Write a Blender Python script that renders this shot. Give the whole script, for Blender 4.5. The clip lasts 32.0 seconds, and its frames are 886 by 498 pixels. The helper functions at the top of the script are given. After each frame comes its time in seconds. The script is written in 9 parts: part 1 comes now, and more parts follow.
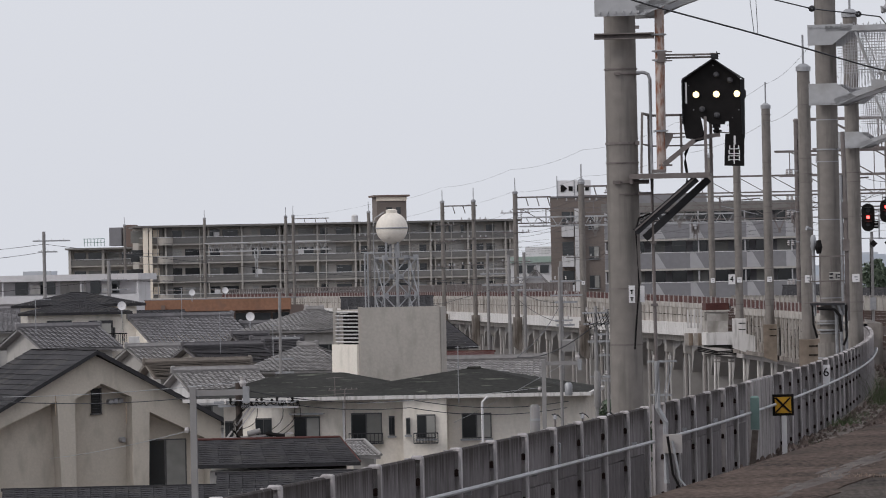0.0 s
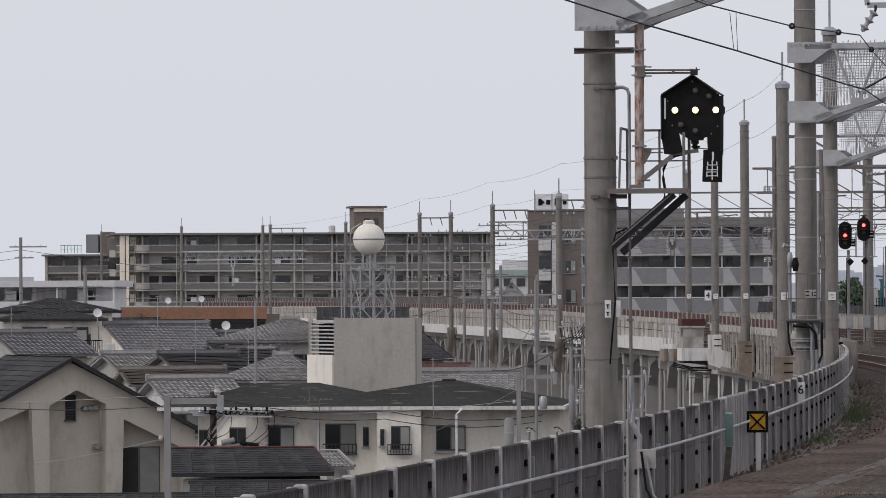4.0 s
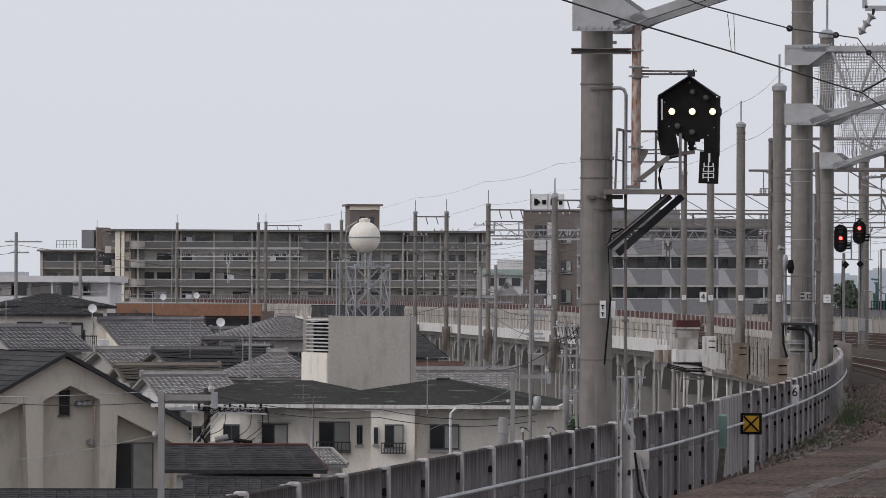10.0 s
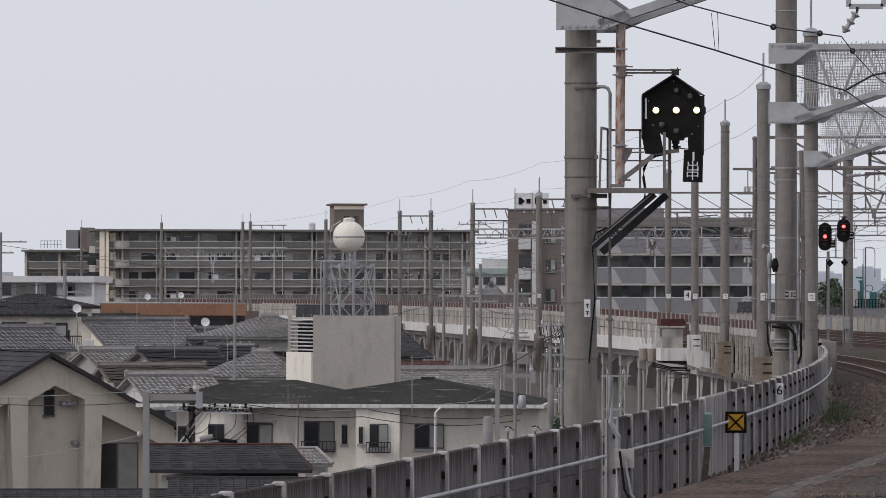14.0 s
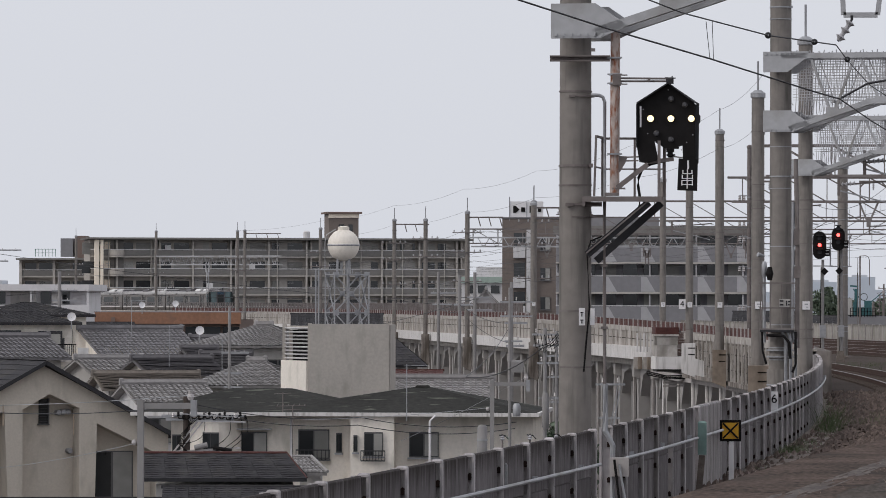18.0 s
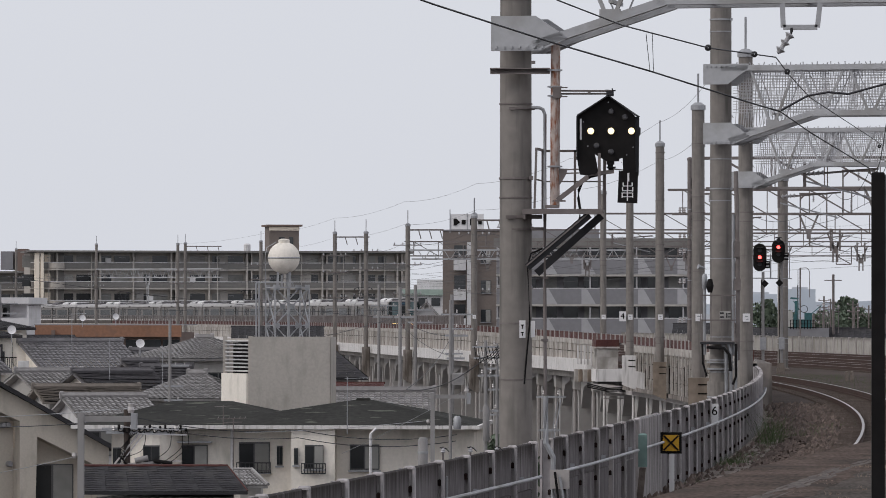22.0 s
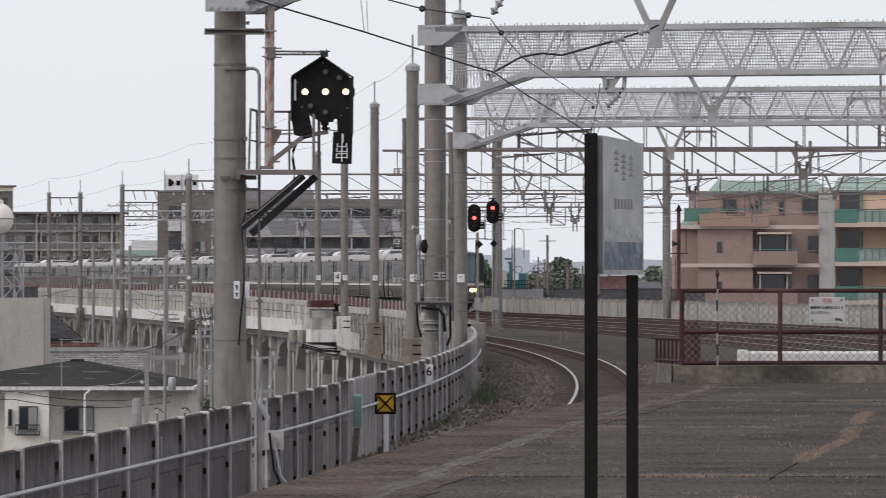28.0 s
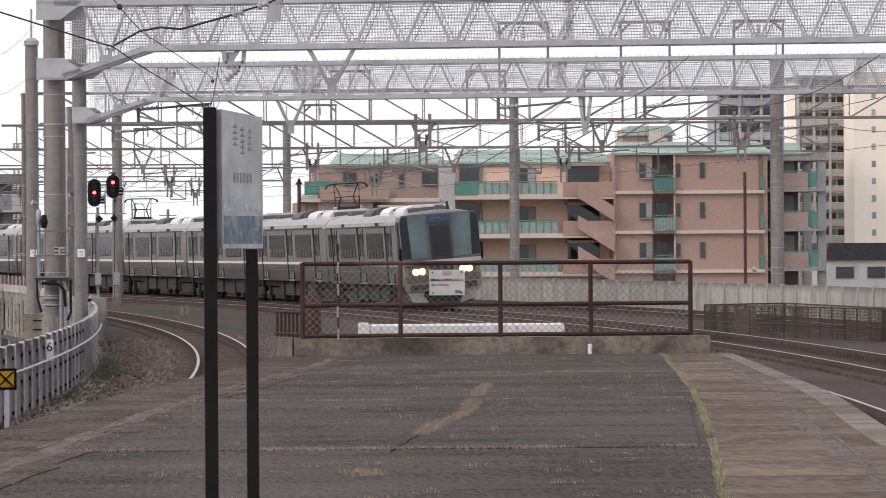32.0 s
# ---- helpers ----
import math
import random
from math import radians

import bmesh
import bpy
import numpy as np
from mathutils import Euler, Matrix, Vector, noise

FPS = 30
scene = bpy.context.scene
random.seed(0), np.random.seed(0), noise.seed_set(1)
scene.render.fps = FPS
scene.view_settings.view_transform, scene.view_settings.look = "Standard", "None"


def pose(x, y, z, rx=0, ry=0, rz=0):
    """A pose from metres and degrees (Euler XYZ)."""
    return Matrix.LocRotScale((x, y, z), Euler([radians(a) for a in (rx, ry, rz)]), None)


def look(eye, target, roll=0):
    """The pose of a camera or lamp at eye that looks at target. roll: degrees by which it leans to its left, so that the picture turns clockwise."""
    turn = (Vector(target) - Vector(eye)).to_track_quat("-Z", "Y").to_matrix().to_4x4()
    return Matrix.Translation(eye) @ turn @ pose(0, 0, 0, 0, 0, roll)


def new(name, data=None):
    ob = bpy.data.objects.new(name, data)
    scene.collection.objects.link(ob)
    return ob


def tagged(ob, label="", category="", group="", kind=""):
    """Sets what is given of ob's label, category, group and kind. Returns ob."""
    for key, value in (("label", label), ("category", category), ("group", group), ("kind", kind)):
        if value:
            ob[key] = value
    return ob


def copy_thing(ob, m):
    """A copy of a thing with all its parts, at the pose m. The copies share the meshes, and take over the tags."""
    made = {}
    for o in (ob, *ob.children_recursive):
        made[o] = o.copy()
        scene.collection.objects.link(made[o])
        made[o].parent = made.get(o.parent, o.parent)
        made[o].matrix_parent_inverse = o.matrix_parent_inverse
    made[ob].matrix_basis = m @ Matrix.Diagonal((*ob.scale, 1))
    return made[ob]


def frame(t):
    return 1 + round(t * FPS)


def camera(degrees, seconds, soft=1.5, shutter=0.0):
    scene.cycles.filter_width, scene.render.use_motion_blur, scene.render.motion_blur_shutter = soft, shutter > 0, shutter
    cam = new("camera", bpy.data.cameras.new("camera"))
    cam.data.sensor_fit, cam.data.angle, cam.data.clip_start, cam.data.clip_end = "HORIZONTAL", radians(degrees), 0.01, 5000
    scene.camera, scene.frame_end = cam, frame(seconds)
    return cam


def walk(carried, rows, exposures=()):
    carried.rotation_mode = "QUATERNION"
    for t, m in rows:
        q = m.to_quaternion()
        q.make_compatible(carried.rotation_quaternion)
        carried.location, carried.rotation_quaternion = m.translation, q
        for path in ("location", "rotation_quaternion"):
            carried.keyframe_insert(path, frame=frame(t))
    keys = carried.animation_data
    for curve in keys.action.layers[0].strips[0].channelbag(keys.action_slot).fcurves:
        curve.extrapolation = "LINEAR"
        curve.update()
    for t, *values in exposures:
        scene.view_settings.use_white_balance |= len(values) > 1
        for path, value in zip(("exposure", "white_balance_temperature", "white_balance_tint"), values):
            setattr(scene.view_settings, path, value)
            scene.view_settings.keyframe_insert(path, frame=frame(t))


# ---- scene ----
# Units: metres. z = 0 is the platform surface; y runs along the tracks, away from the camera.
cam = camera(9.435, 32.0, soft=0.55, shutter=0.3)
EYE = Vector((0.0, 0.0, 1.25))


def aim(turn, tilt, lean):
    """Pose of the tripod head from its pan (to the right), tilt (up) and lean, in degrees."""
    a, e = radians(turn), radians(tilt)
    way = Vector((math.sin(a) * math.cos(e), math.cos(a) * math.cos(e), math.sin(e)))
    eye = EYE + Vector((math.sin(a), math.cos(a) - 1.0, 0.0)) * 0.1  # the lens sits ahead of the head's axis
    return look(eye, eye + way * 50.0, lean)


PAN = [
    (0, -4.198, 0.387, -1.18), (0.5, -3.952, 0.224, -1.14), (1, -3.900, 0.248, -0.97), (1.5, -3.766, 0.478, -0.76), (2, -3.899, 0.534, -0.64),
    (2.5, -3.994, 0.552, -0.59), (3, -4.032, 0.561, -0.48), (3.5, -4.001, 0.513, -0.40), (5.5, -3.920, 0.511, -0.09), (6, -3.980, 0.507, -0.03),
    (6.5, -3.984, 0.472, 0.01), (7, -3.901, 0.474, 0.06), (7.5, -3.849, 0.508, 0.10), (8, -3.919, 0.564, 0.10), (8.5, -3.975, 0.620, 0.10),
    (9, -3.992, 0.688, 0.19), (9.5, -3.953, 0.625, 0.23), (10, -3.901, 0.500, 0.24), (10.5, -3.875, 0.484, 0.25), (11, -3.899, 0.566, 0.29),
    (11.5, -3.896, 0.577, 0.28), (12, -3.879, 0.535, 0.25), (12.5, -3.818, 0.514, 0.18), (13, -3.774, 0.504, 0.18), (13.5, -3.746, 0.507, 0.15),
    (14, -3.735, 0.492, 0.10), (14.5, -3.805, 0.463, 0.08), (16.5, -3.682, 0.532, 0.06), (17, -3.699, 0.564, 0.10), (17.5, -3.718, 0.581, 0.06),
    (18, -3.678, 0.582, 0.11), (18.5, -3.513, 0.618, 0.05), (19, -3.430, 0.619, -0.01), (19.5, -3.374, 0.596, -0.08), (20, -3.320, 0.573, -0.01),
    (20.5, -3.338, 0.593, -0.04), (21, -3.330, 0.619, -0.01), (21.5, -3.170, 0.670, 0.07), (22, -3.043, 0.717, 0.04), (22.5, -2.948, 0.740, 0.10),
    (23, -2.860, 0.746, 0.03), (23.5, -2.907, 0.757, -0.05), (24, -2.960, 0.784, -0.04), (24.5, -3.015, 0.756, -0.16), (26.5, -2.364, 0.465, 0.02),
    (27, -1.830, 0.423, 0.12), (27.5, -0.969, 0.273, 0.04), (28, 0.000, 0.299, 0.00), (28.5, 0.567, 0.297, -0.04), (29, 0.946, 0.317, -0.13),
    (29.5, 1.184, 0.362, -0.21), (30, 1.517, 0.289, -0.29), (30.5, 1.872, 0.195, -0.33), (31, 2.800, 0.290, -0.37), (31.5, 3.515, 0.077, -0.30),
    (32, 4.044, 0.006, -0.37),
]
walk(cam, [(t, aim(a, e, r)) for t, a, e, r in PAN], exposures=[(0.0, 0.03, 6500, 10), (1.0, 0.12, 6500, 10), (2.0, 0.03, 6500, 10), (3.0, 0.0, 6500, 10), (25.0, 0.0, 6500, 10), (27.0, 0.08, 6520, 10), (28.0, 0.27, 6560, 10), (30.0, 0.38, 6580, 10), (32.0, 0.6, 6640, 11)])

# ---- world and sun ----
world = bpy.data.worlds.new("overcast")
scene.world = world
world.use_nodes = True
wn, wl = world.node_tree.nodes, world.node_tree.links
wn.clear()
sky = wn.new("ShaderNodeTexSky")
sky.sky_type = "NISHITA"
sky.sun_disc = False
sky.sun_elevation = radians(38)
sky.sun_rotation = radians(-118)
sky.air_density, sky.dust_density = 1.0, 4.0
grey = wn.new("ShaderNodeHueSaturation")
grey.inputs["Saturation"].default_value = 0.15
veil = wn.new("ShaderNodeMix")
veil.data_type = "RGBA"
veil.inputs["Factor"].default_value = 0.86
veil.inputs["B"].default_value = (8.0, 8.25, 8.95, 1)
back = wn.new("ShaderNodeBackground")
back.inputs["Strength"].default_value = 0.095
wout = wn.new("ShaderNodeOutputWorld")
wl.new(sky.outputs["Color"], grey.inputs["Color"])
wl.new(grey.outputs["Color"], veil.inputs["A"])
wl.new(veil.outputs["Result"], back.inputs["Color"])
wl.new(back.outputs["Background"], wout.inputs["Surface"])
sun = new("sun", bpy.data.lights.new("sun", "SUN"))
sun.data.energy, sun.data.angle, sun.data.color = 0.9, radians(14), (1.0, 0.95, 0.88)
sun.matrix_world = look((-80, -45, 72), (0, 0, 0))


# ---- materials ----
def mat(name, colour, rough=0.8, metal=0.0, vary=0.25, grain=6.0, blotch=0.6, bump=0.2, stain=None, streak=0.0, each=0.0, spec=0.3, island=0.0, stretch=None, lay=None, cover=(0.52, 0.72), top=None):
    """Surface with fine grain, broad blotches, optional stains (running down if streak), and a tone for each object."""
    m = bpy.data.materials.new(name)
    m.use_nodes = True
    colour = (colour[0] * 1.01, colour[1] * 0.985, colour[2] * 1.0)
    n, k = m.node_tree.nodes, m.node_tree.links
    b = n["Principled BSDF"]
    b.inputs["Roughness"].default_value, b.inputs["Metallic"].default_value = rough, metal
    b.inputs["Specular IOR Level"].default_value = spec
    tc = n.new("ShaderNodeTexCoord")
    place = tc.outputs["Object"]
    if each:
        # every piece shows another stretch of the pattern
        oi, sh, ad = n.new("ShaderNodeObjectInfo"), n.new("ShaderNodeVectorMath"), n.new("ShaderNodeVectorMath")
        sh.operation, ad.operation = "SCALE", "ADD"
        sh.inputs[0].default_value = (37.0, 23.0, 11.0)
        k.new(oi.outputs["Random"], sh.inputs["Scale"])
        k.new(tc.outputs["Object"], ad.inputs[0])
        k.new(sh.outputs["Vector"], ad.inputs[1])
        place = ad.outputs["Vector"]
    fine, broad = n.new("ShaderNodeTexNoise"), n.new("ShaderNodeTexNoise")
    fine.inputs["Scale"].default_value, fine.inputs["Detail"].default_value = grain, 6
    broad.inputs["Scale"].default_value, broad.inputs["Detail"].default_value = blotch, 4
    for x in (fine, broad):
        k.new(place, x.inputs["Vector"])
    if lay:
        ly = n.new("ShaderNodeMapping")
        ly.inputs["Scale"].default_value = lay
        k.new(place, ly.inputs["Vector"])
        k.new(ly.outputs["Vector"], fine.inputs["Vector"])
    s = n.new("ShaderNodeMath")
    s.operation = "ADD"
    k.new(fine.outputs["Fac"], s.inputs[0])
    k.new(broad.outputs["Fac"], s.inputs[1])
    r = n.new("ShaderNodeMapRange")
    r.inputs["From Min"].default_value, r.inputs["From Max"].default_value = 0.6, 1.4
    r.inputs["To Min"].default_value, r.inputs["To Max"].default_value = 1 - vary, 1 + vary
    k.new(s.outputs[0], r.inputs["Value"])
    value = r.outputs["Result"]
    if each:
        info, er, em = n.new("ShaderNodeObjectInfo"), n.new("ShaderNodeMapRange"), n.new("ShaderNodeMath")
        er.inputs["To Min"].default_value, er.inputs["To Max"].default_value = 1 - each, 1 + each
        em.operation = "MULTIPLY"
        k.new(info.outputs["Random"], er.inputs["Value"])
        k.new(er.outputs["Result"], em.inputs[0])
        k.new(value, em.inputs[1])
        value = em.outputs[0]
    if island:
        geo, er, em = n.new("ShaderNodeNewGeometry"), n.new("ShaderNodeMapRange"), n.new("ShaderNodeMath")
        er.inputs["To Min"].default_value, er.inputs["To Max"].default_value = 1 - island, 1 + island
        em.operation = "MULTIPLY"
        k.new(geo.outputs["Random Per Island"], er.inputs["Value"])
        k.new(er.outputs["Result"], em.inputs[0])
        k.new(value, em.inputs[1])
        value = em.outputs[0]
    v = n.new("ShaderNodeMix")
    v.data_type, v.blend_type = "RGBA", "MULTIPLY"
    v.inputs["Factor"].default_value = 1
    v.inputs["A"].default_value = (*colour, 1)
    k.new(value, v.inputs["B"])
    out = v.outputs["Result"]
    if stain:
        mp, st, rr, mx = n.new("ShaderNodeMapping"), n.new("ShaderNodeTexNoise"), n.new("ShaderNodeMapRange"), n.new("ShaderNodeMix")
        mp.inputs["Scale"].default_value = stretch or ((5.0 * streak, 5.0 * streak, 0.5) if streak else (1, 1, 1))
        st.inputs["Scale"].default_value, st.inputs["Detail"].default_value = (1.6 if streak else 1.1), 5
        rr.inputs["From Min"].default_value, rr.inputs["From Max"].default_value = cover
        mx.data_type = "RGBA"
        k.new(place, mp.inputs["Vector"])
        k.new(mp.outputs["Vector"], st.inputs["Vector"])
        k.new(st.outputs["Fac"], rr.inputs["Value"])
        k.new(rr.outputs["Result"], mx.inputs["Factor"])
        k.new(out, mx.inputs["A"])
        mx.inputs["B"].default_value = (*stain, 1)
        out = mx.outputs["Result"]
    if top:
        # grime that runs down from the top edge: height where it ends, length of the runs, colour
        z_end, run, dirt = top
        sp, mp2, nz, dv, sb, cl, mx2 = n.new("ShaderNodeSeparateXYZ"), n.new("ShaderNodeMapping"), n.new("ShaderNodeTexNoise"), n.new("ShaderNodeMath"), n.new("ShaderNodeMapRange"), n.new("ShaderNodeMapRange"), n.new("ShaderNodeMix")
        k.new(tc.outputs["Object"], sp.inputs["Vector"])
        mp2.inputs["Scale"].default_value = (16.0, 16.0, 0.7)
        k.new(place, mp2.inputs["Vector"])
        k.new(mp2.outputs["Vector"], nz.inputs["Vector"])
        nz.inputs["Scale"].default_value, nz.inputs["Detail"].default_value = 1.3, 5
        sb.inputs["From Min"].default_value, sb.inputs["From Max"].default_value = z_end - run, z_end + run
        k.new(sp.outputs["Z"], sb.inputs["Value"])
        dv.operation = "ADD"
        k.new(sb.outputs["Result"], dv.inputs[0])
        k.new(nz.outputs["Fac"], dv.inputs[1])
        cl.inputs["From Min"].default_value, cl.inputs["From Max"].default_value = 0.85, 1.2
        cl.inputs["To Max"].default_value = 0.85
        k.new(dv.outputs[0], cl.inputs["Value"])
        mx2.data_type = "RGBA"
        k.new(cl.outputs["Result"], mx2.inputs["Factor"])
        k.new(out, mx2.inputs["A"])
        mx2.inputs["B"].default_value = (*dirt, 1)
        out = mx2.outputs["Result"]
    k.new(out, b.inputs["Base Color"])
    if bump:
        bp = n.new("ShaderNodeBump")
        bp.inputs["Strength"].default_value, bp.inputs["Distance"].default_value = bump, 0.02
        k.new(fine.outputs["Fac"], bp.inputs["Height"])
        k.new(bp.outputs["Normal"], b.inputs["Normal"])
    return m


def glow(name, colour, power):
    m = bpy.data.materials.new(name)
    m.use_nodes = True
    b = m.node_tree.nodes["Principled BSDF"]
    b.inputs["Base Color"].default_value = (*colour, 1)
    b.inputs["Emission Color"].default_value = (*colour, 1)
    b.inputs["Emission Strength"].default_value = power
    return m


CONC_S = mat("smooth patched concrete", (0.3, 0.285, 0.28), 0.9, vary=0.3, grain=6, blotch=0.8, stain=(0.09, 0.08, 0.078), stretch=(8.0, 8.0, 0.4), each=0.1, spec=0.12, cover=(0.5, 0.72))
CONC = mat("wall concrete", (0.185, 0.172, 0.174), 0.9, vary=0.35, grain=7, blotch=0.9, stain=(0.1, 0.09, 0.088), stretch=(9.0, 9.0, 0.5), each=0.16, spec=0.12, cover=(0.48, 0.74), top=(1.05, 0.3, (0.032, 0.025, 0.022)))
RUSTY = mat("rust stained clamp", (0.022, 0.014, 0.012), 0.9, vary=0.5, grain=14, blotch=2.0, each=0.3, spec=0.1)
CRACK = mat("open crack", (0.018, 0.016, 0.014), 1.0, vary=0.3, bump=0, spec=0.0)
SEAM = mat("dirty seam", (0.034, 0.029, 0.025), 1.0, vary=0.5, grain=8, blotch=1.0, bump=0, spec=0.0)
PAVE_L = mat("pale platform coping", (0.16, 0.135, 0.115), 0.95, vary=0.5, grain=14, blotch=0.8, bump=0.2, stain=(0.1, 0.08, 0.067), stretch=(0.5, 1.3, 1.0), each=0.2, spec=0.08)
RIBW = mat("stained ribbed wall", (0.27, 0.245, 0.222), 0.9, vary=0.4, grain=3, blotch=0.4, stain=(0.1, 0.083, 0.07), stretch=(2.6, 1.4, 0.4), cover=(0.42, 0.62))
LIME = mat("lime streaked coping", (0.43, 0.41, 0.38), 0.9, vary=0.25, grain=4, blotch=0.5, stain=(0.26, 0.23, 0.2), stretch=(3.0, 1.6, 1.2), cover=(0.46, 0.68))
VPANEL = mat("lime streaked panel", (0.45, 0.425, 0.39), 0.9, vary=0.3, grain=3, blotch=0.3, stain=(0.22, 0.195, 0.17), stretch=(2.2, 1.2, 0.4), cover=(0.46, 0.66), each=0.1)
CORB = mat("brown stained corbel", (0.27, 0.225, 0.18), 0.9, vary=0.35, grain=5, blotch=0.8, stain=(0.13, 0.1, 0.078), stretch=(1.6, 1.6, 0.5), cover=(0.44, 0.66))
CONC_P = mat("parapet post concrete", (0.44, 0.42, 0.42), 0.9, vary=0.3, grain=8, blotch=0.9, stain=(0.22, 0.2, 0.19), streak=1, each=0.15)
CONC_L = mat("pale concrete", (0.4, 0.38, 0.365), 0.9, vary=0.2, grain=8, blotch=0.7, stain=(0.25, 0.23, 0.22), streak=1, each=0.08)
CONC_F = mat("grimy pale concrete", (0.36, 0.345, 0.32), 0.9, vary=0.25, grain=6, blotch=0.8, stain=(0.22, 0.205, 0.185), stretch=(1.6, 1.6, 0.6), each=0.08, cover=(0.46, 0.7))
CONC_V = mat("viaduct concrete", (0.42, 0.4, 0.365), 0.9, vary=0.25, grain=3, blotch=0.25, stain=(0.17, 0.14, 0.115), streak=1)
CONC_W = mat("white concrete", (0.66, 0.65, 0.63), 0.85, vary=0.12, grain=3, blotch=0.3, stain=(0.4, 0.38, 0.36), streak=1)
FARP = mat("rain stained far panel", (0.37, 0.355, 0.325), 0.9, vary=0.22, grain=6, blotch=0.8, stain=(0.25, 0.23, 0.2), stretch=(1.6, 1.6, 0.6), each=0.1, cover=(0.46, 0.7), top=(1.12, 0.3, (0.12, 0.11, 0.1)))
CONC_D = mat("old dark concrete", (0.185, 0.16, 0.14), 0.95, vary=0.5, grain=16, blotch=1.6, bump=0.6, stain=(0.06, 0.05, 0.043), spec=0.1)
POLE = mat("pole concrete", (0.22, 0.204, 0.187), 0.85, vary=0.2, grain=7, blotch=0.8, stain=(0.13, 0.123, 0.112), streak=1)
STEEL = mat("grey painted steel", (0.4, 0.41, 0.42), 0.55, 0.15, vary=0.15, grain=8, blotch=0.7, bump=0.05, stain=(0.28, 0.27, 0.26))
GALV = mat("galvanised steel", (0.35, 0.36, 0.37), 0.5, 0.5, vary=0.2, grain=10, blotch=1.5, bump=0.05)
STEEL_B = mat("weathered brown steel", (0.175, 0.155, 0.147), 0.75, 0.1, vary=0.3, grain=8, blotch=0.9, bump=0.1, stain=(0.26, 0.24, 0.235))
RUST = mat("rusty painted pipe", (0.47, 0.4, 0.36), 0.8, vary=0.3, grain=12, blotch=1.5, stain=(0.25, 0.1, 0.055), stretch=(20, 20, 5.0), cover=(0.46, 0.62))
PORC_G = mat("grey glazed porcelain", (0.4, 0.4, 0.41), 0.35, vary=0.2, bump=0, spec=0.5)
LENS = mat("unlit lens glass", (0.06, 0.06, 0.065), 0.25, vary=0.1, bump=0, spec=0.6)
RUST_F = mat("dark red fence paint", (0.05, 0.021, 0.019), 0.75, vary=0.4, grain=14, blotch=2.0, stain=(0.1, 0.055, 0.045), cover=(0.56, 0.7))
RUST_R = mat("rust red railing paint", (0.085, 0.032, 0.028), 0.75, vary=0.35, grain=14, blotch=2.0, stain=(0.11, 0.06, 0.048))
CHAIN = mat("dull galvanised wire", (0.22, 0.21, 0.2), 0.7, 0.2, vary=0.3, bump=0)
DARK = mat("dark steel", (0.035, 0.035, 0.038), 0.6, 0.2, vary=0.25, grain=10, blotch=1, bump=0.05)
BLACK = mat("matt black paint", (0.012, 0.011, 0.011), 0.7, vary=0.4, grain=12, blotch=2, bump=0.05, spec=0.12)
WIRE = mat("wire", (0.05, 0.05, 0.055), 0.6, 0.3, vary=0.1, bump=0)
PORC = mat("insulator porcelain", (0.45, 0.43, 0.42), 0.25, vary=0.1, bump=0, spec=0.5)
ASPH = mat("platform asphalt", (0.068, 0.0595, 0.053), 0.98, vary=0.75, grain=22, blotch=0.5, bump=0.2, stain=(0.088, 0.071, 0.06), stretch=(0.16, 1.1, 1.0), spec=0.04, lay=(1.6, 0.16, 1.0))
PAVE = mat("platform edge paving", (0.12, 0.09, 0.069), 0.95, vary=0.6, grain=14, blotch=0.8, bump=0.2, stain=(0.07, 0.054, 0.045), stretch=(0.2, 1.3, 1.0), each=0.16, spec=0.08, lay=(0.9, 0.2, 1.0))
BALL = mat("ballast", (0.06, 0.045, 0.038), 0.95, vary=0.5, grain=14, blotch=0.4, bump=0.9, stain=(0.042, 0.034, 0.03), spec=0.15)
STONE = mat("ballast stones", (0.115, 0.09, 0.077), 0.95, vary=0.4, grain=20, blotch=1.0, bump=0.3, island=0.42)
SLEEP = mat("concrete sleeper", (0.1, 0.08, 0.068), 0.95, vary=0.4, grain=10, blotch=1, spec=0.1)
RAIL = mat("rusty rail side", (0.066, 0.039, 0.031), 0.8, 0.3, vary=0.3, grain=12, blotch=2)
SHINE = mat("polished rail head", (0.36, 0.345, 0.34), 0.45, 0.75, vary=0.3, grain=3, blotch=0.15, bump=0)
GRASSM = mat("dry grass", (0.31, 0.245, 0.195), 0.9, vary=0.3, bump=0, each=0.2)
JOINTG = mat("yellow green joint grass", (0.31, 0.3, 0.18), 0.9, vary=0.35, bump=0)
UPOLE = mat("grey utility pole", (0.27, 0.265, 0.26), 0.85, vary=0.2, grain=7, blotch=0.8)
WOODP = mat("dark wooden pole", (0.06, 0.048, 0.042), 0.9, vary=0.3, grain=7, blotch=0.8)
WHITEB = mat("white building render", (0.64, 0.635, 0.64), 0.85, vary=0.08, grain=3, blotch=0.2, stain=(0.56, 0.55, 0.55), streak=0.1)
FLAT_G = mat("pale grey balcony panel", (0.4, 0.4, 0.41), 0.88, vary=0.1, grain=2, blotch=0.15)
PALEG = mat("pale green glazed panel", (0.27, 0.335, 0.305), 0.4, vary=0.2, grain=3, blotch=0.4, bump=0)
# aerial haze is mixed into this base colour
HAZG = mat("grey tower render with haze in colour", (0.42, 0.43, 0.46), 0.9, vary=0.1, grain=1, blotch=0.1, bump=0)
INFILL = mat("smooth grey infill wall", (0.27, 0.265, 0.26), 0.9, vary=0.14, grain=1.5, blotch=0.2, stain=(0.19, 0.185, 0.175), streak=0.4)
PIERC = mat("pier concrete", (0.36, 0.35, 0.335), 0.9, vary=0.15, grain=2, blotch=0.3)
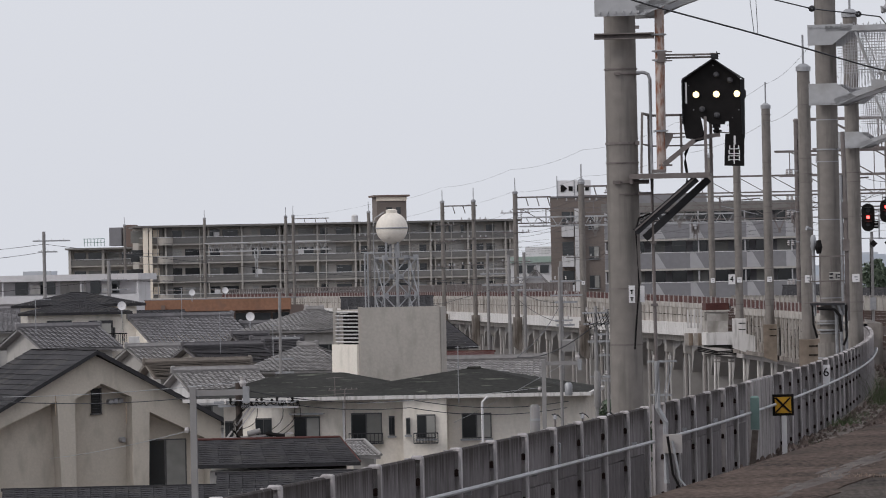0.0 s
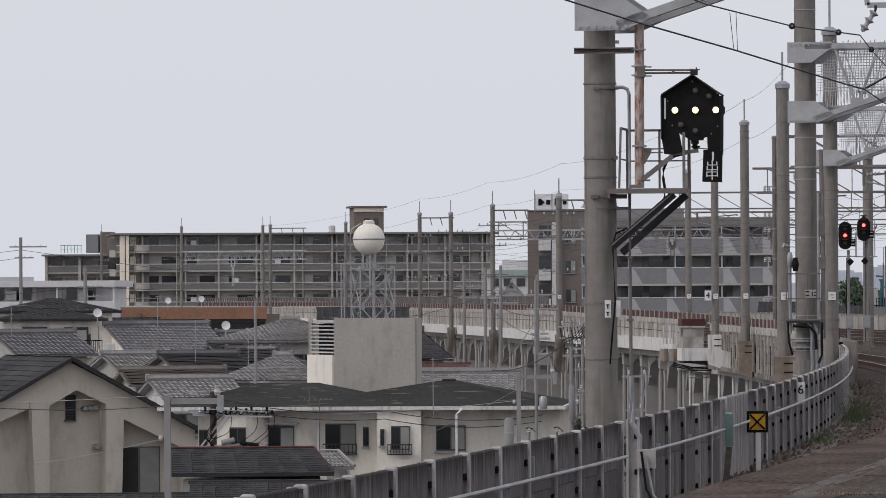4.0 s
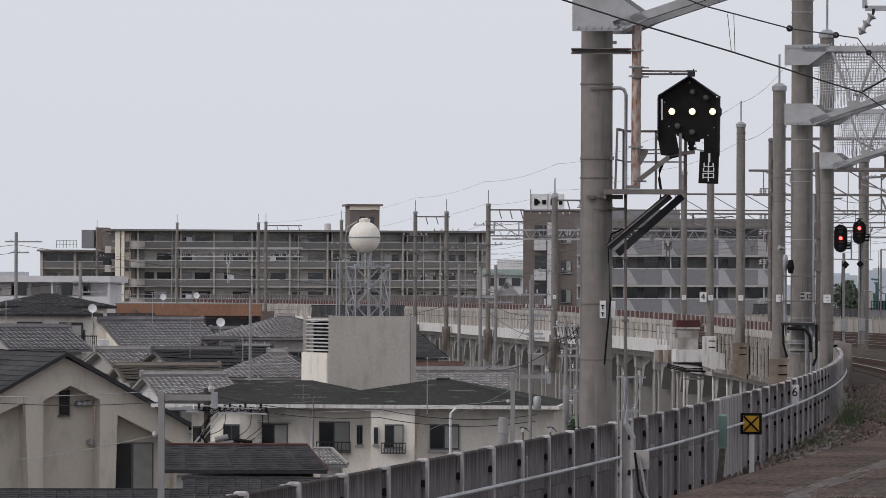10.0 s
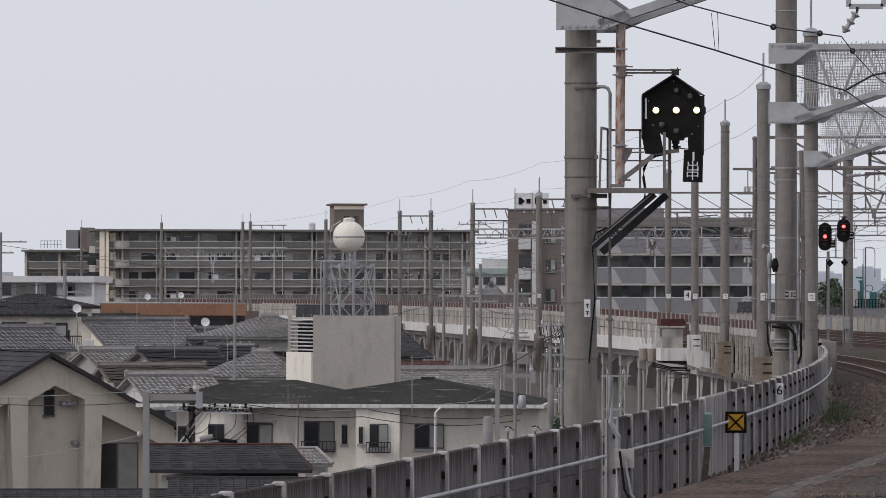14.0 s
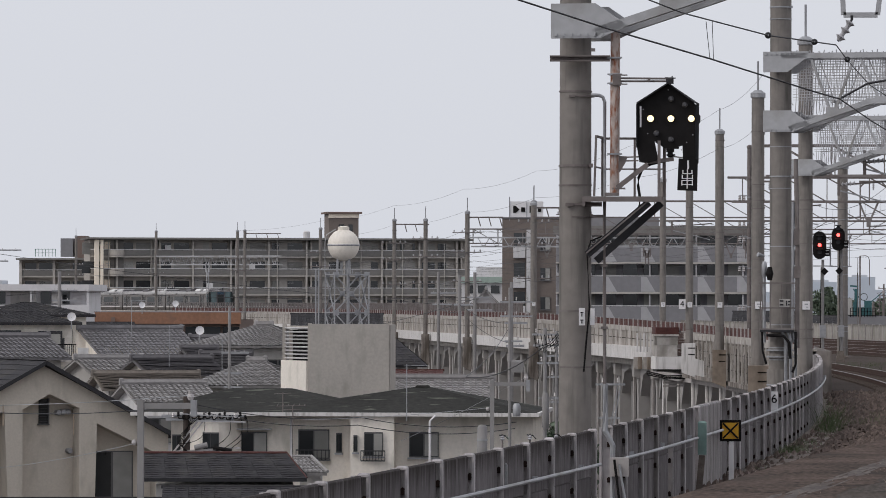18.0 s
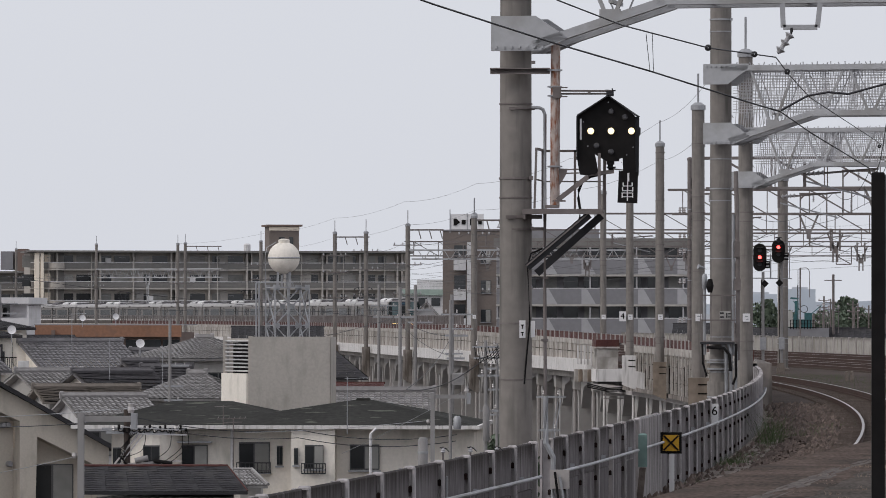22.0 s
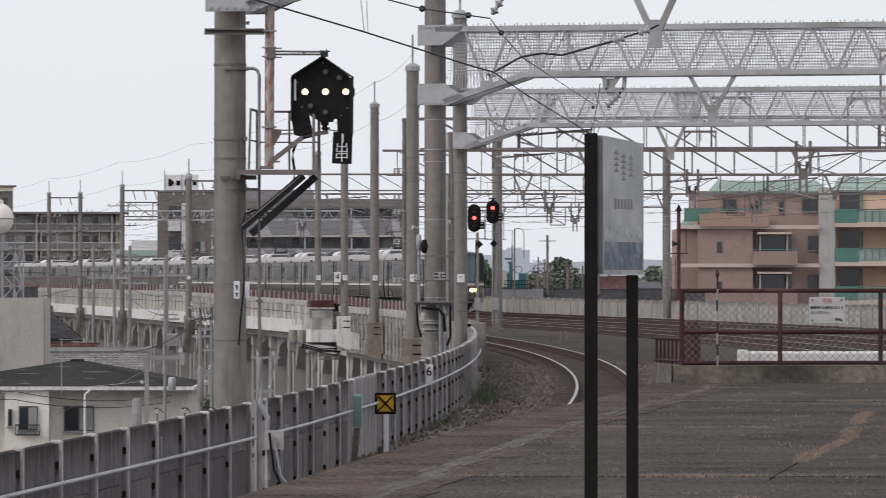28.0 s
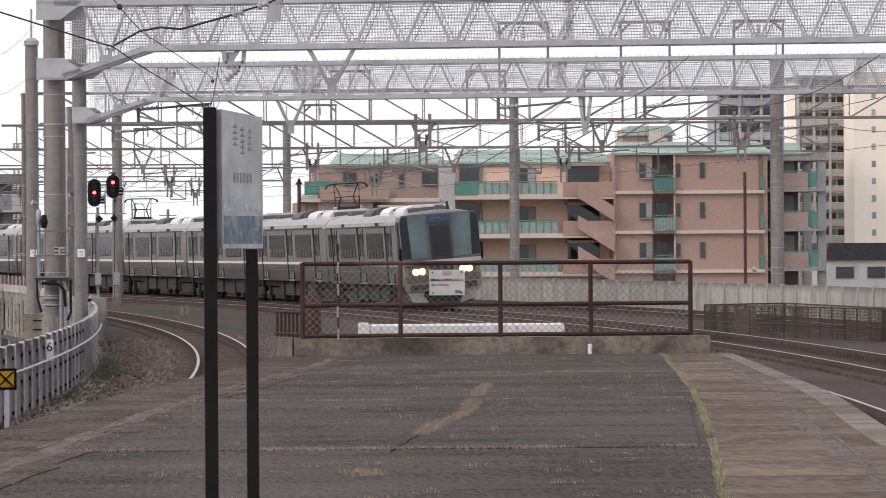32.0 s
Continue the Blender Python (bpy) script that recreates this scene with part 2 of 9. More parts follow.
GREENM = mat("green weeds", (0.07, 0.1, 0.045), 0.9, vary=0.35, bump=0, each=0.2)
LEAF = mat("foliage", (0.12, 0.155, 0.11), 0.9, vary=0.4, grain=2, blotch=0.4, bump=0)
STUC = mat("beige stucco", (0.53, 0.49, 0.42), 0.9, vary=0.1, grain=12, blotch=0.35, stain=(0.43, 0.39, 0.335), streak=0.25)
CREAM = mat("cream render", (0.8, 0.76, 0.68), 0.9, vary=0.1, grain=10, blotch=0.35, stain=(0.6, 0.56, 0.49), streak=0.25)
RENDW = mat("warm grey render", (0.45, 0.425, 0.385), 0.9, vary=0.14, grain=10, blotch=0.4, stain=(0.36, 0.335, 0.3), streak=0.3)
GREYW = mat("grey render", (0.43, 0.42, 0.4), 0.9, vary=0.1, grain=10, blotch=0.3, stain=(0.35, 0.335, 0.315), streak=0.25)
WHITEW = mat("white wall", (0.62, 0.62, 0.62), 0.85, vary=0.08, grain=6, blotch=0.25, stain=(0.48, 0.47, 0.46), streak=0.25)
TILE = mat("grey roof tile", (0.2, 0.196, 0.2), 0.7, vary=0.25, grain=5, blotch=0.5, each=0.12, spec=0.2, island=0.14)
TILE_L = mat("pale roof tile", (0.285, 0.278, 0.272), 0.7, vary=0.25, grain=5, blotch=0.5, each=0.15, spec=0.2, island=0.18)
TILE_D = mat("dark ribbed roof tile", (0.135, 0.131, 0.135), 0.7, vary=0.25, grain=5, blotch=0.5, each=0.12, spec=0.2, island=0.15)
SLATE = mat("dark slate roofing", (0.042, 0.041, 0.044), 0.85, vary=0.35, grain=6, blotch=0.4, stain=(0.07, 0.066, 0.064), island=0.2, spec=0.15)
FELT = mat("dark roof sheet", (0.034, 0.034, 0.031), 0.9, vary=0.5, grain=5, blotch=0.3, stain=(0.11, 0.113, 0.095), stretch=(0.7, 2.2, 2.2), spec=0.1, cover=(0.63, 0.66))
BROWNR = mat("brown tile roof", (0.2, 0.18, 0.158), 0.8, vary=0.3, grain=5, blotch=0.4, island=0.12, spec=0.15)
BRICK = mat("brown wall tile", (0.37, 0.255, 0.205), 0.85, vary=0.12, grain=4, blotch=0.15, stain=(0.35, 0.245, 0.195))
BRICK_M = mat("darker brown wall tile", (0.33, 0.242, 0.205), 0.85, vary=0.12, grain=4, blotch=0.15, stain=(0.29, 0.21, 0.175))
BRICK_T = mat("tan gallery wall", (0.66, 0.47, 0.36), 0.85, vary=0.1, grain=4, blotch=0.15)
BRICK_G = mat("grey brown wall tile", (0.185, 0.158, 0.14), 0.85, vary=0.15, grain=4, blotch=0.2)
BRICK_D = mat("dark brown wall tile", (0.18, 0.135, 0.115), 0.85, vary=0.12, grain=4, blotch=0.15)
TERRA = mat("orange brown fascia", (0.26, 0.14, 0.09), 0.85, vary=0.25, grain=5, blotch=0.3, stain=(0.2, 0.12, 0.09))
BAND = mat("pale band render", (0.55, 0.47, 0.4), 0.85, vary=0.1, grain=5, blotch=0.3)
GREENR = mat("dull green fascia", (0.085, 0.095, 0.088), 0.7, vary=0.25, grain=2, blotch=0.1)
FLAT = mat("apartment render", (0.42, 0.395, 0.355), 0.88, vary=0.15, grain=2, blotch=0.12)
FLAT_L = mat("apartment pale render", (0.45, 0.43, 0.395), 0.88, vary=0.12, grain=2, blotch=0.12)
FLAT_D = mat("apartment balcony front", (0.2, 0.195, 0.183), 0.8, vary=0.15, grain=2, blotch=0.12)
SLABG = mat("grey block render", (0.23, 0.23, 0.24), 0.88, vary=0.12, grain=2, blotch=0.15)
COPPER = mat("green roof sheet", (0.34, 0.43, 0.38), 0.7, vary=0.15, grain=3, blotch=0.3, island=0.1)
GREENP = mat("green rail paint", (0.1, 0.225, 0.185), 0.6, vary=0.15, grain=5, blotch=0.5, bump=0.05)
TEAL = mat("teal cabinet paint", (0.19, 0.29, 0.265), 0.6, vary=0.25, grain=10, blotch=1, stain=(0.13, 0.19, 0.17))
RUST_W = mat("dull red sheet wall", (0.27, 0.09, 0.07), 0.8, vary=0.2, grain=3, blotch=0.4)
TEAL_M = mat("dark teal machine paint", (0.045, 0.13, 0.14), 0.5, vary=0.3, grain=6, blotch=0.6)
GLASS = mat("dark window glass", (0.025, 0.028, 0.03), 0.08, vary=0.3, grain=0.8, blotch=0.2, bump=0, spec=0.6, each=0.3)
CURT = mat("curtained window", (0.3, 0.3, 0.28), 0.35, vary=0.2, grain=2, blotch=0.3, bump=0, each=0.3)
FRAME = mat("window frame", (0.1, 0.1, 0.1), 0.5, 0.3, vary=0.1, bump=0)
WHITEP = mat("white paint", (0.75, 0.75, 0.75), 0.5, vary=0.06, grain=8, blotch=1, bump=0.03)
YELLOW = mat("yellow sign paint", (0.65, 0.36, 0.03), 0.5, vary=0.12, grain=12, blotch=3, bump=0.02)
INOX = mat("stainless car body", (0.2, 0.186, 0.172), 0.42, 0.35, vary=0.1, grain=3, blotch=0.4, bump=0.02)
# dark brown base paints the reflection of dark ground in the lower steel
INOX_D = mat("stainless lower body with ground reflection in colour", (0.1, 0.084, 0.07), 0.5, 0.3, vary=0.15, grain=3, blotch=0.5, bump=0.03)
UNDERB = mat("dusty grey equipment box", (0.05, 0.045, 0.042), 0.85, vary=0.3, grain=6, blotch=1.2)
ROOFT = mat("train roof", (0.34, 0.333, 0.325), 0.6, vary=0.2, grain=3, blotch=0.6)
ACW = mat("white roof unit", (0.6, 0.6, 0.585), 0.5, vary=0.15, grain=4, blotch=0.8, each=0.2)
ACD = mat("dark roof unit", (0.1, 0.095, 0.1), 0.7, vary=0.2, grain=8, blotch=0.8)
UNDER = mat("underframe", (0.04, 0.038, 0.037), 0.8, vary=0.4, grain=5, blotch=1)
TGLASS = mat("train glass", (0.026, 0.029, 0.029), 0.2, vary=0.4, grain=0.7, blotch=0.3, bump=0, spec=0.16)
# near-black base paints the darker reflection of the curving screen ends
CGLASS = mat("corner glass", (0.012, 0.018, 0.018), 0.15, vary=0.3, bump=0, spec=0.22)
TSCREEN = mat("windscreen glass", (0.045, 0.08, 0.084), 0.06, vary=0.8, grain=1.4, blotch=0.8, bump=0, spec=0.7)
BANDS = mat("brown and cream band", (0.66, 0.64, 0.61), 0.5, vary=0.05, bump=0)
SEATB = mat("brown seat cloth behind glass", (0.06, 0.047, 0.04), 0.3, vary=0.4, grain=3, blotch=1.0, bump=0)
LAMP_W = glow("signal lamp lit", (1.0, 0.8, 0.42), 1.75)
LAMP_Y = glow("headlamp lit", (1.0, 0.68, 0.22), 5)
LAMP_R = glow("red signal lamp lit", (1.0, 0.05, 0.045), 8)
# far hills and town: the haze is painted as pale blue-grey base colour
HAZE = mat("hills with haze in colour", (0.52, 0.58, 0.64), 1.0, vary=0.03, grain=0.02, blotch=0.005, bump=0)
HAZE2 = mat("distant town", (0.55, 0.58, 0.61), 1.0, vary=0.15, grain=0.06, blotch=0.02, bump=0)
DIRT = mat("dirt on asphalt", (0.075, 0.055, 0.045), 0.95, vary=0.9, grain=16, blotch=1.0, bump=0.3, stain=(0.04, 0.031, 0.027), stretch=(0.6, 0.5, 1.0), spec=0.08, lay=(1.6, 0.3, 1.0))
WORN = mat("worn pale streak", (0.115, 0.102, 0.094), 0.95, vary=0.5, grain=14, blotch=1.2, bump=0.3, stain=(0.075, 0.062, 0.054), stretch=(3.0, 0.8, 1.0), spec=0.08, lay=(1.6, 0.3, 1.0))
# albedo pushed up so that cream walls look as if in direct sun
CREAMT = mat("cream render with sunlight in colour", (0.92, 0.83, 0.69), 0.85, vary=0.04, grain=1, blotch=0.1, bump=0)
EARTH = mat("town ground", (0.12, 0.115, 0.11), 0.95, vary=0.3, grain=0.4, blotch=0.05)


# ---- mesh helpers ----
class Build:
    """Collects boxes, bars, tubes and plates into one mesh."""

    def __init__(self):
        self.v, self.f = [], []

    def add(self, verts, faces):
        o = len(self.v)
        self.v += [tuple(p) for p in verts]
        self.f += [tuple(i + o for i in q) for q in faces]
        return self

    def box(self, cx, cy, cz, sx, sy, sz, rz=0.0):
        """Box by its centre and sizes, turned rz degrees about the vertical."""
        c, s = math.cos(radians(rz)), math.sin(radians(rz))
        p = []
        for dz in (-.5, .5):
            for dx, dy in ((-.5, -.5), (.5, -.5), (.5, .5), (-.5, .5)):
                x, y = dx * sx, dy * sy
                p.append((cx + x * c - y * s, cy + x * s + y * c, cz + dz * sz))
        return self.add(p, [(3, 2, 1, 0), (4, 5, 6, 7), (0, 1, 5, 4), (1, 2, 6, 5), (2, 3, 7, 6), (3, 0, 4, 7)])

    def bevel_box(self, cx, cy, cz, sx, sy, sz, b=0.02):
        """Box whose top edge is chamfered."""
        p = []
        for z, k in ((-.5, 0), (.5, 0), (.5, 1)):
            for dx, dy in ((-1, -1), (1, -1), (1, 1), (-1, 1)):
                p.append((cx + dx * (sx / 2 - k * b), cy + dy * (sy / 2 - k * b), cz + z * sz - (b if (z > 0 and not k) else 0)))
        q = [(3, 2, 1, 0), (8, 9, 10, 11)]
        for a in (0, 4):
            q += [(a + i, a + (i + 1) % 4, a + 4 + (i + 1) % 4, a + 4 + i) for i in range(4)]
        return self.add(p, q)

    def bar(self, a, b, w, h=None):
        """Square bar from a to b."""
        a, b = Vector(a), Vector(b)
        h = h or w
        d = (b - a).normalized()
        side = d.cross(Vector((0, 0, 1)))
        side = side.normalized() if side.length > 1e-3 else Vector((1, 0, 0))
        up = side.cross(d)
        p = [c + side * (i * w / 2) + up * (j * h / 2) for c in (a, b) for i, j in ((-1, -1), (1, -1), (1, 1), (-1, 1))]
        return self.add(p, [(0, 1, 2, 3), (7, 6, 5, 4), (0, 4, 5, 1), (1, 5, 6, 2), (2, 6, 7, 3), (3, 7, 4, 0)])

    def tube(self, pts, r, n=6, r2=None):
        """Round tube through points, tapering from r to r2."""
        pts = [Vector(p) for p in pts]
        m = len(pts)
        base = len(self.v)
        for i, c in enumerate(pts):
            d = (pts[min(i + 1, m - 1)] - pts[max(i - 1, 0)]).normalized()
            s = d.cross(Vector((0, 0, 1)))
            s = s.normalized() if s.length > 1e-3 else Vector((1, 0, 0))
            u = s.cross(d)
            k = r if r2 is None else r + (r2 - r) * i / (m - 1)
            self.v += [tuple(c + (s * math.cos(2 * math.pi * j / n) + u * math.sin(2 * math.pi * j / n)) * k) for j in range(n)]
        for i in range(m - 1):
            for j in range(n):
                a, b = base + i * n + j, base + i * n + (j + 1) % n
                self.f.append((a, b, b + n, a + n))
        self.f.append(tuple(base + j for j in reversed(range(n))))
        self.f.append(tuple(base + (m - 1) * n + j for j in range(n)))
        return self

    def lathe(self, prof, n=16, cx=0, cy=0, cz=0):
        """Turned shape about a vertical axis from (radius, height) pairs."""
        base, m = len(self.v), len(prof)
        for r, z in prof:
            self.v += [(cx + r * math.cos(2 * math.pi * j / n), cy + r * math.sin(2 * math.pi * j / n), cz + z) for j in range(n)]
        for i in range(m - 1):
            for j in range(n):
                a, b = base + i * n + j, base + i * n + (j + 1) % n
                self.f.append((a, b, b + n, a + n))
        self.f.append(tuple(base + j for j in reversed(range(n))))
        self.f.append(tuple(base + (m - 1) * n + j for j in range(n)))
        return self

    def prism(self, outline, a, b, axis="y"):
        """Outline of (p, q) pairs pushed from a to b along an axis. y: p = x, q = z; x: p = y, q = z; z: p = x, q = y."""
        def at(p, q, w):
            return {"y": (p, w, q), "x": (w, p, q), "z": (p, q, w)}[axis]
        n = len(outline)
        pts = [at(p, q, a) for p, q in outline] + [at(p, q, b) for p, q in outline]
        return self.add(pts, [tuple(reversed(range(n))), tuple(range(n, 2 * n))] + [(i, (i + 1) % n, n + (i + 1) % n, n + i) for i in range(n)])

    def plate(self, a, b, c, d, t):
        """Four-cornered plate with thickness t."""
        a, b, c, d = (Vector(p) for p in (a, b, c, d))
        nn = (b - a).cross(d - a).normalized() * t
        return self.add([a, b, c, d, a + nn, b + nn, c + nn, d + nn], [(3, 2, 1, 0), (4, 5, 6, 7), (0, 1, 5, 4), (1, 2, 6, 5), (2, 3, 7, 6), (3, 0, 4, 7)])

    def mesh(self, name, material, smooth=False):
        me = bpy.data.meshes.new(name)
        me.from_pydata(self.v, [], self.f)
        bm = bmesh.new()
        bm.from_mesh(me)
        bmesh.ops.recalc_face_normals(bm, faces=bm.faces)
        bm.to_mesh(me)
        bm.free()
        if smooth:
            me.polygons.foreach_set("use_smooth", [True] * len(me.polygons))
            me.set_sharp_from_angle(angle=radians(40))
        me.materials.append(material)
        return me


def part(name, build, material, parent=None, label="", m=None, smooth=False):
    """One mesh object under a thing or a part. build: a Build or a finished mesh."""
    me = build.mesh(name, material, smooth) if isinstance(build, Build) else build
    ob = new(name, me)
    if parent:
        ob.parent = parent
    if m is not None:
        ob.matrix_basis = m
    return tagged(ob, label)


def thing(name, m, label, category, group="", kind=""):
    ob = new(name)
    ob.matrix_basis = m
    ob.empty_display_size = 0.2
    return tagged(ob, label, category, group, kind)


def lettering(body, size, material, parent, m, name="lettering"):
    cu = bpy.data.curves.new(name, "FONT")
    cu.body, cu.size, cu.extrude, cu.align_x, cu.align_y = body, size, 0.002, "CENTER", "CENTER"
    tmp = bpy.data.objects.new(name, cu)
    me = bpy.data.meshes.new_from_object(tmp)
    bpy.data.objects.remove(tmp)
    me.materials.clear()
    me.materials.append(material)
    ob = new(name, me)
    ob.parent, ob.matrix_basis = parent, m
    return ob


def track_x(y, off=0.0):
    """Sideways place of the line's middle track at a distance y; off: metres to the right of it."""
    s = max(0.0, y - 250.0)
    x = 15.85 - (min(y, 250.0) - 130.0) ** 2 / 1720.0
    return x - 0.1395 * s - s * s / 18000.0 - max(0.0, s - 190.0) ** 2 / 1800.0 + off


def heading(y):
    """Angle of the track against the y axis, degrees to the left."""
    return math.degrees(math.atan(-(track_x(y + 1) - track_x(y - 1)) / 2))


def wall_x(y):
    """Sideways place of the left parapet beside the platform track."""
    return 0.74 - (y - 132.0) ** 2 / 2060.0


def wall_turn(y):
    return math.degrees(math.atan((y - 132.0) / 1030.0))


def strip(build, off_a, off_b, z_top, z_low, ys):
    """A band that follows the tracks between two offsets, with a top, sides and a bottom."""
    o = len(build.v)
    for y in ys:
        for off, z in ((off_a, z_low), (off_a, z_top), (off_b, z_top), (off_b, z_low)):
            build.v.append((track_x(y, off), y, z))
    for i in range(len(ys) - 1):
        for j in range(4):
            a, b = o + 4 * i + j, o + 4 * i + (j + 1) % 4
            build.f.append((a, b, b + 4, a + 4))
    build.f += [(o, o + 1, o + 2, o + 3), tuple(o + 4 * (len(ys) - 1) + k for k in (3, 2, 1, 0))]
    return build


def span(a, b, step):
    n = max(1, int(round((b - a) / step)))
    return [a + (b - a) * i / n for i in range(n + 1)]


rnd = random.Random(7)

# ---- ground, viaduct, tracks ----
g = Build()
g.add([(-4000, -300, -9.5), (4000, -300, -9.5), (4000, 4600, -9.5), (-4000, 4600, -9.5)], [(0, 1, 2, 3)])
tagged(part("ground", g, EARTH), "dark town ground far below the railway viaduct", "ground", kind="structure")

YS = span(-30, 250, 10) + span(260, 900, 20)
deck = thing("viaduct_deck", pose(0, 0, 0), "pale concrete railway viaduct curving away above the houses", "viaduct", kind="structure")
part("slab", strip(Build(), -15.0, 12.2, -1.3, -1.55, YS), CONC_V, deck)
part("girder", strip(Build(), -14.0, -12.8, -1.5, -2.1, span(236, 700, 10)), CONC_V, deck)
for y in span(237, 640, 6.2):
    part("edge_beam", strip(Build(), -15.45, -14.9, -0.66, -1.24, [y, y + 3.1, y + 6.16]), CONC_W, deck, "whitish concrete edge beam")
tagged(part("ballast_bed", strip(Build(), -14.6, 11.0, -1.12, -1.3, YS), BALL), "brown weathered ballast bed under the tracks", "ballast", kind="structure")


def track(off, y0, y1, label, cant=0.0, clips=False):
    t = thing("railway_track", pose(0, 0, 0), label, "track", "tracks", kind="structure")
    ys = span(y0, y1, 5)
    for side in (-1, 1):
        lift = cant if side > 0 else 0.0
        o = off + side * 0.5685
        part("rail_foot", strip(Build(), o - 0.062, o + 0.062, -1.082 + lift, -1.12, ys), RAIL, t)
        part("rail", strip(Build(), o - 0.032, o + 0.032, -0.957 + lift, -1.1, ys), RAIL, t)
        part("rail_head", strip(Build(), o - 0.025, o + 0.025, -0.95 + lift, -0.96 + lift, ys), SHINE, t, "polished rail head")
        if clips:
            c_ = Build()
            for y in span(62, 150, 0.62):
                for q in (-.075, .075):
                    c_.box(track_x(y, o + q), y, -1.06 + lift, .06, .12, .07, heading(y))
            tagged(part("rail_clip", c_, SLEEP, t, "dark rail clips"), kind="stuff")
    b = Build()
    for y in span(max(y0, 70), min(y1, 270), 0.62):
        b.box(track_x(y, off), y, -1.17 + cant / 2, 2.0, 0.22, 0.14, heading(y))
    tagged(part("sleepers", b, SLEEP, t, "grey brown concrete sleepers"), kind="stuff")
    return t


track(-12.3, -25, 420, "curving track with worn rails beside the left parapet", 0.06)
track(-3.6, -25, 700, "curving track with shiny rails along the platform", 0.06, True)
track(0.0, -25, 800, "canted main track with shiny rails", 0.09, True)
track(7.0, 60, 700, "track with brown ballast beside the far parapet", 0.06)

# loose stones on the shoulder of the left track
b = Build()
for i in range(15000):
    y = 66 + 80 * rnd.random()
    off = -14.9 + 11.0 * rnd.random()
    s = 0.03 + 0.06 * rnd.random()
    x, z, a = track_x(y, off), -1.12 + s * 0.2, rnd.random() * 3
    if abs(off + 12.3) < .8:
        z -= .05
    c, d = math.cos(a) * s, math.sin(a) * s
    b.add([(x + c, y + d, z - s * .4), (x - d, y + c, z - s * .4), (x - c, y - d, z - s * .4), (x + d, y - c, z - s * .4), (x + d * .3, y, z + s * .7)],
          [(0, 1, 4), (1, 2, 4), (2, 3, 4), (3, 0, 4)])
tagged(part("ballast_stones", b, STONE), "loose brown ballast stones beside the curving track", "stones", kind="stuff")

# ---- platform ----
PL = [(-4.6, -6), (-3.0, 12), (-1.13, 30.3), (0.2, 44.0), (2.17, 59.5), (2.55, 63.5), (2.62, 64.0)]
PR = [(7.95, 64.0), (7.89, 63.3), (6.5, 45.0), (5.62, 36.4), (4.0, 18), (1.8, -6)]
plat = Build()
plat.prism(PL + PR, -1.3, 0.0, "z")
tagged(part("platform", plat, ASPH), "worn dark asphalt platform end with cracks and dry weeds", "platform", kind="structure")
# paved edge strip
edge = thing("platform_edge", pose(0, 0, 0), "brownish paved platform edge strip with transverse joints", "platform edge", kind="structure")


def lerp_path(path, y):
    for (x0, y0), (x1, y1) in zip(path, path[1:]):
        if min(y0, y1) <= y <= max(y0, y1):
            return x0 + (x1 - x0) * (y - y0) / (y1 - y0)
    return path[-1][0]


GR = [(1.6, 2.0), (3.0, 22.0), (3.26, 26.6), (3.58, 29.4), (4.06, 33.6), (4.68, 39.2), (5.41, 46.1), (6.12, 53.4), (6.92, 61.9), (6.97, 63.0)]
ys = span(12, 62.8, 2.1)
for y0, y1 in zip(ys, ys[1:]):
    y1 -= 0.025
    x0, x1 = lerp_path(GR, y0) + 0.035, lerp_path(GR, y1) + 0.035
    r0, r1 = lerp_path(PR, y0), lerp_path(PR, y1)
    for k0, k1 in ((0.0, 0.62), (0.623, 0.8), (0.804, 1.0)):
        b = Build().prism([(x0 + (r0 - x0) * k0, y0), (x0 + (r0 - x0) * k1, y0), (x1 + (r1 - x1) * k1, y1), (x1 + (r1 - x1) * k0, y1)], -0.02, 0.0105 + 0.0015 * rnd.random(), "z")
        part("slab", b, PAVE if k1 < 1 else PAVE_L, edge)


margin = thing("platform_margin", pose(0, 0, 0), "brown dirt and worn pale streak along the platform edge", "platform edge", kind="structure")
for k0, k1, z_, m_, seed in ((-.02, 1.0, .0125, DIRT, 1.0),):
    ys = span(14, 62.6, .5)
    lft = [(lerp_path(PL, y) + k0 + (.05 * noise.noise((y * .9, seed, 0)) if k0 > 0 else 0), y) for y in ys]
    rgt = [(lerp_path(PL, y) + k1 + .16 * noise.noise((y * .6, seed + 2, 0)) + .07 * noise.noise((y * 2.3, seed + 5, 0)), y) for y in reversed(ys)]
    part("dirt_strip", Build().prism(lft + rgt, -.05, z_, "z"), m_, margin)
def scuffs(line, n, spread, y0, y1, material, z):
    """Short ragged lozenges of worn surface scattered along a line."""
    b = Build()
    for _ in range(n):
        y = rnd.uniform(y0, y1)
        ln, wd, off = rnd.uniform(.25, 1.3), rnd.uniform(.008, .03), rnd.gauss(0, spread) + .05 * noise.noise((y * .35, 7.0, 0))
        ring = []
        for q in range(12):
            a = q * math.pi / 6
            yy = min(62.6, y + ln * math.sin(a) * (.7 + .3 * rnd.random()))
            ring.append((line(yy) + off + wd * math.cos(a) * (.5 + rnd.random()), yy))
        b.prism(ring, -.02, z + .0003 * rnd.random(), "z")
    tagged(part("worn_streak", b, material, margin, "scuffed paler surface"), kind="stuff")


scuffs(lambda y: lerp_path(PL, y) + .74, 210, .05, 15, 62, WORN, .0129)
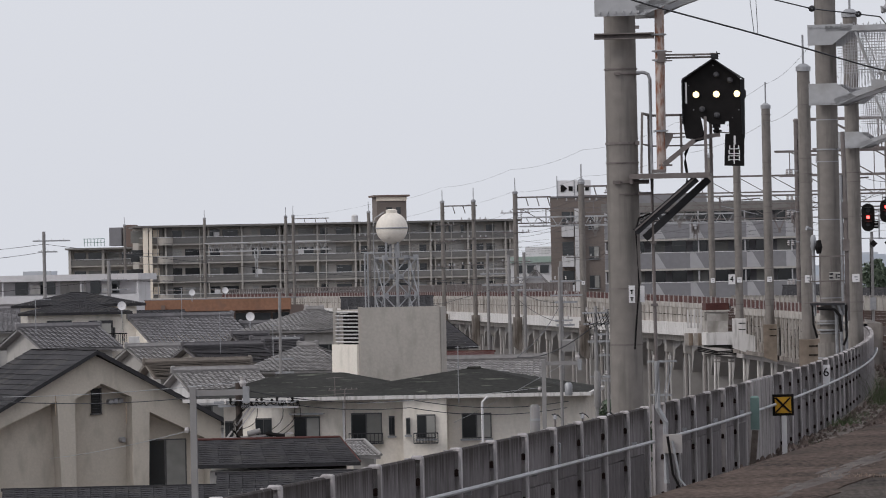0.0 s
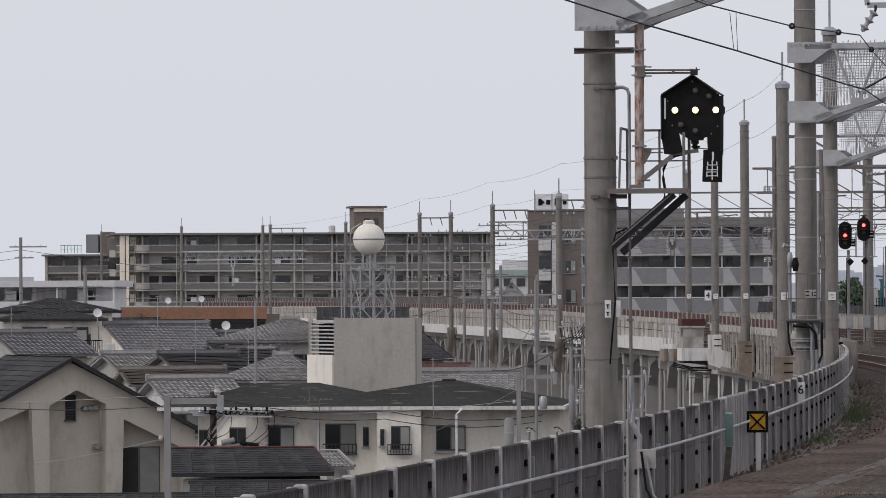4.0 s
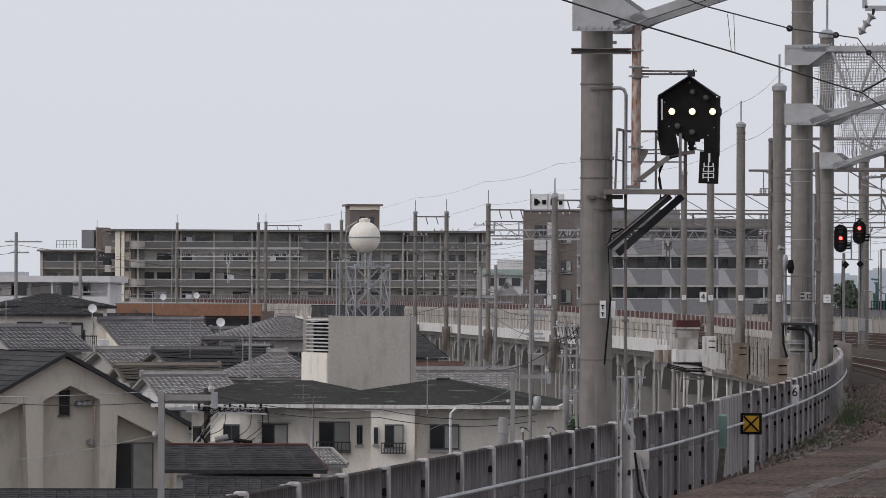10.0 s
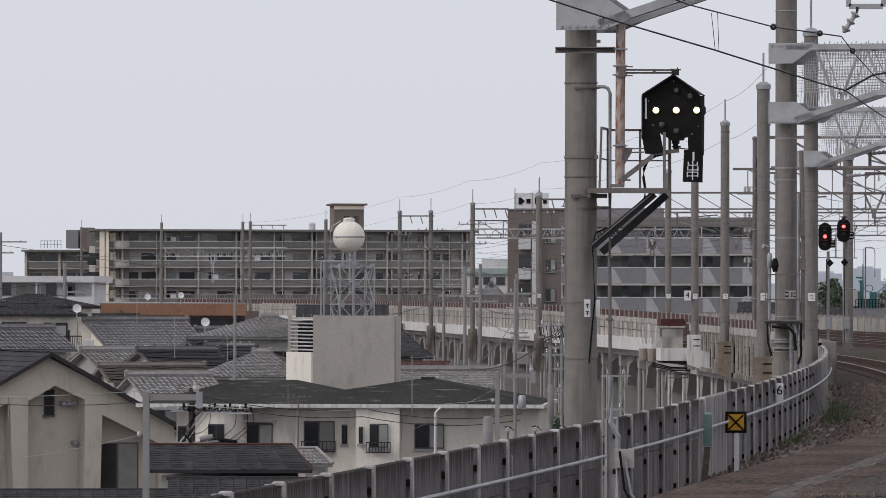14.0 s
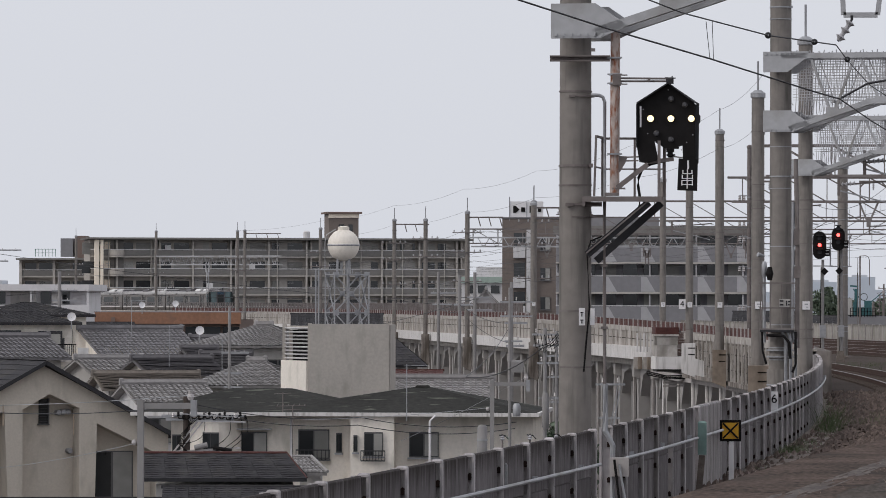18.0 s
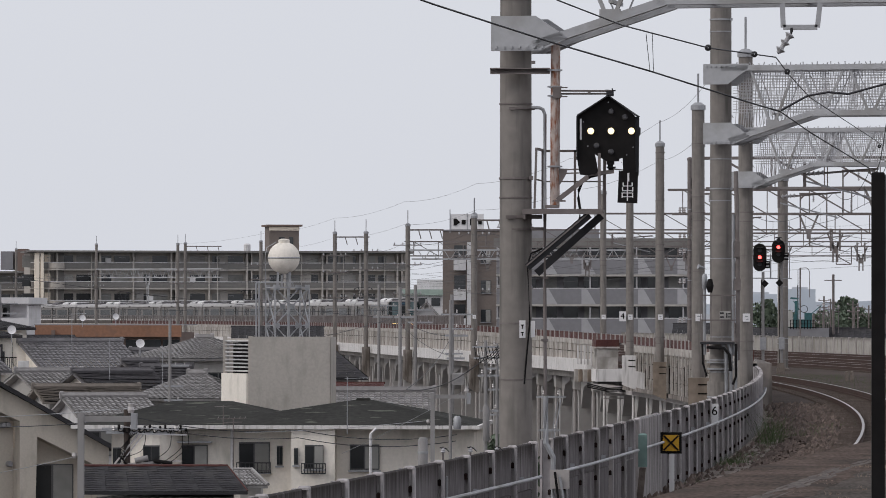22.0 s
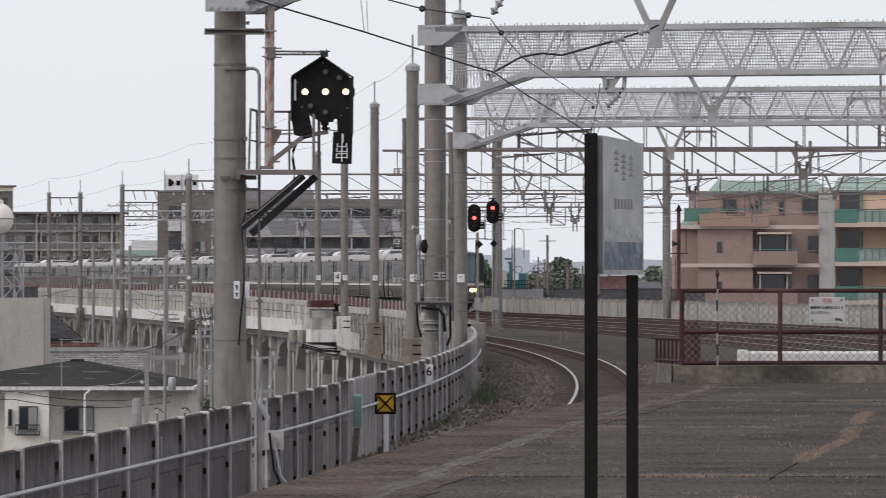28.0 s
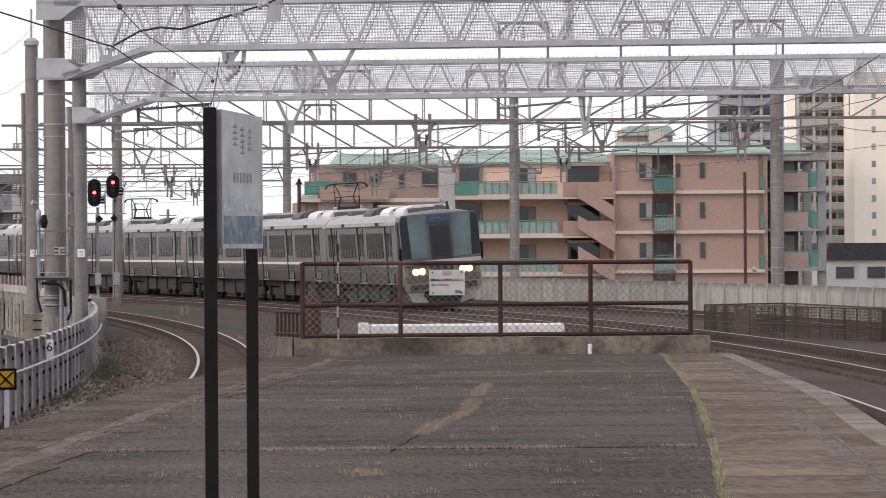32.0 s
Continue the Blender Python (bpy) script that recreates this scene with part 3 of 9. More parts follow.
# asphalt lifts: low overlays with ragged edges and open joints
ov = thing("asphalt_patch", pose(0, 0, 0), "patched asphalt lifts with open transverse joints", "asphalt", kind="structure")
for y0, y1, h in ((15, 23.5, .010), (23.53, 33.35, .006), (33.4, 44.15, .011), (44.18, 53.6, .007), (53.63, 62.9, .010)):
    o = []
    for q in range(9):
        o.append((lerp_path(PL, y0) + .8 + (lerp_path(GR, y0) - .06 - lerp_path(PL, y0) - .8) * q / 8, y0 + .05 * noise.noise((q * 1.3, y0, 0))))
    for q in range(9):
        o.append((lerp_path(GR, y1) - .06 - (lerp_path(GR, y1) - .06 - lerp_path(PL, y1) - .8) * q / 8, y1 + .05 * noise.noise((q * 1.3, y1, 3))))
    part("patch", Build().prism(o, -0.05, h, "z"), ASPH, ov)


def tuft(b, x, y, z, h, n, spread):
    for _ in range(n):
        a, l = rnd.random() * 6.28, h * (.5 + rnd.random())
        px, py = x + rnd.gauss(0, spread), y + rnd.gauss(0, spread)
        dx, dy, w_ = math.cos(a) * l * .6, math.sin(a) * l * .6, .001 + .0014 * rnd.random()
        b.add([(px - w_, py, z), (px + w_, py, z), (px + dx * .5 + w_, py + dy * .5, z + l * .65), (px + dx, py + dy, z + l * .9), (px + dx * .5 - w_, py + dy * .5, z + l * .65)], [(0, 1, 2, 3, 4)])


dry, grn, jnt = Build(), Build(), Build()
for y in span(14, 62.5, .1):
    k = .55 + .45 * noise.noise((y * 1.1, 3.0, 0)) + .5 * noise.noise((y * .3, 8.0, 0))
    if k > .2:
        tuft(jnt if rnd.random() < .85 else dry, lerp_path(GR, y) + .02 + .012 * noise.noise((y * 2.0, 1.0, 0)), y, 0, .014 + .02 * k, int(6 + 10 * k), .012)
tagged(part("joint_grass", jnt, JOINTG), "yellow-green grass growing along the paving joint", "weeds", kind="stuff")
CR = [(1.49, 27.8), (2.02, 33.1), (2.63, 37.8), (3.03, 40.4), (3.62, 46.7), (3.83, 48.6), (4.14, 51.8)]
ck = [(lerp_path(CR, y) + .03 * noise.noise((y * 1.7, 0, 0)), y) for y in span(32.8, 37.0, .25)]
ckw = [.002 + .009 * max(0, .4 + noise.noise((y * .9, 6.0, 0))) * math.sin(math.pi * (y - 32.8) / 4.2) for x, y in ck]
part("crack", Build().prism([(x - w_, y) for (x, y), w_ in zip(ck, ckw)] + [(x + w_, y) for (x, y), w_ in reversed(list(zip(ck, ckw)))], -.02, .0135, "z"), SEAM, margin)
scuffs(lambda y: lerp_path(GR, y) + .035 + (lerp_path(PR, y) - lerp_path(GR, y)) * .58, 130, .05, 16, 61.5, WORN, .0124)
for y in span(35.8, 48.8, .025):
    k = noise.noise((y * .55, 11.0, 0)) + .35
    if k > .0:
        tuft(dry, lerp_path(CR, y) + .03 * noise.noise((y * 1.7, 0, 0)), y, .01, .014 + .02 * k, int(6 + 20 * k), .016 + .02 * k)
for q in range(7):
    tuft(dry, 1.66 + rnd.gauss(0, .05), 29.8 + rnd.gauss(0, .3), .005, .03, 22, .03)
for yj in (23.51, 33.38, 44.17, 53.61):
    xa, xb = lerp_path(PL, yj) + .8, lerp_path(GR, yj)
    for i in range(150):
        q = rnd.random()
        if noise.noise((q * 7.0, yj, 2.0)) > -.12:
            tuft(dry, xa + (xb - xa) * q, yj + .05, .005, .02, 13, .075)
for i in range(260):
    yy = rnd.uniform(26, 61)
    tuft(dry, rnd.uniform(lerp_path(PL, yy) + .9, lerp_path(GR, yy)), yy, .005, .012 + .018 * rnd.random() ** 2, 12, .05)
for yy in span(34, 62.5, 1.3):
    tuft(dry, lerp_path(PL, yy) + .8 + rnd.gauss(0, .08), yy, .005, .014, 8, .06)
for xx in span(2.8, 7.6, .25):
    tuft(dry, xx, 62.95 + (xx - 2.7) * .07, .0, .05, 6, .05)
tagged(part("dry_weeds", dry, GRASSM), "dry straw-coloured weeds growing in the platform joints", "weeds", kind="stuff")
for i in range(26):
    y = rnd.uniform(74, 118)
    tuft(grn, wall_x(y) + .3 + rnd.random() * .3, y, -1.15, .08 + .08 * rnd.random(), 14, .1)
for x, y, k, h, sp_ in ((.79, 98.9, 90, .6, .12), (.72, 97.6, 60, .5, .12), (.85, 100.5, 50, .45, .14), (.1, 86.2, 160, .16, .13), (.02, 85.0, 120, .13, .12), (2.02, 114.6, 60, .14, .3), (1.3, 104.0, 60, .2, .25), (1.7, 109.0, 40, .16, .3)):
    tuft(grn, x, y, -1.15, h, k, sp_)
for i in range(300):
    y = rnd.uniform(150, 215)
    tuft(grn, track_x(y, rnd.uniform(-11.0, -7.5)), y, -1.12, .12, 8, .3)
tagged(part("green_weeds", grn, GREENM), "green weeds beside the parapet and tracks", "weeds", kind="stuff")


# pale concrete footing slabs and litter at the foot of the parapet
ft = thing("footing_slab", pose(0, 0, 0), "pale dirty concrete footing along the parapet", "footing", kind="structure")
for y in span(77, 99, 3.1):
    part("slab", Build().prism([(wall_x(y) + .3, y), (wall_x(y) + .75 + .12 * math.sin(y), y + .1), (wall_x(y + 3) + .7, y + 2.95), (wall_x(y + 3) + .3, y + 3)], -1.2, -1.1, "z"), CONC_D, ft)
rb = Build()
for i in range(900):
    y = rnd.uniform(80, 104)
    x, q = wall_x(y) + .75 + abs(rnd.gauss(0, .45)), .04 + .07 * rnd.random()
    a = rnd.random() * 6.28
    rb.add([(x + q * math.cos(a + k), y + q * math.sin(a + k), -1.13) for k in (0, 1.4, 3.0, 4.6)] + [(x + .3 * q, y, -1.13 + q * .9), (x - .2 * q, y + .3 * q, -1.13 + q * .75)], [(0, 1, 4), (1, 2, 5, 4), (2, 3, 5), (3, 0, 4, 5)])
tagged(part("rubble", rb, STONE), "loose brown rubble beside the parapet footing", "stones", kind="stuff")

# ---- left parapet: precast panels between posts ----
par = thing("parapet_wall", pose(0, 0, 0), "grey precast concrete parapet panels in pale slotted posts with a handrail pipe", "parapet", kind="structure")
PITCH = 1.862
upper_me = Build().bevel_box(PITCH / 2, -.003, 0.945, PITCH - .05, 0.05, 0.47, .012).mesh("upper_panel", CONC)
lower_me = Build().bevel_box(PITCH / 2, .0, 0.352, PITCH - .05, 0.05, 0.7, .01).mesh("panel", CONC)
# slotted post: a front flange, a web and a back flange, seen end-on the slot reads dark
post_me = Build().box(0, -.072, 0.59, .075, .022, 1.18).box(0.015, -.01, 0.59, .035, .1, 1.18).box(0, .045, 0.59, .1, .025, 1.18).mesh("post", CONC_P)
cap_me = Build().bevel_box(0, -.035, 1.185, .085, .088, .03, .012).mesh("post_cap", CONC_P)
wedge_me = Build().bevel_box(-.03, -.043, 0, .05, .03, .06, .012).mesh("wedge", RUSTY)
BAYS = [55.88 - PITCH * k for k in range(17, 0, -1)] + [57.45, 59.0, 60.82, 62.7, 64.6, 66.4] + [72.4 + 2.02 * k for k in range(35)]
for y in BAYS:
    h = 90 + wall_turn(y)
    place_ = pose(wall_x(y), y, -1.25, 0, 0, h)
    turn_ = pose(0, 0, 0) if y < 72 else Matrix.Diagonal((2.02 / PITCH, 1, 1, 1))
    part("panel", lower_me, None, par, m=place_ @ turn_)
    part("panel", upper_me, None, par, m=place_ @ turn_)
    part("post", post_me, None, par, m=place_)
    part("post_cap", cap_me, None, par, m=place_)
    for dz in ((0.22, 0.62, 1.0) if y < 104 else ()):
        part("wedge", wedge_me, None, par, m=place_ @ pose(0, 0, dz))
for y in (55.88, 68.65, 70.33, 143.1):
    part("post", post_me, None, par, m=pose(wall_x(y), y, -1.25, 0, 0, 90 + wall_turn(y)))
    part("post_cap", cap_me, None, par, m=pose(wall_x(y), y, -1.25, 0, 0, 90 + wall_turn(y)))
for y, ln in ((66.45, 2.15), (68.69, 1.62), (70.35, 2.0)):
    # smooth replacement panels that stand proud of the rest
    part("panel", Build().bevel_box(ln / 2, -.03 if y > 68 else 0, .6, ln, .09 if y > 68 else .05, 1.2 if y > 68 else 1.16, .02), CONC_S, par, "smooth replacement panel", m=pose(wall_x(y), y, -1.25, 0, 0, 90 + wall_turn(y)))
for ya, yb in ((24, 55.6), (57.6, 66.9), (66.9, 126)):
    part("handrail_pipe", Build().tube([(wall_x(v) + .15, v, -0.38 - .05 * min(1, max(0, (v - 42) / 20))) for v in span(ya, yb, 3)], 0.019, 8), STEEL, par, "grey pipe along the parapet", smooth=True)
for y in BAYS[::2]:
    if y < 124:
        part("pipe_clip", Build().box(wall_x(y) + .13, y, -.4, .05, .03, .06), GALV, par)
kb = Build()
ys = span(24, 142, 4)
for y0, y1 in zip(ys, ys[1:]):
    kb.prism([(wall_x(y0) + .08, y0), (wall_x(y0) + .34, y0), (wall_x(y1) + .34, y1), (wall_x(y1) + .08, y1)], -1.3, -1.13, "z")
part("kerb", kb, CONC_D, par)

# ---- far parapet ----
far = thing("far_parapet", pose(0, 0, 0), "pale grey concrete parapet with narrow ribs beyond the tracks", "parapet", kind="structure")
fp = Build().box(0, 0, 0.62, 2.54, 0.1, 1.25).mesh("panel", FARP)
fr = Build().box(0, 0, 0.63, 0.1, 0.16, 1.27).mesh("post", CONC_L)
fs = Build().box(0, -.053, 0.5, 2.5, 0.01, 0.025).mesh("seam", CONC_D)
y = 150.0
while y < 420:
    o = 9.6
    part("panel", fp, None, far, m=pose(track_x(y + 1.3, o), y + 1.3, -1.25, 0, 0, 90 + heading(y + 1.3)))
    part("seam", fs, None, far, m=pose(track_x(y + 1.3, o), y + 1.3, -1.25, 0, 0, 90 + heading(y + 1.3)))
    part("post", fr, None, far, m=pose(track_x(y, o - .03), y, -1.25, 0, 0, 90 + heading(y)))
    y += 2.6

# ---- viaduct parapet further on, with its railing and piers ----
vp = thing("viaduct_parapet", pose(0, 0, 0), "stained beige ribbed viaduct parapet with a rust red railing", "parapet", kind="structure")


def rise(y):
    return 0.4 * min(1.0, max(0.0, (y - 200.0) / 100.0))


def rising(build, off_a, off_b, z_top, z_low, ys):
    for y0, y1 in zip(ys, ys[1:]):
        p = [(track_x(v, o), v, z + rise(v)) for v in (y0, y1) for o, z in ((off_a, z_low), (off_a, z_top), (off_b, z_top), (off_b, z_low))]
        build.add(p, [(0, 1, 5, 4), (1, 2, 6, 5), (2, 3, 7, 6), (3, 0, 4, 7), (0, 3, 2, 1), (4, 5, 6, 7)])
    return build


WALL_LOW = -1.72
part("ribbed_wall", strip(Build(), -15.2, -14.6, 0.0, WALL_LOW, span(143, 222, 6)), RIBW, vp)
part("ribbed_wall", rising(Build(), -15.2, -15.0, 0.0, -1.1, span(230, 900, 8)), VPANEL, vp)
part("coping_band", strip(Build(), -15.235, -15.0, 0.06, -.2, span(143, 222, 6)), LIME, vp, "lime streaked coping band")
part("coping_band", rising(Build(), -15.235, -15.0, 0.06, -.16, span(230, 900, 8)), LIME, vp, "lime streaked coping band")
part("ledge", strip(Build(), -15.3, -15.18, WALL_LOW + .1, WALL_LOW - .06, span(143, 222, 6)), RIBW, vp)
for z in (-.62, -1.2):
    part("seam", strip(Build(), -15.212, -15.19, z + .012, z - .012, span(143, 222, 6)), SEAM, vp)
part("seam", rising(Build(), -15.212, -15.19, -.498, -.522, span(230, 640, 8)), SEAM, vp)
b, rs = Build(), Build()
y = 143.2
while y < 560:
    if y < 221:
        b.box(track_x(y, -15.225), y, -.83, 0.06, 0.16, 1.62, heading(y))
        b.box(track_x(y + .68, -15.21), y + .68, -.95, 0.03, 0.09, 1.35, heading(y))
        b.box(track_x(y + 1.36, -15.21), y + 1.36, -.95, 0.03, 0.09, 1.35, heading(y))
        rs.box(track_x(y + 1.0, -15.212), y + 1.0, -.9 - .3 * rnd.random(), .022, .2 + .3 * rnd.random(), .8 * (.5 + rnd.random()), heading(y))
    elif y > 230:
        b.box(track_x(y, -15.22), y, -.55 + rise(y), 0.05, 0.12, 1.1, heading(y))
    y += 2.05
tagged(part("rib", b, LIME, vp, "pale lime crusted ribs"), kind="stuff")
tagged(part("dark_run", rs, SEAM, vp, "dark water runs"), kind="stuff")
b, c_, d_ = Build(), Build(), Build()
y = 143.2
while y < 560:
    b.box(track_x(y, -15.14), y, 0.22 + rise(y), 0.04, 0.12, 0.36, heading(y))
    for q in (.53, 1.5):
        c_.box(track_x(y + q, -15.1), y + q, 0.2 + rise(y), 0.05, 0.86, 0.32, heading(y))
    if y > 300:
        for q in (0, 1.02):
            d_.box(track_x(y + q, -15.1), y + q, 0.62 + rise(y), 0.08, 0.2, 0.5, heading(y))
    y += 2.05
tagged(part("railing_post", b, CONC_L, vp, "pale posts between the red plates"), kind="stuff")
tagged(part("infill_plate", c_, RUST_R, vp, "rust red infill plates"), kind="stuff")
tagged(part("upper_railing_post", d_, STEEL_B, vp, "grey brown railing posts"), kind="stuff")
part("top_rail", rising(Build(), -15.12, -15.08, 0.9, 0.84, span(300, 900, 8)), STEEL_B, vp)

# refuge box and brackets on the outside of the viaduct
rf = thing("viaduct_refuge", pose(track_x(226, -15.4), 226, 0, 0, 0, heading(226)), "pale concrete refuge box with a white bracket slab on the viaduct edge", "refuge", kind="structure")
part("box", Build().box(-.25, 0, -.58, .86, 1.8, .84).box(-.25, 0, -.12, .86, 1.8, .06), CONC_F, rf)
part("box_upper", Build().box(-.24, 0, -.31, .88, 1.82, .33), CONC_F, rf)
part("lid", Build().box(-.25, 0, .12, .98, 1.9, .3), RUST_R, rf, "dull red sheet parapet")
part("lid_lip", Build().box(-.25, 0, -.06, 1.0, 1.92, .07), LIME, rf)
part("bracket_slab", Build().box(-.1, -.2, -1.22, 1.35, 2.4, .52), CONC_W, rf, "white bracket slab")
part("slab_soffit", Build().box(-.1, -.2, -1.53, 1.2, 2.2, .1), UNDER, rf)
for i, (px_, m_) in enumerate(((-.86, CORB), (-1.02, LIME), (-1.2, CORB), (-1.36, LIME))):
    part("stained_strip", Build().box(px_ + .05, 1.4 + i * .3, -1.26, .16, .3, .52), m_, rf)
for i in range(6):
    part("duct", Build().box(-.62 - .1 * i, 1.2 + .5 * i, -.4, .06, .12, .8), CONC_W if i % 2 else GREYW, rf)
for i in range(3):
    part("cable", Build().tube([(-.9, 1.4, -1.6 - .07 * i), (-.2, 0, -1.78 - .06 * i), (.9, -1.6, -1.72 - .07 * i)], .03, 6), BLACK, rf)
part("hanger_frame", Build().bar((-.35, 0, -2.05), (.5, 0, -2.05), .1).bar((-.35, 0, -2.2), (.5, 0, -2.2), .06), CONC_L, rf)


def corbel(x, y, w_, top_, low_, m_, lab, cut_=.35, slots=True):
    """Concrete bracket under a line pole, its foot sloping back to the wall."""
    t = thing("pole_corbel", pose(x, y, 0), lab, "corbel", "pole corbels", kind="structure")
    part("block", Build().prism([(-w_ / 2, top_), (w_ / 2, top_), (w_ / 2, low_), (-w_ / 2, low_ + cut_)], -.35, .4), m_, t)
    if slots:
        for k in (.18, .42):
            part("slot", Build().box(w_ * .22, -.352, top_ - k, w_ * .5, .02, .035), CRACK, t)
    return t


corbel(-3.8, 205.4, .52, -.25, -1.55, CONC_W, "white painted concrete corbel under a line pole", .18)
corbel(-2.55, 199.4, .5, -.45, -1.85, CORB, "brown stained concrete corbel under a line pole", .2)
corbel(-.8, 144.4, .55, -.4, -1.4, CORB, "broad brown stained concrete corbel under a line pole", .1)
wp2 = thing("wall_plate", pose(-3.42, 204.9, -1.12), "white painted plate fixed to the viaduct wall", "plate", kind="structure")
part("plate", Build().prism([(-.16, .3), (.22, .2), (.22, -.42), (-.16, -.32)], -.06, .06), CONC_W, wp2)

pier0 = thing("viaduct_pier", pose(0, 0, 0), "grey concrete viaduct bent with arched haunches", "pier", "viaduct piers", kind="structure")
part("column", Build().box(0.5, 0, -5.6, 0.55, 0.6, 7.9), PIERC, pier0)
part("column", Build().box(10.5, 0, -5.6, 0.8, 1.0, 7.9), CONC_V, pier0)
part("crossbeam", Build().prism([(0.0, -1.5), (0.0, -2.1), (1.2, -2.5), (2.2, -2.1), (9.0, -2.1), (10.0, -2.5), (11.4, -2.1), (11.4, -1.5)], -0.45, 0.45), PIERC, pier0)
part("arch_haunch", Build().prism([(0.45, -1.42), (3.9, -1.42), (3.9, -1.75), (1.6, -2.0), (0.45, -3.0)], 0.3, 0.7, "x").prism([(-0.45, -1.42), (-3.9, -1.42), (-3.9, -1.75), (-1.6, -2.0), (-0.45, -3.0)], 0.3, 0.7, "x"), PIERC, pier0)
part("drainpipe", Build().tube([(0.15, 0.62, -1.4), (0.15, 0.62, -9.4)], 0.09, 6), CONC_L, pier0, smooth=True)
wide = thing("viaduct_pier", pose(track_x(158, -14.9), 158, 0, 0, 0, heading(158)), "slim pale concrete viaduct column with a haunched top", "pier", "viaduct piers", kind="structure")
part("column", Build().box(0.5, 0, -5.75, 0.5, 0.42, 7.6), PIERC, wide)
part("haunch", Build().prism([(.21, -2.0), (1.3, -2.0), (.9, -2.45), (.21, -3.0)], .25, .75, "x").prism([(-.21, -2.0), (-1.3, -2.0), (-.9, -2.45), (-.21, -3.0)], .25, .75, "x"), PIERC, wide)
part("drainpipe", Build().tube([(0.18, .5, -1.9), (0.18, .5, -9.4)], 0.06, 6), CONC_W, wide, smooth=True)
for y in span(164.5, 236, 6.5):
    copy_thing(wide, pose(track_x(y, -14.9), y, 0, 0, 0, heading(y)))
inf = thing("viaduct_infill", pose(0, 0, 0), "smooth grey infill walls closing the space under the viaduct", "wall", kind="structure")
for y in span(152, 480, 8.2):
    part("panel", strip(Build(), -13.75, -13.5, -2.0, -9.5, [y, y + 8.15]), INFILL, inf)
part("soffit_beam", strip(Build(), -14.9, -14.4, WALL_LOW, WALL_LOW - .3, span(143, 240, 6)), CONC_L, inf)
pier0.matrix_basis = pose(track_x(240, -14.9), 240, 0, 0, 0, heading(240))
for y in span(248, 520, 8.0):
    copy_thing(pier0, pose(track_x(y, -14.9), y, 0, 0, 0, heading(y)))

# ---- overhead line gantries ----
def gantry_pole(x, y, top, r, label="tall grey concrete overhead line pole", low=-1.3, r_top=None, spike=True, corbel=0.0):
    """Line pole; corbel: height of its stained bracket, 9 where the bracket is a thing of its own."""
    t = thing("line_pole", pose(x, y, low), label, "pole", "overhead line poles")
    hgt = top - low
    part("shaft", Build().lathe([(r, 0), (r * 0.985, hgt * .5), (r_top or r * .95, hgt)], 20), POLE, t, smooth=True)
    b = Build()
    for k in range(int(hgt / 1.1)):
        zz = 0.5 + k * 1.1 + .25 * math.sin(k * 2.3 + x)
        b.lathe([(r * 1.015, 0), (r * 1.015, 0.018)], 16, cz=zz)
        if k % 3 == 1:
            b.lathe([(r * 1.025, 0), (r * 1.025, 0.026)], 16, cz=zz + .22).box(r * .95, -r * .5, zz + .235, .05, .05, .045)
    tagged(part("strap", b, STEEL_B if r < .2 else GALV, t, "steel straps"), kind="stuff")
    if 0 > corbel:
        part("corbel", Build().prism([(-.26, corbel - low), (.26, corbel - low), (.26, -.75), (.2, -.9), (-.26, -.6)], -.3, .3), RIBW, t, "stained concrete corbel")
    elif not corbel:
        part("base", Build().lathe([(r * 1.25, -0.1), (r * 1.25, 0.25), (r * 1.05, 0.3)], 16), CONC_D, t)
    part("cap", Build().lathe([(r * 1.12, 0), (r * 1.12, 0.12), (r * .5, 0.2)], 16, cz=hgt - .03), GALV, t)
    if spike:
        part("lightning_rod", Build().tube([(0, 0, hgt), (0, 0, hgt + 0.95)], 0.028, 6), GALV, t)
    return t


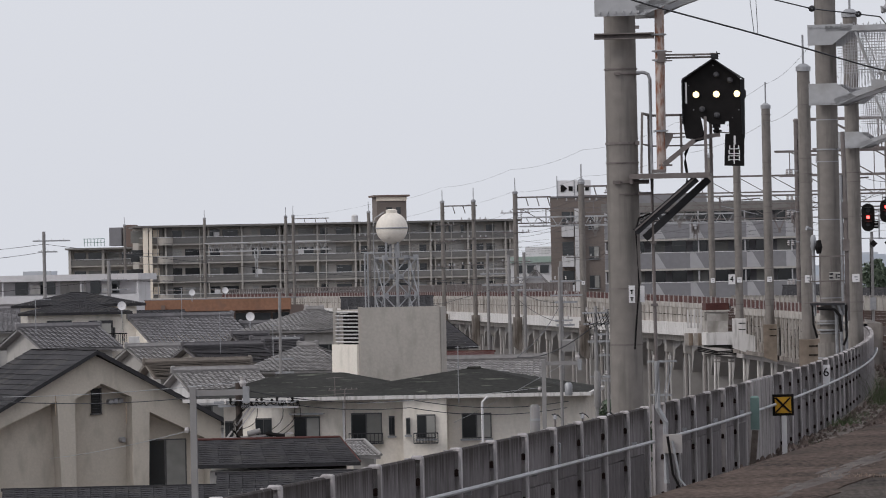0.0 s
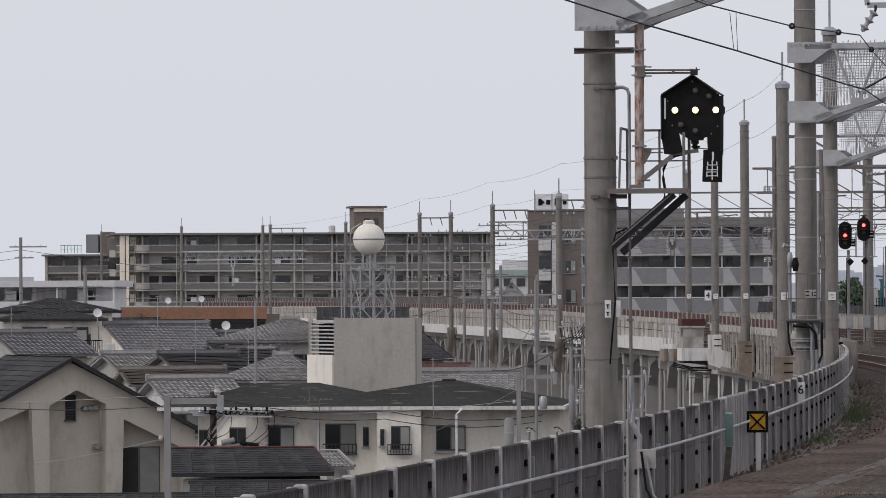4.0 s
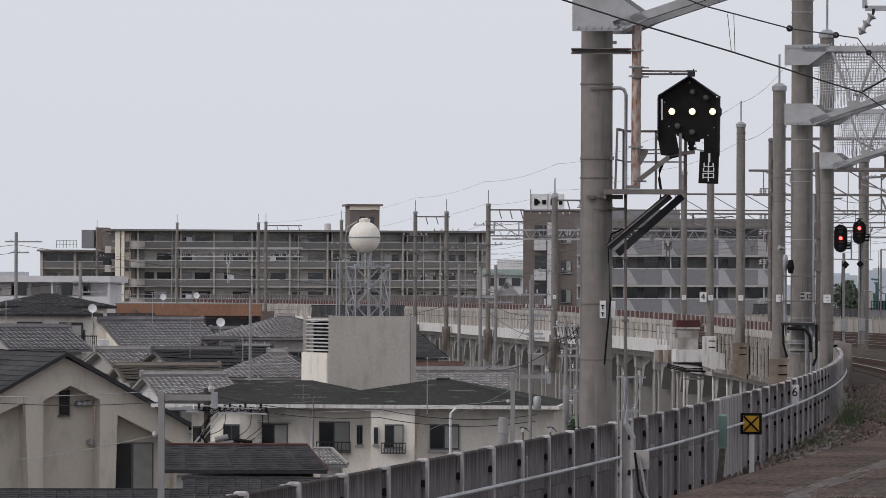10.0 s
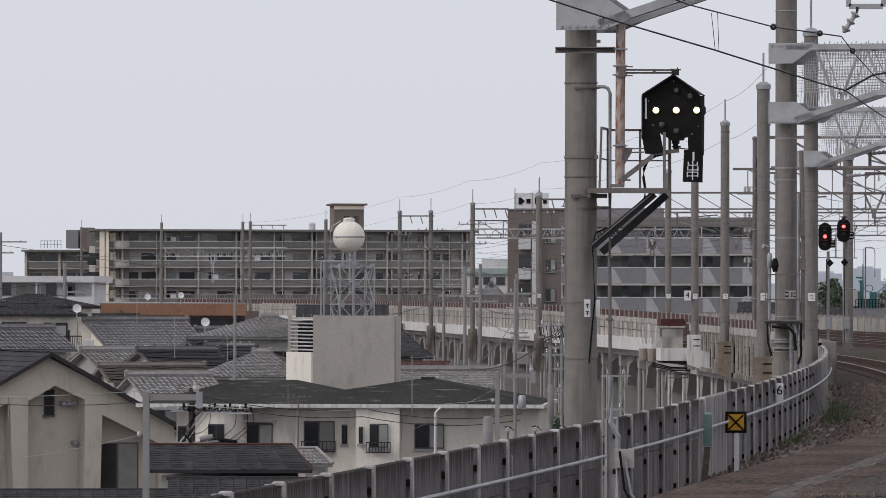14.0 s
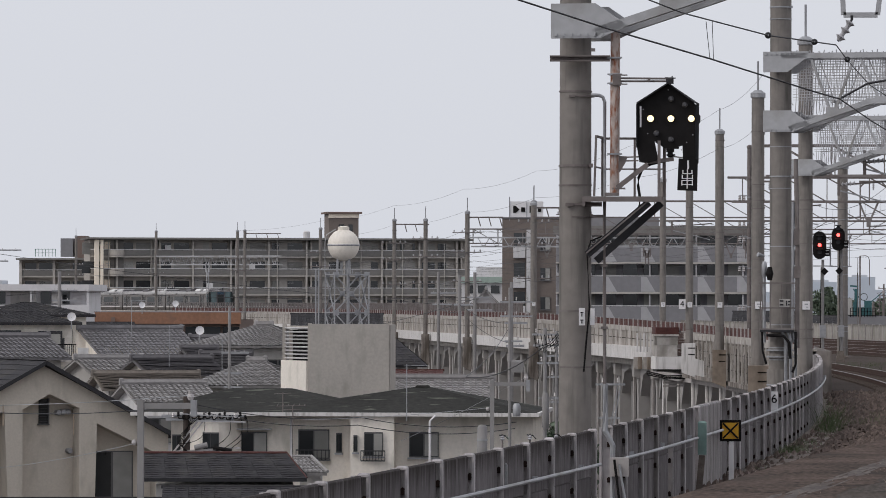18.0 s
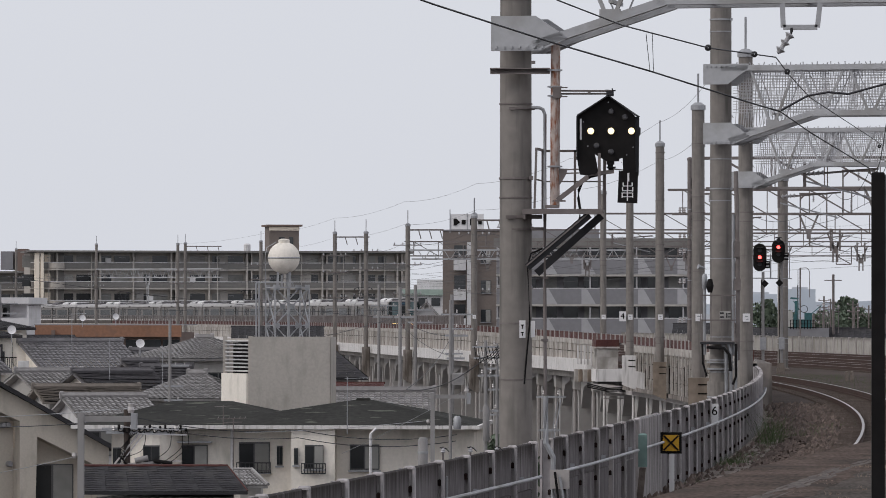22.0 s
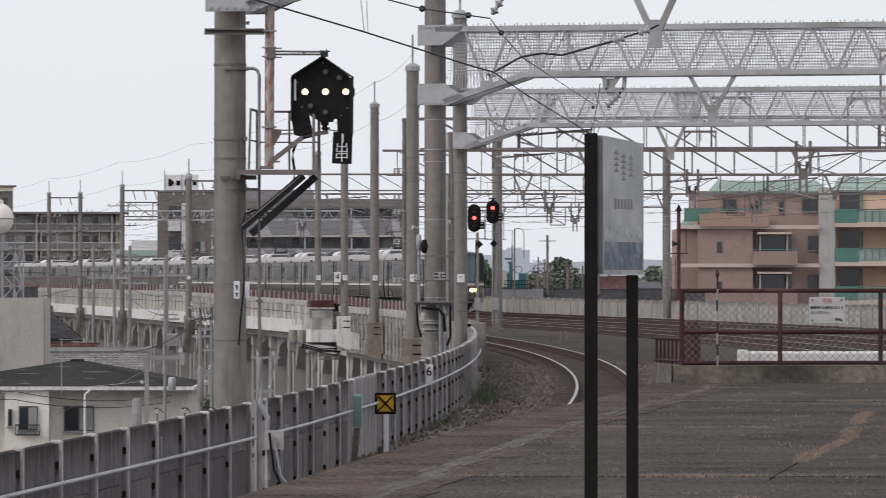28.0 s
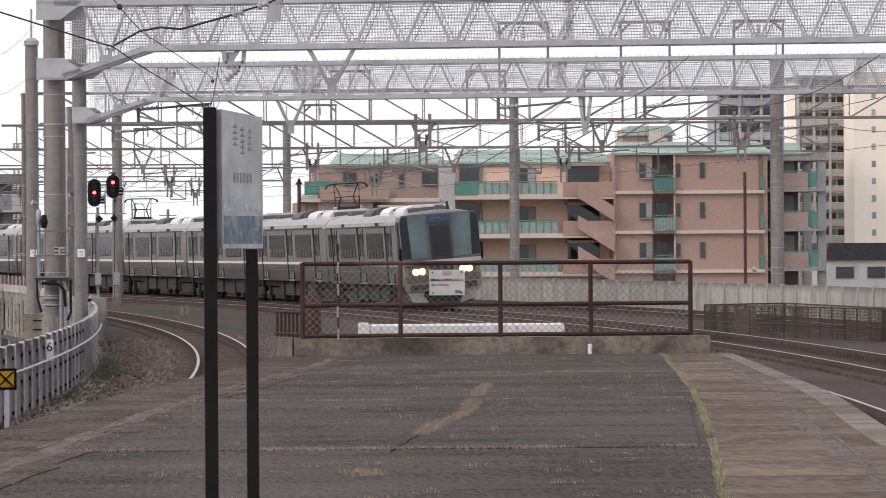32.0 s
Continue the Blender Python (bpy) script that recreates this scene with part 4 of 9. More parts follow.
def truss(name, x0, y0, x1, y1, z0, z1, bay, material, label, chord=0.1, netting=True, end_plate=True, deep=0.7, start=.64, warren=True):
    """A lattice beam: chords, web members and netting, from a left to a right pole."""
    ln = math.hypot(x1 - x0, y1 - y0)
    t = thing(name, pose(x0, y0, z0, 0, 0, math.degrees(math.atan2(y1 - y0, x1 - x0))), label, "gantry beam", "overhead line gantries")
    h = z1 - z0
    web = chord * .44
    for dy in (-deep / 2, deep / 2):
        part("top_chord", Build().bar((0.1, dy, h), (ln, dy, h), chord), material, t)
        b = Build().bar((1.7, dy, 0), (ln, dy, 0), chord)
        b.bar((0.25, dy, -0.5 if end_plate else 0), (1.78, dy, -.01 if end_plate else 0), chord)
        part("bottom_chord", b, material, t)
        for i in range(int((ln - start) / bay)):
            a = start + i * bay
            zl = -0.42 + 0.42 * min(1, max(0, (a + bay * .4 - .2) / 1.5)) if end_plate else 0
            if warren:
                wide = web if dy < 0 else web * .4
                part("diagonal", Build().bar((a, dy, h), (a + bay * .42, dy, zl), wide), material, t)
                part("diagonal", Build().bar((a + bay * .92, dy, h), (a + bay * .5, dy, zl), wide), material, t)
                part("gusset", Build().box(a + bay * .46, dy - .02, zl + .03, 0.24, chord * .5, 0.1), material, t)
            else:
                part("upright", Build().bar((a, dy, h), (a, dy, 0), web), material, t)
                part("diagonal", Build().bar((a, dy, h if a < ln / 2 else 0), (a + bay, dy, 0 if a < ln / 2 else h), web), material, t)
        if netting:
            w = Build()
            skew = .07 if dy < 0 else -.05
            mesh_w = .05 if dy < 0 else .058
            for i in range(int((ln - 0.5) / mesh_w)):
                x = 0.34 + i * mesh_w + .012 * noise.noise((i * .3, dy, 0))
                w.bar((x, dy * .8, 0.03 if x > 1.75 else -0.4 + .24 * x), (x + skew, dy * .8, h - .03), 0.01)
            for k in range(int(h / mesh_w)):
                for j in range(12):
                    xa, xb = .3 + (ln - .3) * j / 12, .3 + (ln - .3) * (j + 1) / 12
                    w.bar((xa, dy * .8, 0.04 + k * mesh_w + .03 * noise.noise((j, dy, 0))), (xb, dy * .8, 0.04 + k * mesh_w + .03 * noise.noise((j + 1, dy, 0))), 0.01)
            tagged(part("netting", w, NET, t, "fine pale bird netting"), kind="stuff")
    b = Build()
    for i in range(int((ln - start) / bay)):
        a = start + i * bay
        b.bar((a, -deep / 2, h), (a, deep / 2, h), web).bar((a + bay * .46, -deep / 2, 0), (a + bay * .46, deep / 2, 0), web)
    tagged(part("cross_tie", b, material, t), kind="stuff")
    if end_plate:
        for dy in (-deep / 2 - .03, deep / 2 + .03):
            part("end_plate", Build().prism([(-0.24, h - .3), (0.22, h - .3), (0.6, h - .03), (0.62, h + .08), (-0.24, h + .08)], dy - .02, dy + .02), material, t)
            part("end_plate", Build().prism([(-0.24, -.56), (0.34, -.56), (0.66, -.42), (0.28, -.16), (-0.24, -.16)], dy - .02, dy + .02), material, t)
            rv = Build()
            for i in range(7):
                rv.box(-0.18 + i * .09, dy + (-.03 if dy < 0 else .03), -.52, 0.03, 0.02, 0.03).box(-0.18 + i * .09, dy + (-.03 if dy < 0 else .03), h + .03, 0.03, 0.02, 0.03)
            tagged(part("rivet", rv, material, t), kind="stuff")
    return t


def spikes(t, ln, h, deep, material):
    """Row of short bird spikes along the top chord."""
    b = Build()
    for i in range(int(ln / .085)):
        x = .3 + i * .085 + .05 * noise.noise((i * 1.7, h, 0))
        b.bar((x, -deep / 2, h), (x + .03 * math.sin(i), -deep / 2, h + .045 + .025 * math.sin(i * 2.1)), .016)
        if i % 3 == 0:
            b.bar((x, -deep / 2 - .05, -.02), (x + .04, -deep / 2 - .05, -.07), .014)
    tagged(part("bird_spike", b, GALV, t), kind="stuff")


def folded_net(t, places, h):
    """Places where the netting lies doubled and reads darker."""
    for xa, xb in places:
        b = Build()
        for i in range(int((xb - xa) / .022)):
            x = xa + i * .022
            b.bar((x, -.27, .04), (x + .03 * math.sin(i * .7), -.27, h), .008)
        for k in range(int(h / .03)):
            b.bar((xa, -.265, .05 + k * .03), (xb, -.265, .05 + k * .03 + .01 * math.sin(k)), .007)
        tagged(part("folded_netting", b, NET, t), kind="stuff")


def drop_bracket(t, x, z, spread, low, material, mast=0.0):
    """Two hanging struts that meet at a plate under a gantry beam."""
    part("hanger", Build().bar((x - spread, -.3, z), (x - .05, -.3, low + .1), .07), material, t)
    part("hanger", Build().bar((x + spread, -.3, z), (x + .05, -.3, low + .1), .07), material, t)
    part("hanger_plate", Build().box(x, -.3, low + .05, .15, .05, .32), material, t)
    if mast:
        part("mast", Build().bar((x - .1, -.3, low + .4), (x - .1, -.3, low - mast), .07).bar((x + .1, -.3, low + .4), (x + .1, -.3, low - mast), .07), material, t)
        part("mast_head", Build().box(x - .2, -.3, z - .3, .09, .09, 1.0).box(x + .2, -.3, z - .3, .09, .09, 1.0), material, t)


def insulator(parent, a, b, r=.07, n=5):
    """One ribbed insulator body with n sheds from a to b, and the rod through it."""
    a, b = Vector(a), Vector(b)
    step = (b - a).length / n
    prof = []
    for i in range(n):
        z = (i + .5) * step
        prof += [(r * .4, z - step * .4), (r * .5, z - step * .2), (r, z + step * .12), (r * .45, z + step * .3)]
    turn = (b - a).to_track_quat("Z", "Y").to_matrix().to_4x4()
    part("insulator", Build().lathe(prof, 10), PORC_G, parent, "ribbed porcelain insulator", m=Matrix.Translation(a) @ turn)
    part("link", Build().bar(a, b, .025), DARK, parent)


NET = mat("grey netting", (0.46, 0.46, 0.47), 0.7, vary=0.15, grain=4, blotch=1.2, bump=0)
LG = "light grey riveted lattice gantry beam with bird netting"
P1 = (-2.43, 62.0)
gantry_pole(P1[0] - .03, P1[1], 4.95, 0.19, "thick grey concrete gantry pole beside the parapet with steel straps", low=-2.4, spike=False)
g1 = truss("gantry_beam", P1[0], P1[1], 19.0, 58.5, 4.86, 5.78, 1.1, STEEL, "light grey riveted lattice gantry beam", netting=False)
drop_bracket(g1, 4.95, 0, .42, -.9, STEEL)
gantry_pole(-0.145, 100.0, 8.2, 0.205, "grey concrete gantry pole with a small ladder cage", low=-1.6, spike=False)
g2 = truss("gantry_beam", -0.145, 100.0, 27.0, 93.5, 5.0, 5.85, .93, STEEL, LG)
spikes(g2, 27.5, .89, .7, GALV)
drop_bracket(g2, 5.3, 0, .45, -.8, STEEL)
folded_net(g2, ((1.95, 2.12), (2.5, 2.66), (9.6, 9.8), (16.1, 16.35)), .79)
drop_bracket(g2, 3.4, 0, .18, -.3, STEEL)
gantry_pole(0.414, 131.0, 7.6, 0.18, "grey concrete gantry pole beside the curved parapet", spike=True)
g3 = truss("gantry_beam", 0.414, 131.0, 29.5, 123.0, 4.93, 5.76, .93, STEEL, LG)
spikes(g3, 29.5, .86, .7, GALV)
drop_bracket(g3, 5.35, 0, .36, -.75, STEEL)
drop_bracket(g3, 12.55, 0, .14, -.85, STEEL)
folded_net(g3, ((1.97, 2.5), (5.4, 6.1), (11.8, 12.1), (19.0, 19.3)), .77)
BG = "brown weathered lattice gantry beam over the tracks"
for x, y, xr, yr in ((-0.85, 156.0, 27.0, 152.0), (-2.3, 195.0, 26.06, 195.0), (-6.6, 240.0, 20.2, 240.0), (-13.5, 285.0, 11.87, 285.0), (-20.0, 330.0, 9.0, 330.0)):
    t = truss("gantry_beam", x, y, xr, yr, 4.96, 5.84, 1.53, STEEL_B, BG, 0.068, netting=False, end_plate=False, warren=False)
    for k in (5.2, 11.35, 16.5, 20.5):
        drop_bracket(t, k, 0, .35, -.8, STEEL_B, .5 if k in (11.35, 20.5) else 0)
    for k in {156: (14.25, 17.75, 21.0), 195: (12.75, 17.7, 22.0), 240: (12.4, 18.1), 285: (12.5, 18.0)}.get(int(y), ()):
        # portal frames that carry the feeders high above the beam
        part("portal_frame", Build().bar((k - .7, 0, .88), (k - .7, 0, 2.79), .07).bar((k + .7, 0, .88), (k + .7, 0, 2.79), .07).bar((k - .75, 0, 2.79), (k + .75, 0, 2.79), .1).bar((k - .7, 0, 2.5), (k - .42, 0, 2.77), .08).bar((k + .7, 0, 2.5), (k + .42, 0, 2.77), .08), STEEL_B, t)
        insulator(t, (k, 0, 2.72), (k, 0, 2.35), .07, 4)
        part("hanging_frame", Build().bar((k + 1.2, 0, 0), (k + 1.2, 0, -.95), .05).bar((k + 2.0, 0, 0), (k + 2.0, 0, -.95), .05).bar((k + 1.2, 0, -.95), (k + 2.0, 0, -.95), .055).bar((k + 1.2, 0, -.5), (k + 2.0, 0, -.95), .05), STEEL_B, t)
for x, y, top, r, cb in ((-0.82, 145.0, 6.85, 0.18, 9), (-0.85, 156.0, 6.2, 0.16, 0), (-2.55, 200.0, 7.6, 0.17, 9), (-3.78, 206.0, 6.0, 0.15, 9), (-5.45, 234.0, 6.6, 0.14, 9),
                         (2.37, 235.0, 7.2, 0.23, 0), (26.06, 195.0, 8.04, 0.25, 0), (20.2, 240.0, 8.07, 0.22, 0), (11.87, 285.0, 7.98, .22, 0), (27.0, 152.0, 6.2, .2, 0),
                         (-13.5, 285.0, 6.5, 0.17, 0)):
    gantry_pole(x, y, top, r, corbel=cb)
# poles along the outside of the viaduct
VIA = []
for x, y, top, arm in ((-10.4, 262, 7.0, 0), (-13.59, 287.2, 6.64, 2.2), (-19.64, 328.7, 6.79, 2.2), (-24.31, 359.8, 6.81, 0), (-28.34, 386.1, 7.2, 2.5), (-40.0, 458.5, 7.6, 0), (-52.2, 514.6, 8.2, 3.5), (-53.4, 519.3, 8.2, 0), (-66.9, 566.3, 8.8, 0), (-81.0, 607.9, 8.8, 3.0)):
    t = gantry_pole(x, y, top, 0.15, low=-2.0, corbel=-.8)
    VIA.append((x, y))
    for z in (2.6, 4.4, 5.6):
        part("cross_arm", Build().bar((-.9, -.2, z + 2.0), (.9, -.2, z + 2.0), .05), STEEL_B, t)
        for xa in (-.8, -.3, .45, .8):
            part("insulator", Build().lathe([(.02, 0), (.05, .03), (.03, .06), (.05, .09), (.02, .14)], 8, cx=xa, cy=-.2, cz=z + 2.03), PORC_G, t)
    if arm:
        part("cross_arm", Build().bar((0, 0, top + 1.75), (arm, 0, top + 1.75), 0.09), STEEL_B, t)
        for j in range(3):
            xa = arm * (.3 + .3 * j)
            part("hook", Build().bar((xa, 0, top + 1.75), (xa + .15, 0, top + 1.2), 0.06), STEEL_B, t)
truss("gantry_beam", -19.64, 328.7, -6.0, 328.7, 4.75, 5.3, 0.8, STEEL, "slim grey lattice gantry beam", 0.09, netting=False, end_plate=False, deep=.4)
g6 = truss("gantry_beam", -66.9, 566.3, -53.0, 560.0, 5.3, 6.2, 0.9, STEEL, "slim grey lattice gantry beam", 0.12, netting=False, end_plate=False, deep=.4)
drop_bracket(g6, 6.5, 0, .3, -1.0, STEEL, 1.8)

sp2 = thing("line_pole", pose(-1.8, 250.0, -1.3), "slim brown steel line pole with insulators and cables", "pole", "overhead line poles")
part("shaft", Build().lathe([(.12, 0), (.105, 9.8)], 14), STEEL_B, sp2, smooth=True)
part("cap", Build().lathe([(.13, 0), (.13, .1), (.05, .16)], 14, cz=9.8), STEEL_B, sp2)
for z in (2.4, 4.2, 5.6, 6.3, 7.5):
    part("pole_band", Build().lathe([(.125, 0), (.125, .05)], 14, cz=z), GALV, sp2)
    part("arm", Build().bar((-.5, -.05, z + .1), (.15, -.05, z + .1), .045), GALV, sp2)
    for q in (-.45, -.25):
        part("insulator", Build().lathe([(.03, 0), (.085, .04), (.04, .08), (.085, .12), (.04, .16), (.07, .2), (.02, .24)], 8, cx=q, cy=-.05, cz=z - .14), PORC, sp2)
part("cable", Build().tube([(.1, -.1, .5), (.13, -.12, 4.0), (.09, -.1, 9.0)], .025, 6), BLACK, sp2, smooth=True)

# fittings on the second gantry pole: cage, conduits, plate, loudspeaker
pf = thing("pole_fittings", pose(-0.205, 99.7, .74), "steel cage, conduits and white plates fixed to a gantry pole", "pole fittings")
cage = Build()
for z in (.05, .44, .9):
    cage.bar((-.33, -.32, z), (.33, -.32, z), .024).bar((-.31, .2, z), (-.31, -.32, z), .018).bar((.31, .2, z), (.31, -.32, z), .018)
for x in (-.31, -.12, .08, .31):
    cage.bar((x, -.32, .05), (x, -.32, .9), .016)
cage.bar((-.31, .2, .05), (-.31, .2, .9), .018).bar((.31, .2, .05), (.31, .2, .9), .018)
tagged(part("cage", cage, STEEL_B, pf, "thin brown steel cage"), kind="stuff")
part("collar", Build().lathe([(.255, 0), (.255, .9)], 18, cz=-1.6, cy=.3, cx=.06), POLE, pf, "concrete collar")
for z in (-.36, -.48, -1.0, -1.1):
    part("collar_band", Build().lathe([(.26, 0), (.262, .03)], 18, cz=z, cy=.3, cx=.06), GALV, pf)
part("shelf", Build().box(.0, -.08, .02, .64, .5, .05), DARK, pf)
part("cable", Build().tube([(-.28, -.3, 0), (-.27, -.32, -.35), (-.2, -.3, -.6)], .022, 6), BLACK, pf, smooth=True)
part("cable", Build().tube([(-.2, -.34, -.06), (.12, -.34, -.08), (.22, -.34, -.2), (.24, -.34, -.5)], .028, 8), BLACK, pf, smooth=True)
part("cable", Build().tube([(.34, -.3, .0), (.34, -.32, -.6), (.28, -.3, -.75)], .025, 6), BLACK, pf, smooth=True)
for i in range(3):
    part("conduit", Build().tube([(.1 + i * .1, -.2, .0), (.16 + i * .09, -.22, -.15), (.16 + i * .09, -.22, -1.1)], .035, 8), GALV, pf, smooth=True)
wp = part("white_plate", Build().box(.14, -.34, .53, .2, .02, .15), GREYW, pf)
tagged(part("bars", Build().box(.08, -.355, .57, .07, .01, .03).box(.08, -.355, .5, .07, .01, .03).box(.17, -.355, .53, .02, .01, .09).box(.22, -.355, .56, .05, .01, .02).box(.22, -.355, .5, .05, .01, .02), DARK, wp), kind="stuff")
sp_ = part("siren", Build().tube([(-.24, -.2, -.2), (-.24, -.2, 1.0)], .03, 8).lathe([(.03, 0), (.05, .06), (.05, .24), (.03, .3)], 10, cx=-.24, cy=-.2, cz=1.0), GALV, pf, smooth=True)
part("horn", Build().tube([(-.24, -.2, 1.4), (-.36, -.26, 1.43)], .02, 8, .045), GALV, sp_)
part("coil", Build().lathe([(.04, 0), (.07, .12), (.04, .25)], 10, cx=-.14, cy=-.3, cz=.95), BLACK, pf)
part("riser", Build().tube([(.37, -.1, -.3), (.37, -.1, 1.6), (.34, -.05, 3.2)], .042, 8).box(.37, -.12, 1.1, .12, .1, .22).box(.36, -.12, 1.75, .1, .1, .3), STEEL_B, pf, "brown cable riser with clamps", smooth=True)
part("riser", Build().tube([(.29, -.1, -.2), (.29, -.1, 2.4)], .03, 8), GALV, pf, smooth=True)

# ---- repeater signal on its bracket ----
sg = thing("repeater_signal", pose(P1[0], P1[1] - 0.25, 0.0), "black repeater signal with three lit white lamps on brackets", "railway signal")


def sx(px):
    return (px - 411) / 153.0


def sz(py):
    return 1.25 + (490.5 - py) / 153.0


def su(u):
    return sx(356.5 + u / 2.46)


def sv(v):
    return sz(-8 + v / 2.46)


part("hanger_pipe", Build().tube([(su(299), 0, sv(25)), (su(296), 0, sv(752))], 0.056, 14), RUST, sg, "rust streaked hanging pipe", smooth=True)
for v in (165, 237, 276, 582):
    part("pipe_clamp", Build().lathe([(.058, 0), (.068, 0), (.068, .022), (.058, .022)], 14, cx=su(297), cz=sv(v)).box(su(297), -.07, sv(v) + .01, .17, .02, .018), GALV, sg)
part("cross_arm", Build().box(su(146), -.06, sv(154), .69, .09, .014).box(su(146), -.02, sv(164), .69, .014, .055).box(su(146), -.06, sv(175), .69, .06, .012), STEEL_B, sg)
part("stub", Build().box(su(203), -.1, sv(128), .05, .05, .035), STEEL_B, sg)
part("stay", Build().bar((su(315), -.05, sv(250)), (su(545), -.05, sv(252)), .022).bar((su(315), .03, sv(262)), (su(520), .03, sv(262)), .022).box(su(445), -.01, sv(257), .03, .1, .045), STEEL_B, sg)
part("stay_clamp", Build().box(su(306), -.03, sv(257), .09, .13, .13).bar((su(285), -.08, sv(236)), (su(352), -.08, sv(237)), .014).bar((su(285), -.08, sv(276)), (su(352), -.08, sv(276)), .014), STEEL_B, sg)
part("stay_foot", Build().box(su(535), -.02, sv(262), .085, .09, .06).bar((su(515), -.05, sv(248)), (su(560), -.05, sv(250)), .014).bar((su(545), -.05, sv(240)), (su(545), -.05, sv(258)), .014), DARK, sg)
part("conduit", Build().tube([(su(195), 0, sv(322)), (su(228), 0, sv(323)), (su(245), 0, sv(331)), (su(253), 0, sv(352)), (su(253), 0, sv(770))], 0.02, 8), GALV, sg, smooth=True)
part("conduit", Build().tube([(su(253), 0, sv(770)), (su(253), 0, sv(1150)), (su(256), 0, sv(1740))], 0.02, 8).box(su(253), 0, sv(1060), .07, .06, .03).box(su(253), 0, sv(1330), .08, .06, .03), STEEL_B, sg, "brown rusty conduit", smooth=True)
part("pole_strap", Build().lathe([(.186, 0), (.192, 0), (.192, .02), (.186, .02)], 20, cy=.25, cz=sv(328)).box(su(110), .05, sv(325), .07, .03, .03), STEEL_B, sg)
part("pole_strap", Build().lathe([(.186, 0), (.194, 0), (.194, .03), (.186, .03)], 20, cy=.25, cz=sv(800)).box(su(100), .05, sv(796), .09, .04, .04), STEEL_B, sg)
part("pole_strap", Build().lathe([(.186, 0), (.192, 0), (.192, .018), (.186, .018)], 20, cy=.25, cz=sv(852)).box(su(222), .05, sv(846), .16, .03, .03), STEEL_B, sg)
hd = part("signal_head", Build().prism([(su(u), sv(v)) for u, v in ((393, 355), (528, 272), (642, 358), (647, 612), (592, 602), (590, 541), (576, 544), (574, 555), (520, 556), (500, 543), (470, 526), (484, 598), (478, 606), (436, 617), (404, 612), (393, 545))], -0.05, 0.05), BLACK, sg, "pointed black signal face")
part("hood", Build().plate((su(391), -.12, sv(356)), (su(391), .06, sv(356)), (su(528), .06, sv(268)), (su(528), -.12, sv(268)), 0.014).plate((su(528), -.12, sv(268)), (su(528), .06, sv(268)), (su(664), .06, sv(360)), (su(645), -.12, sv(354)), 0.014), DARK, hd)
part("side_case", Build().prism([(su(641), sv(362)), (su(661), sv(362)), (su(661), sv(405)), (su(667), sv(412)), (su(667), sv(438)), (su(661), sv(446)), (su(659), sv(618)), (su(645), sv(612))], 0, .09), DARK, hd)
part("side_flange", Build().box(su(392), -.02, sv(455), .012, .14, .5), DARK, hd)
for u in (452, 540, 628):
    part("lamp", Build().lathe([(0.037, 0), (0.037, 0.02), (0.018, 0.028)], 20), LAMP_W, hd, "lit white lamp", m=Matrix.Translation((su(u), -.05, sv(425))) @ pose(0, 0, 0, 90, 0, 0))
    part("lamp_rim", Build().lathe([(0.038, 0), (0.05, 0), (0.05, 0.012), (0.038, 0.012)], 20), BLACK, hd, m=Matrix.Translation((su(u), -.05, sv(425))) @ pose(0, 0, 0, 90, 0, 0))
for u, v in ((541, 340), (600, 365), (477, 488), (540, 515)):
    part("lens", Build().lathe([(0.036, 0), (0.034, 0.02), (0.018, 0.035)], 16), LENS, hd, "unlit lens", m=Matrix.Translation((su(u), -.05, sv(v))) @ pose(0, 0, 0, 90, 0, 0))
for u, v in ((420, 385), (440, 490), (472, 526), (586, 560), (635, 495), (608, 528), (528, 300)):
    part("screw", Build().box(su(u), -.053, sv(v), .012, .01, .012), GALV, hd)
# white strip stands in for bright sky behind a slit in the face
part("sky_slit_strip", Build().box(su(409), -.055, sv(417), 0.02, 0.014, 0.24), WHITEP, hd)
part("swivel", Build().box(su(537), 0, sv(563), .09, .08, .035).tube([(su(537), 0, sv(562)), (su(537), 0, sv(592))], .03, 10).box(su(540), 0, sv(582), .1, .1, .018), BLACK, hd)
plate = part("name_plate", Build().prism([(su(574), sv(597)), (su(657), sv(602)), (su(654), sv(738)), (su(568), sv(735))], -.1, -.07), BLACK, sg, "black plate with white lettering")
flat = Matrix.Diagonal((1.0, .78, 1.0, 1.0))
lettering("出", 0.165, WHITEP, plate, Matrix.Translation((su(612), -.105, sv(670))) @ pose(0, 0, 0, 90, 0, 0) @ flat)
lettering("中", 0.165, WHITEP, plate, Matrix.Translation((su(611), -.105, sv(709))) @ pose(0, 0, 0, 90, 0, 0) @ flat)
part("dash", Build().box(su(615), -.105, sv(625), 0.022, 0.01, 0.1), WHITEP, plate)
part("platform_floor", Build().box(su(333), 0, sv(770), .92, .7, .03).box(su(333), -.35, sv(775), .92, .014, .06).box(su(168), 0, sv(788), .03, .7, .1), STEEL_B, sg, "small bracket platform")
part("floor_bracket", Build().box(su(205), -.1, sv(796), .2, .08, .05), STEEL_B, sg)
for u, v, dy, w in ((212, 504, -.3, .026), (240, 504, .3, .03), (380, 504, .3, .026), (489, 520, -.05, .034), (509, 520, .3, .034)):
    part("guard_post", Build().bar((su(u), dy, sv(762)), (su(u + (8 if u == 212 else 0)), dy, sv(v)), w), STEEL_B, sg)
for v, w in ((507, .026), (640, .016)):
    part("guard_rail", Build().bar((su(238), .3, sv(v)), (su(512), .3, sv(v)), w), STEEL_B, sg)
    part("guard_rail", Build().bar((su(220), -.3, sv(v - 3)), (su(240), .3, sv(v - 3)), w), STEEL_B, sg)
